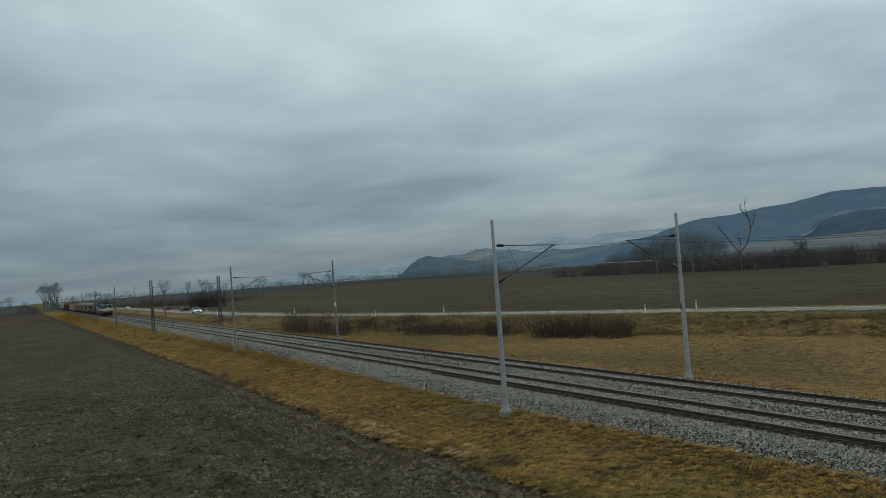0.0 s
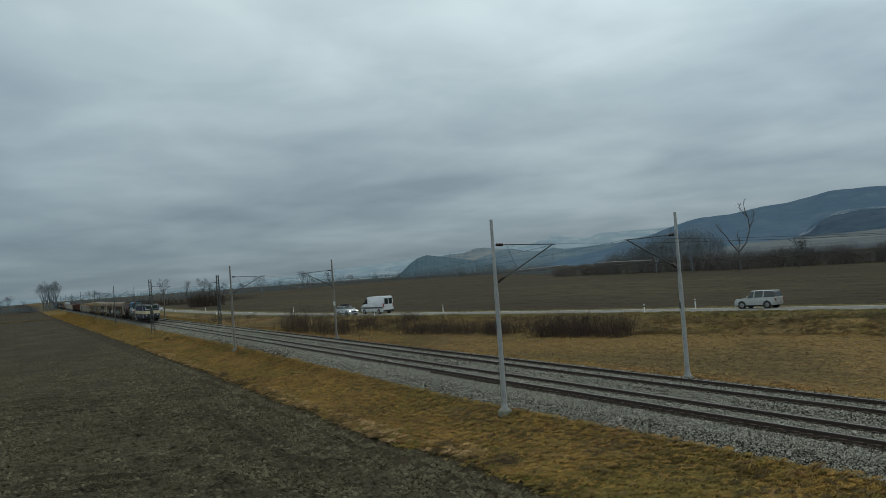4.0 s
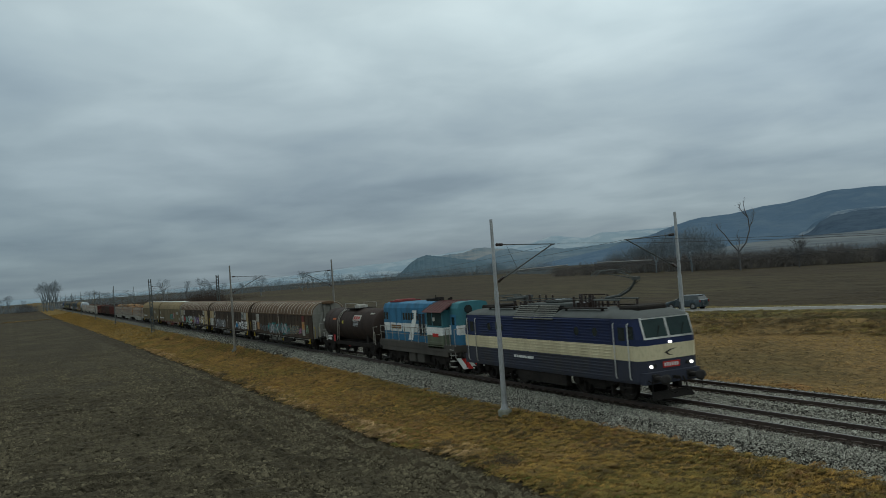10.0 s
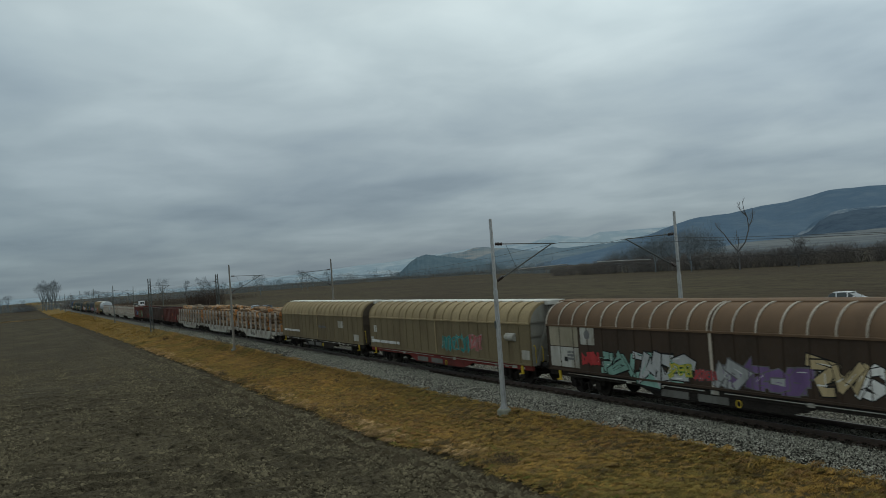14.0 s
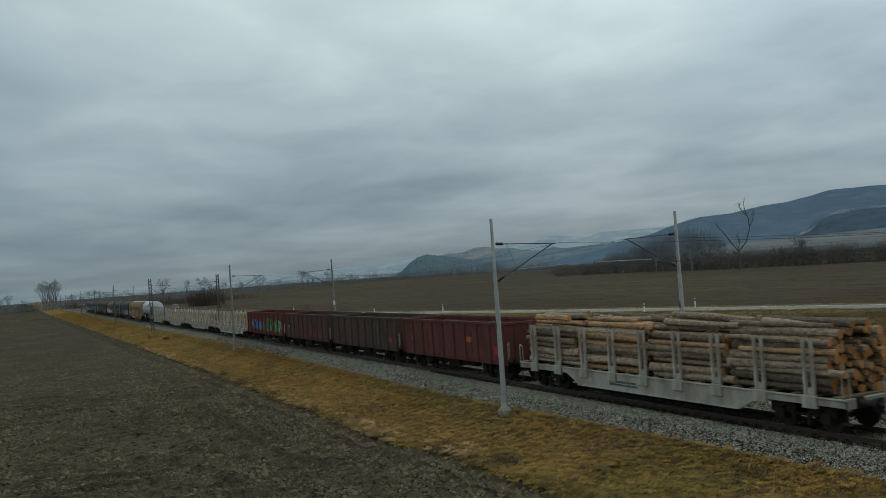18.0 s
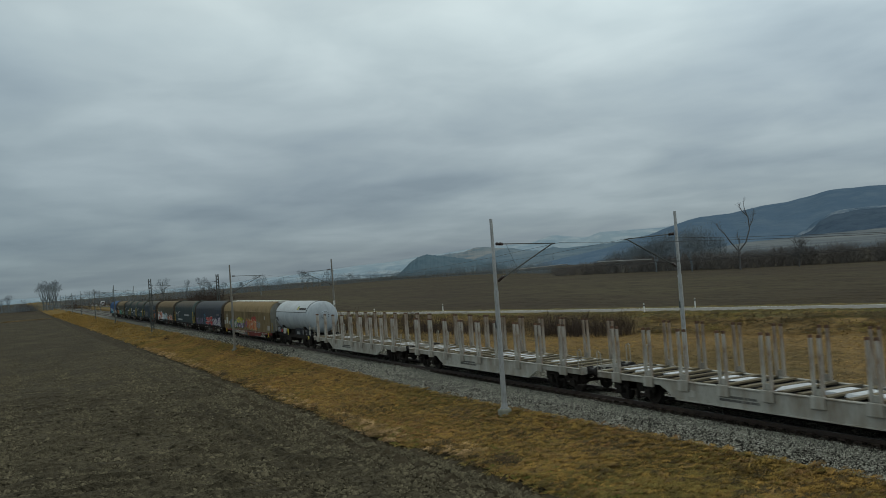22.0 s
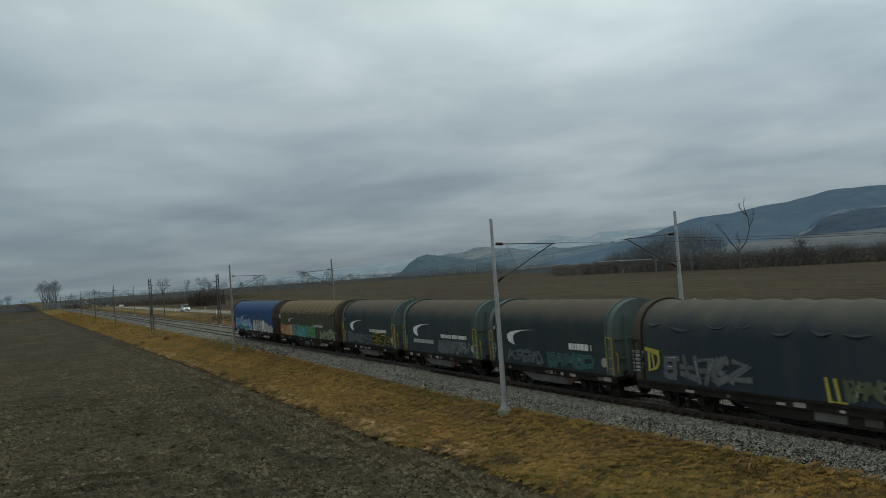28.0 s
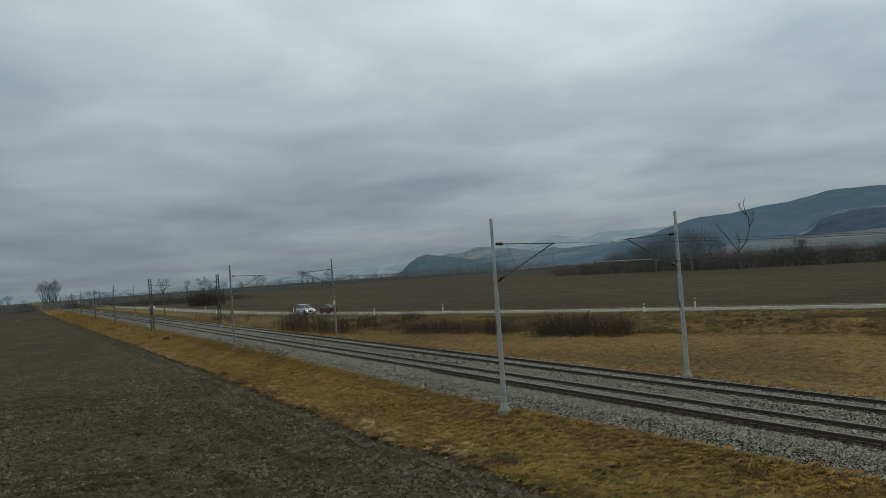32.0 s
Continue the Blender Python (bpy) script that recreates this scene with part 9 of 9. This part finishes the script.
base_trees = [crown_tree(20 + i, pose(*bearing(a, d), 0, 0, 70 * i), "bare winter tree in the distant haze") for i, (a, d) in enumerate(((49.6, 350), (51.3, 380), (72.6, 800)))]
r = random.Random(5)
for a, d, s in [(48.2, 310, 1.3), (49.0, 300, 1.4), (50.4, 340, 1.2), (88.15, 620, 1.7), (88.5, 640, 1.85), (88.85, 625, 1.65), (88.35, 600, 1.75), (88.65, 610, 1.7), (86.2, 620, 1.25), (85.75, 640, 1.2), (85.3, 660, 1.1), (83.9, 600, 0.9), (82.0, 600, 1.4), (80.65, 620, 1.3),
                (79.6, 640, 1.45), (79.2, 700, 1.2), (76.0, 520, 1.35), (73.35, 640, 1.45), (73.0, 660, 1.3), (71.6, 800, 1.5), (90.7, 700, 1.3), (91.1, 720, 1.1), (89.9, 900, 0.9), (78.3, 700, 1.0), (77.2, 700, 0.9), (87.3, 700, 1.0), (74.8, 800, 1.1), (70.2, 950, 1.2)]:
    t_ = copy_thing(base_trees[r.randrange(3)], pose(*bearing(a, d, -1.0), 0, 0, r.uniform(0, 360)) @ Matrix.Scale(s, 4))
    t_.scale = (s, s, s * r.uniform(0.9, 1.15))


def thicket(name, spots_, mat, label, category, seed, stems=26, thick=0.02, fuzz=5, sway=0.22):
    """Scrub or woods: many leaning bare stems with side twigs. spots_: x, y, z, height, width."""
    r_ = np.random.default_rng(seed)
    V, F_ = [], []
    count = 0
    for x, y, z, h, w_ in spots_:
        n_ = stems
        a = r_.uniform(0, 2 * np.pi, n_)
        rad = w_ * 0.5 * np.sqrt(r_.random(n_))
        base = np.stack([x + rad * np.cos(a), y + rad * np.sin(a), np.full(n_, z)], -1)
        lean = r_.normal(0, sway, (n_, 3))
        lean[:, 2] = 1
        hh = h * r_.uniform(0.45, 1.0, n_)
        tip = base + lean * hh[:, None]
        segs = [(base, tip, thick * h * 0.35)]
        for _ in range(fuzz):
            t_ = r_.uniform(0.25, 0.95, n_)[:, None]
            p = base + (tip - base) * t_
            d = r_.normal(0, 1, (n_, 3))
            d[:, 2] = np.abs(d[:, 2]) + 0.3
            segs.append((p, p + d * (hh * 0.13)[:, None], thick * h * 0.2))
        for p, q, tk in segs:
            o = r_.normal(0, 1, p.shape)
            o[:, 2] *= 0.2
            o /= np.linalg.norm(o, axis=1, keepdims=True)
            v = np.stack([p - o * tk, p + o * tk, q + o * tk * 0.25, q - o * tk * 0.25], 1)
            V.append(v.reshape(-1, 3))
            F_.append(np.arange(count, count + 4 * len(p)).reshape(-1, 4))
            count += 4 * len(p)
    return stuff_mesh(name, np.concatenate(V), np.concatenate(F_), mat, label, category)


r = random.Random(8)
# scrub between the railway and the road
spots_ = []
for x0, x1, off0, off1, n_, h0, h1 in ((-72, -62, -16, -12.5, 60, 1.6, 2.5), (-94, -76, -16, -11.5, 90, 1.1, 2.0), (-112, -98, -13, -7, 40, 1.0, 1.9)):
    for _ in range(n_):
        x = r.uniform(x0, x1)
        y = float(road_edge(x)) + r.uniform(off0, off1)
        spots_.append((x, y, float(ground_height(x, y)) - 0.05, r.uniform(h0, h1), 1.5))
for _ in range(170):
    x = r.uniform(-170, -96)
    y = r.uniform(9.5, float(road_edge(x)) - 2.2)
    spots_.append((x, y, float(ground_height(x, y)) - 0.05, r.uniform(0.5, 1.25), 2.0))
thicket("scrub", spots_, SCRUB, "dense dark brown leafless scrub between railway and road", "scrub", 4, 26, 0.018, 6, 0.3)
spots_ = []
for _ in range(60):
    x = r.uniform(-128, -100)
    y = r.uniform(9.6, 14.0)
    spots_.append((x, y, -1.05, r.uniform(1.8, 4.0), 2.0))
for _ in range(60):
    x = r.uniform(-200, -155)
    y = r.uniform(8.6, 11.8)
    spots_.append((x, y, -1.05, r.uniform(1.2, 2.6), 2.0))
thicket("bare_bushes", spots_, SCRUB, "thin bare bushes beside the railway", "bushes", 5, 22, 0.010)
spots_ = [(*bearing(84.6 - 0.0 + r.uniform(-0.9, 0.9) - 5.2, 330 + r.uniform(-6, 6), -0.6), r.uniform(4.5, 7.0), 5.0) for _ in range(16)]
thicket("round_bush", spots_, SCRUB, "large dark rounded bush beyond the road", "bush", 6, 60, 0.014)

# hedge and woods along the far edge of the big field
def copse(name, spots_, mat, label, category, seed, twigs=90, thick=0.05, reach=0.16):
    """Bare rounded trees and bushes: a trunk, and a crown of short twigs that point outwards. spots_: x, y, z, height, width."""
    r_ = np.random.default_rng(seed)
    V = []
    for x, y, z, h, w_ in spots_:
        d = r_.normal(0, 1, (twigs, 3))
        d /= np.linalg.norm(d, axis=1, keepdims=True)
        q = r_.random(twigs) ** 0.45
        lump = 1 + 0.28 * np.sin(3 * np.arctan2(d[:, 1], d[:, 0]) + r_.uniform(0, 6.28)) * np.sin(4 * d[:, 2] + r_.uniform(0, 6.28))
        mid = np.array([x, y, z + 0.56 * h])
        p = mid + d * (q * lump)[:, None] * np.array([w_ / 2, w_ / 2, 0.44 * h])
        way = d * np.array([1, 1, 1]) + np.array([0, 0, 0.55]) + r_.normal(0, 0.45, (twigs, 3))
        e = p + way * (reach * h * r_.uniform(0.35, 1.0, twigs) * (1.1 - 0.5 * q))[:, None]
        foot = np.array([[x, y, z]]) + r_.normal(0, w_ * 0.12, (6, 3)) * np.array([1, 1, 0])
        top = mid + r_.normal(0, 0.2, (6, 3)) * np.array([w_, w_, h * 0.6])
        p, e = np.concatenate([foot, p]), np.concatenate([top, e])
        tk = np.concatenate([np.full(6, thick * 2.2), thick * r_.uniform(0.6, 1.3, twigs)])[:, None]
        o = np.cross(e - p, r_.normal(0, 1, p.shape))
        o /= np.linalg.norm(o, axis=1, keepdims=True) + 1e-9
        V.append(np.stack([p - o * tk, p + o * tk, e + o * tk * 0.3, e - o * tk * 0.3], 1))
    V = np.concatenate(V)
    return stuff_mesh(name, V.reshape(-1, 3), np.arange(4 * len(V)).reshape(-1, 4), mat, label, category)


spots_ = []
for i in range(560):
    a = r.uniform(32, 57.0)
    d = np.interp(a, (20, 38, 46, 52, 57.2), (262, 280, 306, 362, 425)) + abs(r.gauss(0, 9))
    tall = np.interp(a, (20, 37, 46, 49, 53, 57), (6.0, 6.0, 6.4, 7.6, 6.6, 4.6))
    spots_.append((*bearing(a, d, -0.6), tall * r.uniform(0.6, 1.05), r.uniform(4.0, 7.0)))
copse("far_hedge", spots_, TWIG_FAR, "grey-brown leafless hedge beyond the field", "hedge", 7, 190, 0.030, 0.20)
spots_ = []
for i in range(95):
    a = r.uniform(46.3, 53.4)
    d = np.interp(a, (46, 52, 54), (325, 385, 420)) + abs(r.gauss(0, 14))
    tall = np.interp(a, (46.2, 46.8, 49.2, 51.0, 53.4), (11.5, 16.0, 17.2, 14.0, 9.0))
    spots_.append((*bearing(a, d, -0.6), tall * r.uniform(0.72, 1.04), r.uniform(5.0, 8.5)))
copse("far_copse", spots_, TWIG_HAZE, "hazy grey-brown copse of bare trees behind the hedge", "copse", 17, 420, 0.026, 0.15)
spots_ = []
for i in range(760):
    a = r.uniform(57, 95)
    d = np.interp(a, (57, 62, 68, 75, 82, 88, 100), (520, 900, 1000, 820, 640, 620, 700)) + abs(r.gauss(0, 30))
    tall = np.interp(a, (57, 60, 66, 72, 78, 84, 88, 90.5, 93, 100), (10, 14, 15, 13, 11, 9, 8, 6, 8, 8))
    spots_.append((*bearing(a, d, -1.0), tall * r.uniform(0.5, 1.1), 13.0))
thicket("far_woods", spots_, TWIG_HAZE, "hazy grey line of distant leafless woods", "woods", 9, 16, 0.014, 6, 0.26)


spots_ = []
for i in range(240):
    a = r.uniform(76.5, 87.6)
    d = np.interp(a, (76, 80, 84, 87.6), (430, 400, 420, 520)) + abs(r.gauss(0, 25))
    spots_.append((*bearing(a, d, -0.9), np.interp(a, (76, 80, 87.6), (2.5, 4.5, 5.5)) * r.uniform(0.5, 1.1), 9.0))
thicket("roadside_woods", spots_, SCRUB, "low dark reddish-brown leafless woods beyond the road", "woods", 19, 22, 0.012, 7, 0.3)
spots_ = [(*bearing(89.4 + 0.055 * i + r.uniform(-0.1, 0.1), 690 + r.uniform(-8, 8), -1.6), r.uniform(4.0, 7.0), 8.0) for i in range(14)]
thicket("dark_bush", spots_, SCRUB, "dark rounded bush at the end of the field", "bush", 20, 60, 0.016, 7, 0.3)


# ---- grass ----
GREEN_BLADE = material("green_grass_blades", (0.150, 0.165, 0.036), (0.120, 0.115, 0.034), 0.5, 2.0, None, 0.9, spread=0, gloss=0.04)

def grass(name, n_, x0, x1, inside, height, mats, label, seed, blades=5, crowd=1.0, clump=0.3, gap=-0.40):
    """Tufts of blades standing on the ground; inside(x, u) gives y for u in 0..1."""
    r_ = np.random.default_rng(seed)
    x = x1 - (x1 - x0) * r_.random(n_) ** crowd
    y = inside(x, r_.random(n_))
    keep = wave(x, y, 0.9, seed) + r_.normal(0, 0.35, n_) > gap
    step = 2.2 * height
    cx, cy = np.round(x / step) * step, np.round(y / step) * step
    jx, jy = np.sin(cx * 91.7 + cy * 37.3) * step * 0.5, np.sin(cx * 53.1 + cy * 71.9) * step * 0.5
    x, y = x + (cx + jx - x) * clump * 0.7, y + (cy + jy - y) * clump * 0.7
    x, y = x[keep], y[keep]
    n_ = len(x)
    z = ground_height(x, y) + 0.3 * height * np.clip(wave(x, y, 6.0, seed + 3) + 0.2, 0, 1)
    V, M = [], []
    for b in range(blades):
        a = r_.uniform(0, 2 * np.pi, n_)
        h = height * r_.uniform(0.35, 1.15, n_) * (0.78 + 0.4 * wave(x, y, 0.6, seed + 1) + 0.4 * wave(x, y, 2.6, seed + 2))
        w_ = height * r_.uniform(0.06, 0.13, n_)
        out_ = height * r_.uniform(0.5, 1.5, n_)
        bx_, by_ = x + r_.normal(0, height * 0.25, n_), y + r_.normal(0, height * 0.25, n_)
        c, s = np.cos(a), np.sin(a)
        V.append(np.stack([np.stack([bx_ - s * w_, by_ + c * w_, z - 0.04], -1), np.stack([bx_ + s * w_, by_ - c * w_, z - 0.04], -1), np.stack([bx_ + c * out_, by_ + s * out_, z + h], -1)], 1))
        M.append(r_.integers(0, len(mats), n_))
    V = np.concatenate(V)
    return stuff_mesh(name, V.reshape(-1, 3), np.arange(3 * len(V)).reshape(-1, 3), mats, label, "grass", np.concatenate(M))


def bank_y(x, u):
    return field_edge(x) + 0.05 + (-3.2 - field_edge(x)) * u


def clumps(name, n_, x0, x1, inside, radius, height, mats, label, seed, blades=14, crowd=1.0, drift=0.5, gap=-9.0, slope=0.5, blade=0.013):
    """Matted clumps of dry grass: blades arch out of each clump's middle and fall over; mats change from place to place."""
    r_ = np.random.default_rng(seed)
    x = x1 - (x1 - x0) * r_.random(n_) ** crowd
    y = inside(x, r_.random(n_))
    keep = wave(x, y, 0.8, seed + 5) + r_.normal(0, 0.25, n_) > gap
    x, y = x[keep], y[keep]
    n_ = len(x)
    z = ground_height(x, y)
    z = z + 0.9 * height * np.clip(wave(x, y, 7.0 * 0.16 / radius, seed + 9) + 0.15, 0, 1)
    size = r_.uniform(0.6, 1.35, n_) * (1 + 0.35 * wave(x, y, 0.9, seed + 1))
    kind = (wave(x, y, drift, seed + 2) * 0.85 + 0.5 + r_.normal(0, 0.17, n_)) * len(mats)
    kind = np.clip(kind, 0, len(mats) - 1).astype(int)
    V, M = [], []
    for b in range(blades):
        a = r_.uniform(0, 2 * np.pi, n_)
        c, s = np.cos(a), np.sin(a)
        r0 = radius * size * r_.uniform(0.0, 0.55, n_)
        r1 = radius * size * r_.uniform(0.65, 1.25, n_)
        h0 = height * size * r_.uniform(0.45, 1.0, n_) * (1 - 0.5 * r0 / (radius * size))
        h1 = height * size * r_.uniform(0.0, 0.75, n_)
        w_ = blade * r_.uniform(0.6, 1.4, n_)
        lean = slope * radius * size * r_.uniform(0, 1, n_)
        px, py = x + c * r0, y + s * r0
        qx, qy = x + c * r1, y + s * r1 - lean
        V.append(np.stack([np.stack([px - s * w_, py + c * w_, z + h0], -1), np.stack([px + s * w_, py - c * w_, z + h0], -1), np.stack([qx, qy, z + h1 - 0.01], -1)], 1))
        M.append(kind)
    V = np.concatenate(V)
    return stuff_mesh(name, V.reshape(-1, 3), np.arange(3 * len(V)).reshape(-1, 3), mats, label, "grass", np.concatenate(M))


clumps("bank_grass", 15500, -62, -9, bank_y, 0.16, 0.085, [BLADE_O, BLADE_A, BLADE_B, BLADE_A, BLADE_R, BLADE_O], "matted golden-brown grass on the railway bank", 41, 19, 1.2, 0.36)
clumps("bank_grass", 9000, -135, -60, bank_y, 0.24, 0.11, [BLADE_O, BLADE_A, BLADE_R, BLADE_A], "dry golden-brown grass on the farther railway bank", 47, 11, 1.0, blade=0.024)
clumps("bank_crest_grass", 8000, -110, -9, lambda x, u: -5.3 + 2.1 * u, 0.15, 0.07, [BLADE_D, BLADE_O, BLADE_D, BLADE_A], "short olive-brown grass along the top of the bank", 40, 16, 1.5)
clumps("bank_tufts", 2300, -80, -9, bank_y, 0.20, 0.17, [BLADE_D, BLADE_A, BLADE_B, BLADE_R, BLADE_A], "taller bent tufts of dry grass on the bank", 48, 30, 1.3, 0.9, 0.05)
clumps("field_margin_grass", 1500, -120, -30, lambda x, u: field_edge(x) + 0.1 + 0.9 * u * u, 0.26, 0.17, [BLADE_D, BLADE_P, BLADE_B, BLADE_P], "straw-coloured grass hanging over the field's edge", 42, 26, 1.2, 0.8, 0.0, 0.9)
clumps("field_margin_weeds", 900, -75, -12, lambda x, u: field_edge(x) - 0.2 + 0.7 * u, 0.20, 0.12, [BLADE_D, BLADE_D, BLADE_O], "dark dead growth along the field's edge", 59, 20, 1.2, 0.8, 0.0)
grass("far_bank_grass", 18000, -450, -130, bank_y, 0.26, [BLADE_A, BLADE_A, TURF], "dry golden-brown grass on the far railway bank", 47, 4, 0.8, 0.5)
clumps("field_balk_grass", 900, -376, -362, lambda x, u: field_edge(x) - 2 - 75 * u, 1.3, 0.22, [BLADE_D, BLADE_B, BLADE_D], "thin dry grass on a low balk across the field", 58, 14, 1.0, 0.2, blade=0.12)
clumps("trackside_grass", 4300, -120, -12, lambda x, u: 6.9 + 3.6 * u ** 1.3, 0.28, 0.16, [BLADE_R, BLADE_R, BLADE_B, BLADE_A], "russet dry grass beside the far track", 49, 18, 1.2, blade=0.022)
clumps("meadow_grass", 22000, -140, -14, lambda x, u: 9.6 + (road_edge(x) - 21.0) * u, 0.22, 0.09, [BLADE_D, BLADE_B, BLADE_B, BLADE_A, BLADE_B], "pale dry meadow grass between railway and road", 43, 11, 1.2, 0.16, -0.9, blade=0.017)
clumps("bank_tussocks", 6500, -118, -12, lambda x, u: road_edge(x) - 12.5 + 8.5 * u, 0.40, 0.26, [BLADE_D, BLADE_D, BLADE_B, BLADE_O, BLADE_D], "matted dark tussocks on the road bank", 44, 20, 1.1, 0.40, -0.25, 1.0, blade=0.022)
clumps("verge_grass", 6000, -120, -12, lambda x, u: road_edge(x) - 4.2 + 4.4 * u, 0.26, 0.07, [TURF_GREEN, BLADE_O, TURF_GREEN], "short greenish grass along the road's verge", 50, 12, 1.2, blade=0.026)
clumps("green_patch", 1300, -37, -14, lambda x, u: field_edge(x) + 0.1 + 1.5 * u * u, 0.15, 0.06, [GREEN_BLADE, BLADE_O, GREEN_BLADE, BLADE_O], "short green grass at the foot of the bank", 46, 20, 1.0, 0.7, -0.15)

# weeds on the banks
r = random.Random(31)


def weeds(name, spots_, mat, label, seed, stems, thick):
    return thicket(name, [(x, y, float(ground_height(x, y)) - 0.04, h, w_) for x, y, h, w_ in spots_], mat, label, "weeds", seed, stems, thick, 6, 0.4)


weeds("weed_clump", [(-28.0 + r.uniform(-0.6, 0.6), -7.4 + r.uniform(-0.35, 0.35), r.uniform(0.35, 0.55), 0.5) for _ in range(16)], BARK, "dark dead weeds at the foot of the bank", 61, 26, 0.022)
weeds("weed_clump", [(-43.0 + r.uniform(-2.2, 2.2), -7.3 + r.uniform(-0.7, 0.7), r.uniform(0.35, 0.6), 0.6) for _ in range(14)], SCRUB, "thin reddish-brown dead weeds on the bank", 62, 18, 0.012)
edge_spots = []
for _ in range(46):
    x = r.uniform(-62, -36)
    edge_spots.append((x, float(field_edge(x)) + r.uniform(-0.25, 0.45), r.uniform(0.18, 0.42), 0.5))
weeds("edge_weeds", edge_spots, BARK, "dark dead weeds and roots along the field's edge", 66, 22, 0.02)
weeds("weed_clump", [(-17.5 + r.uniform(-0.5, 0.5), -6.6 + r.uniform(-0.3, 0.3), 0.28, 0.4) for _ in range(5)], BLADE_B, "pale dead weeds on the bank", 67, 22, 0.02)
weeds("weed_clump", [(-127.0 + r.uniform(-1, 1), -5.4 + r.uniform(-0.4, 0.4), 0.7, 0.8) for _ in range(5)], SCRUB, "dark dead weeds on the railway bank", 63, 30, 0.02)
weeds("weed_clump", [(-137.0 + r.uniform(-1, 1), -5.8 + r.uniform(-0.4, 0.4), 0.5, 0.8) for _ in range(4)], SCRUB, "small dark dead weeds on the railway bank", 64, 30, 0.02)
spots_ = []
for _ in range(300):
    x = -12 - 92 * r.random() ** 0.8
    y = float(road_edge(x)) - r.uniform(5.0, 13.5)
    if y > 9.5 and wave(x, y, 0.5, 77) + r.gauss(0, 0.2) > -0.05:
        spots_.append((x, y, float(ground_height(x, y)) - 0.05, r.uniform(0.25, 0.75), 1.6))
thicket("bramble_brush", spots_, BLADE_O, "low tangled brown brush on the road bank", "brush", 65, 22, 0.022, 6, 0.6)


# ---- clods on the field ----
def clods_on_field(n_, x0, x1, reach, size, seed):
    r_ = np.random.default_rng(seed)
    x = x1 - (x1 - x0) * r_.random(n_) ** 1.5
    y = field_edge(x) - reach * r_.random(n_)
    z = ground_height(x, y)
    base = np.array([(1.2, 0.2, -0.4), (0.1, 1.0, -0.4), (-1.2, 0.1, -0.4), (-0.1, -1.0, -0.4), (0.55, 0.2, 0.55), (-0.5, -0.1, 0.6)], float)
    s = size * r_.uniform(0.4, 1.6, (n_, 1, 1)) ** 1.4 * r_.uniform(0.5, 1.35, (n_, 6, 1))
    a = r_.uniform(0, 6.28, n_)
    v = base[None] * s
    c, si = np.cos(a)[:, None], np.sin(a)[:, None]
    v = np.stack([v[..., 0] * c - v[..., 1] * si + x[:, None], v[..., 0] * si + v[..., 1] * c + y[:, None], v[..., 2] * 0.95 + z[:, None]], -1)
    f = np.array([(0, 1, 4), (1, 5, 4), (1, 2, 5), (2, 3, 5), (3, 4, 5), (3, 0, 4)])
    return stuff_mesh("soil_clods", v.reshape(-1, 3), (f[None] + 6 * np.arange(n_)[:, None, None]).reshape(-1, 3), CLOD, "loose brown soil clods on the plowed field", "soil clods")


clods_on_field(30000, -100, -8, 19, 0.070, 51)
clods_on_field(3500, -60, -8, 19, 0.095, 56)
clods_on_field(36000, -130, -8, 19, 0.042, 52)
clods_on_field(34000, -48, -8, 15, 0.030, 55)
clods_on_field(2200, -110, -8, 0.7, 0.06, 53)
clods_on_field(1800, -66, -20, 1.4, 0.055, 54)


# ---- movement ----
def motions():
    for ob, c in moving:
        walk(ob, [(t, pose(c + SPEED * (t - 10), 0, 0)) for t in (0, 8, 16, 24, 32)])
    for ob, x, t0, v in traffic:
        lane = 1.6 if v > 0 else 4.65
        rows_ = []
        for k in range(33):
            t = float(k)
            rows_.append((t, road_pose(x + v * (t - t0), lane, v)))
        walk(ob, rows_)


motions()
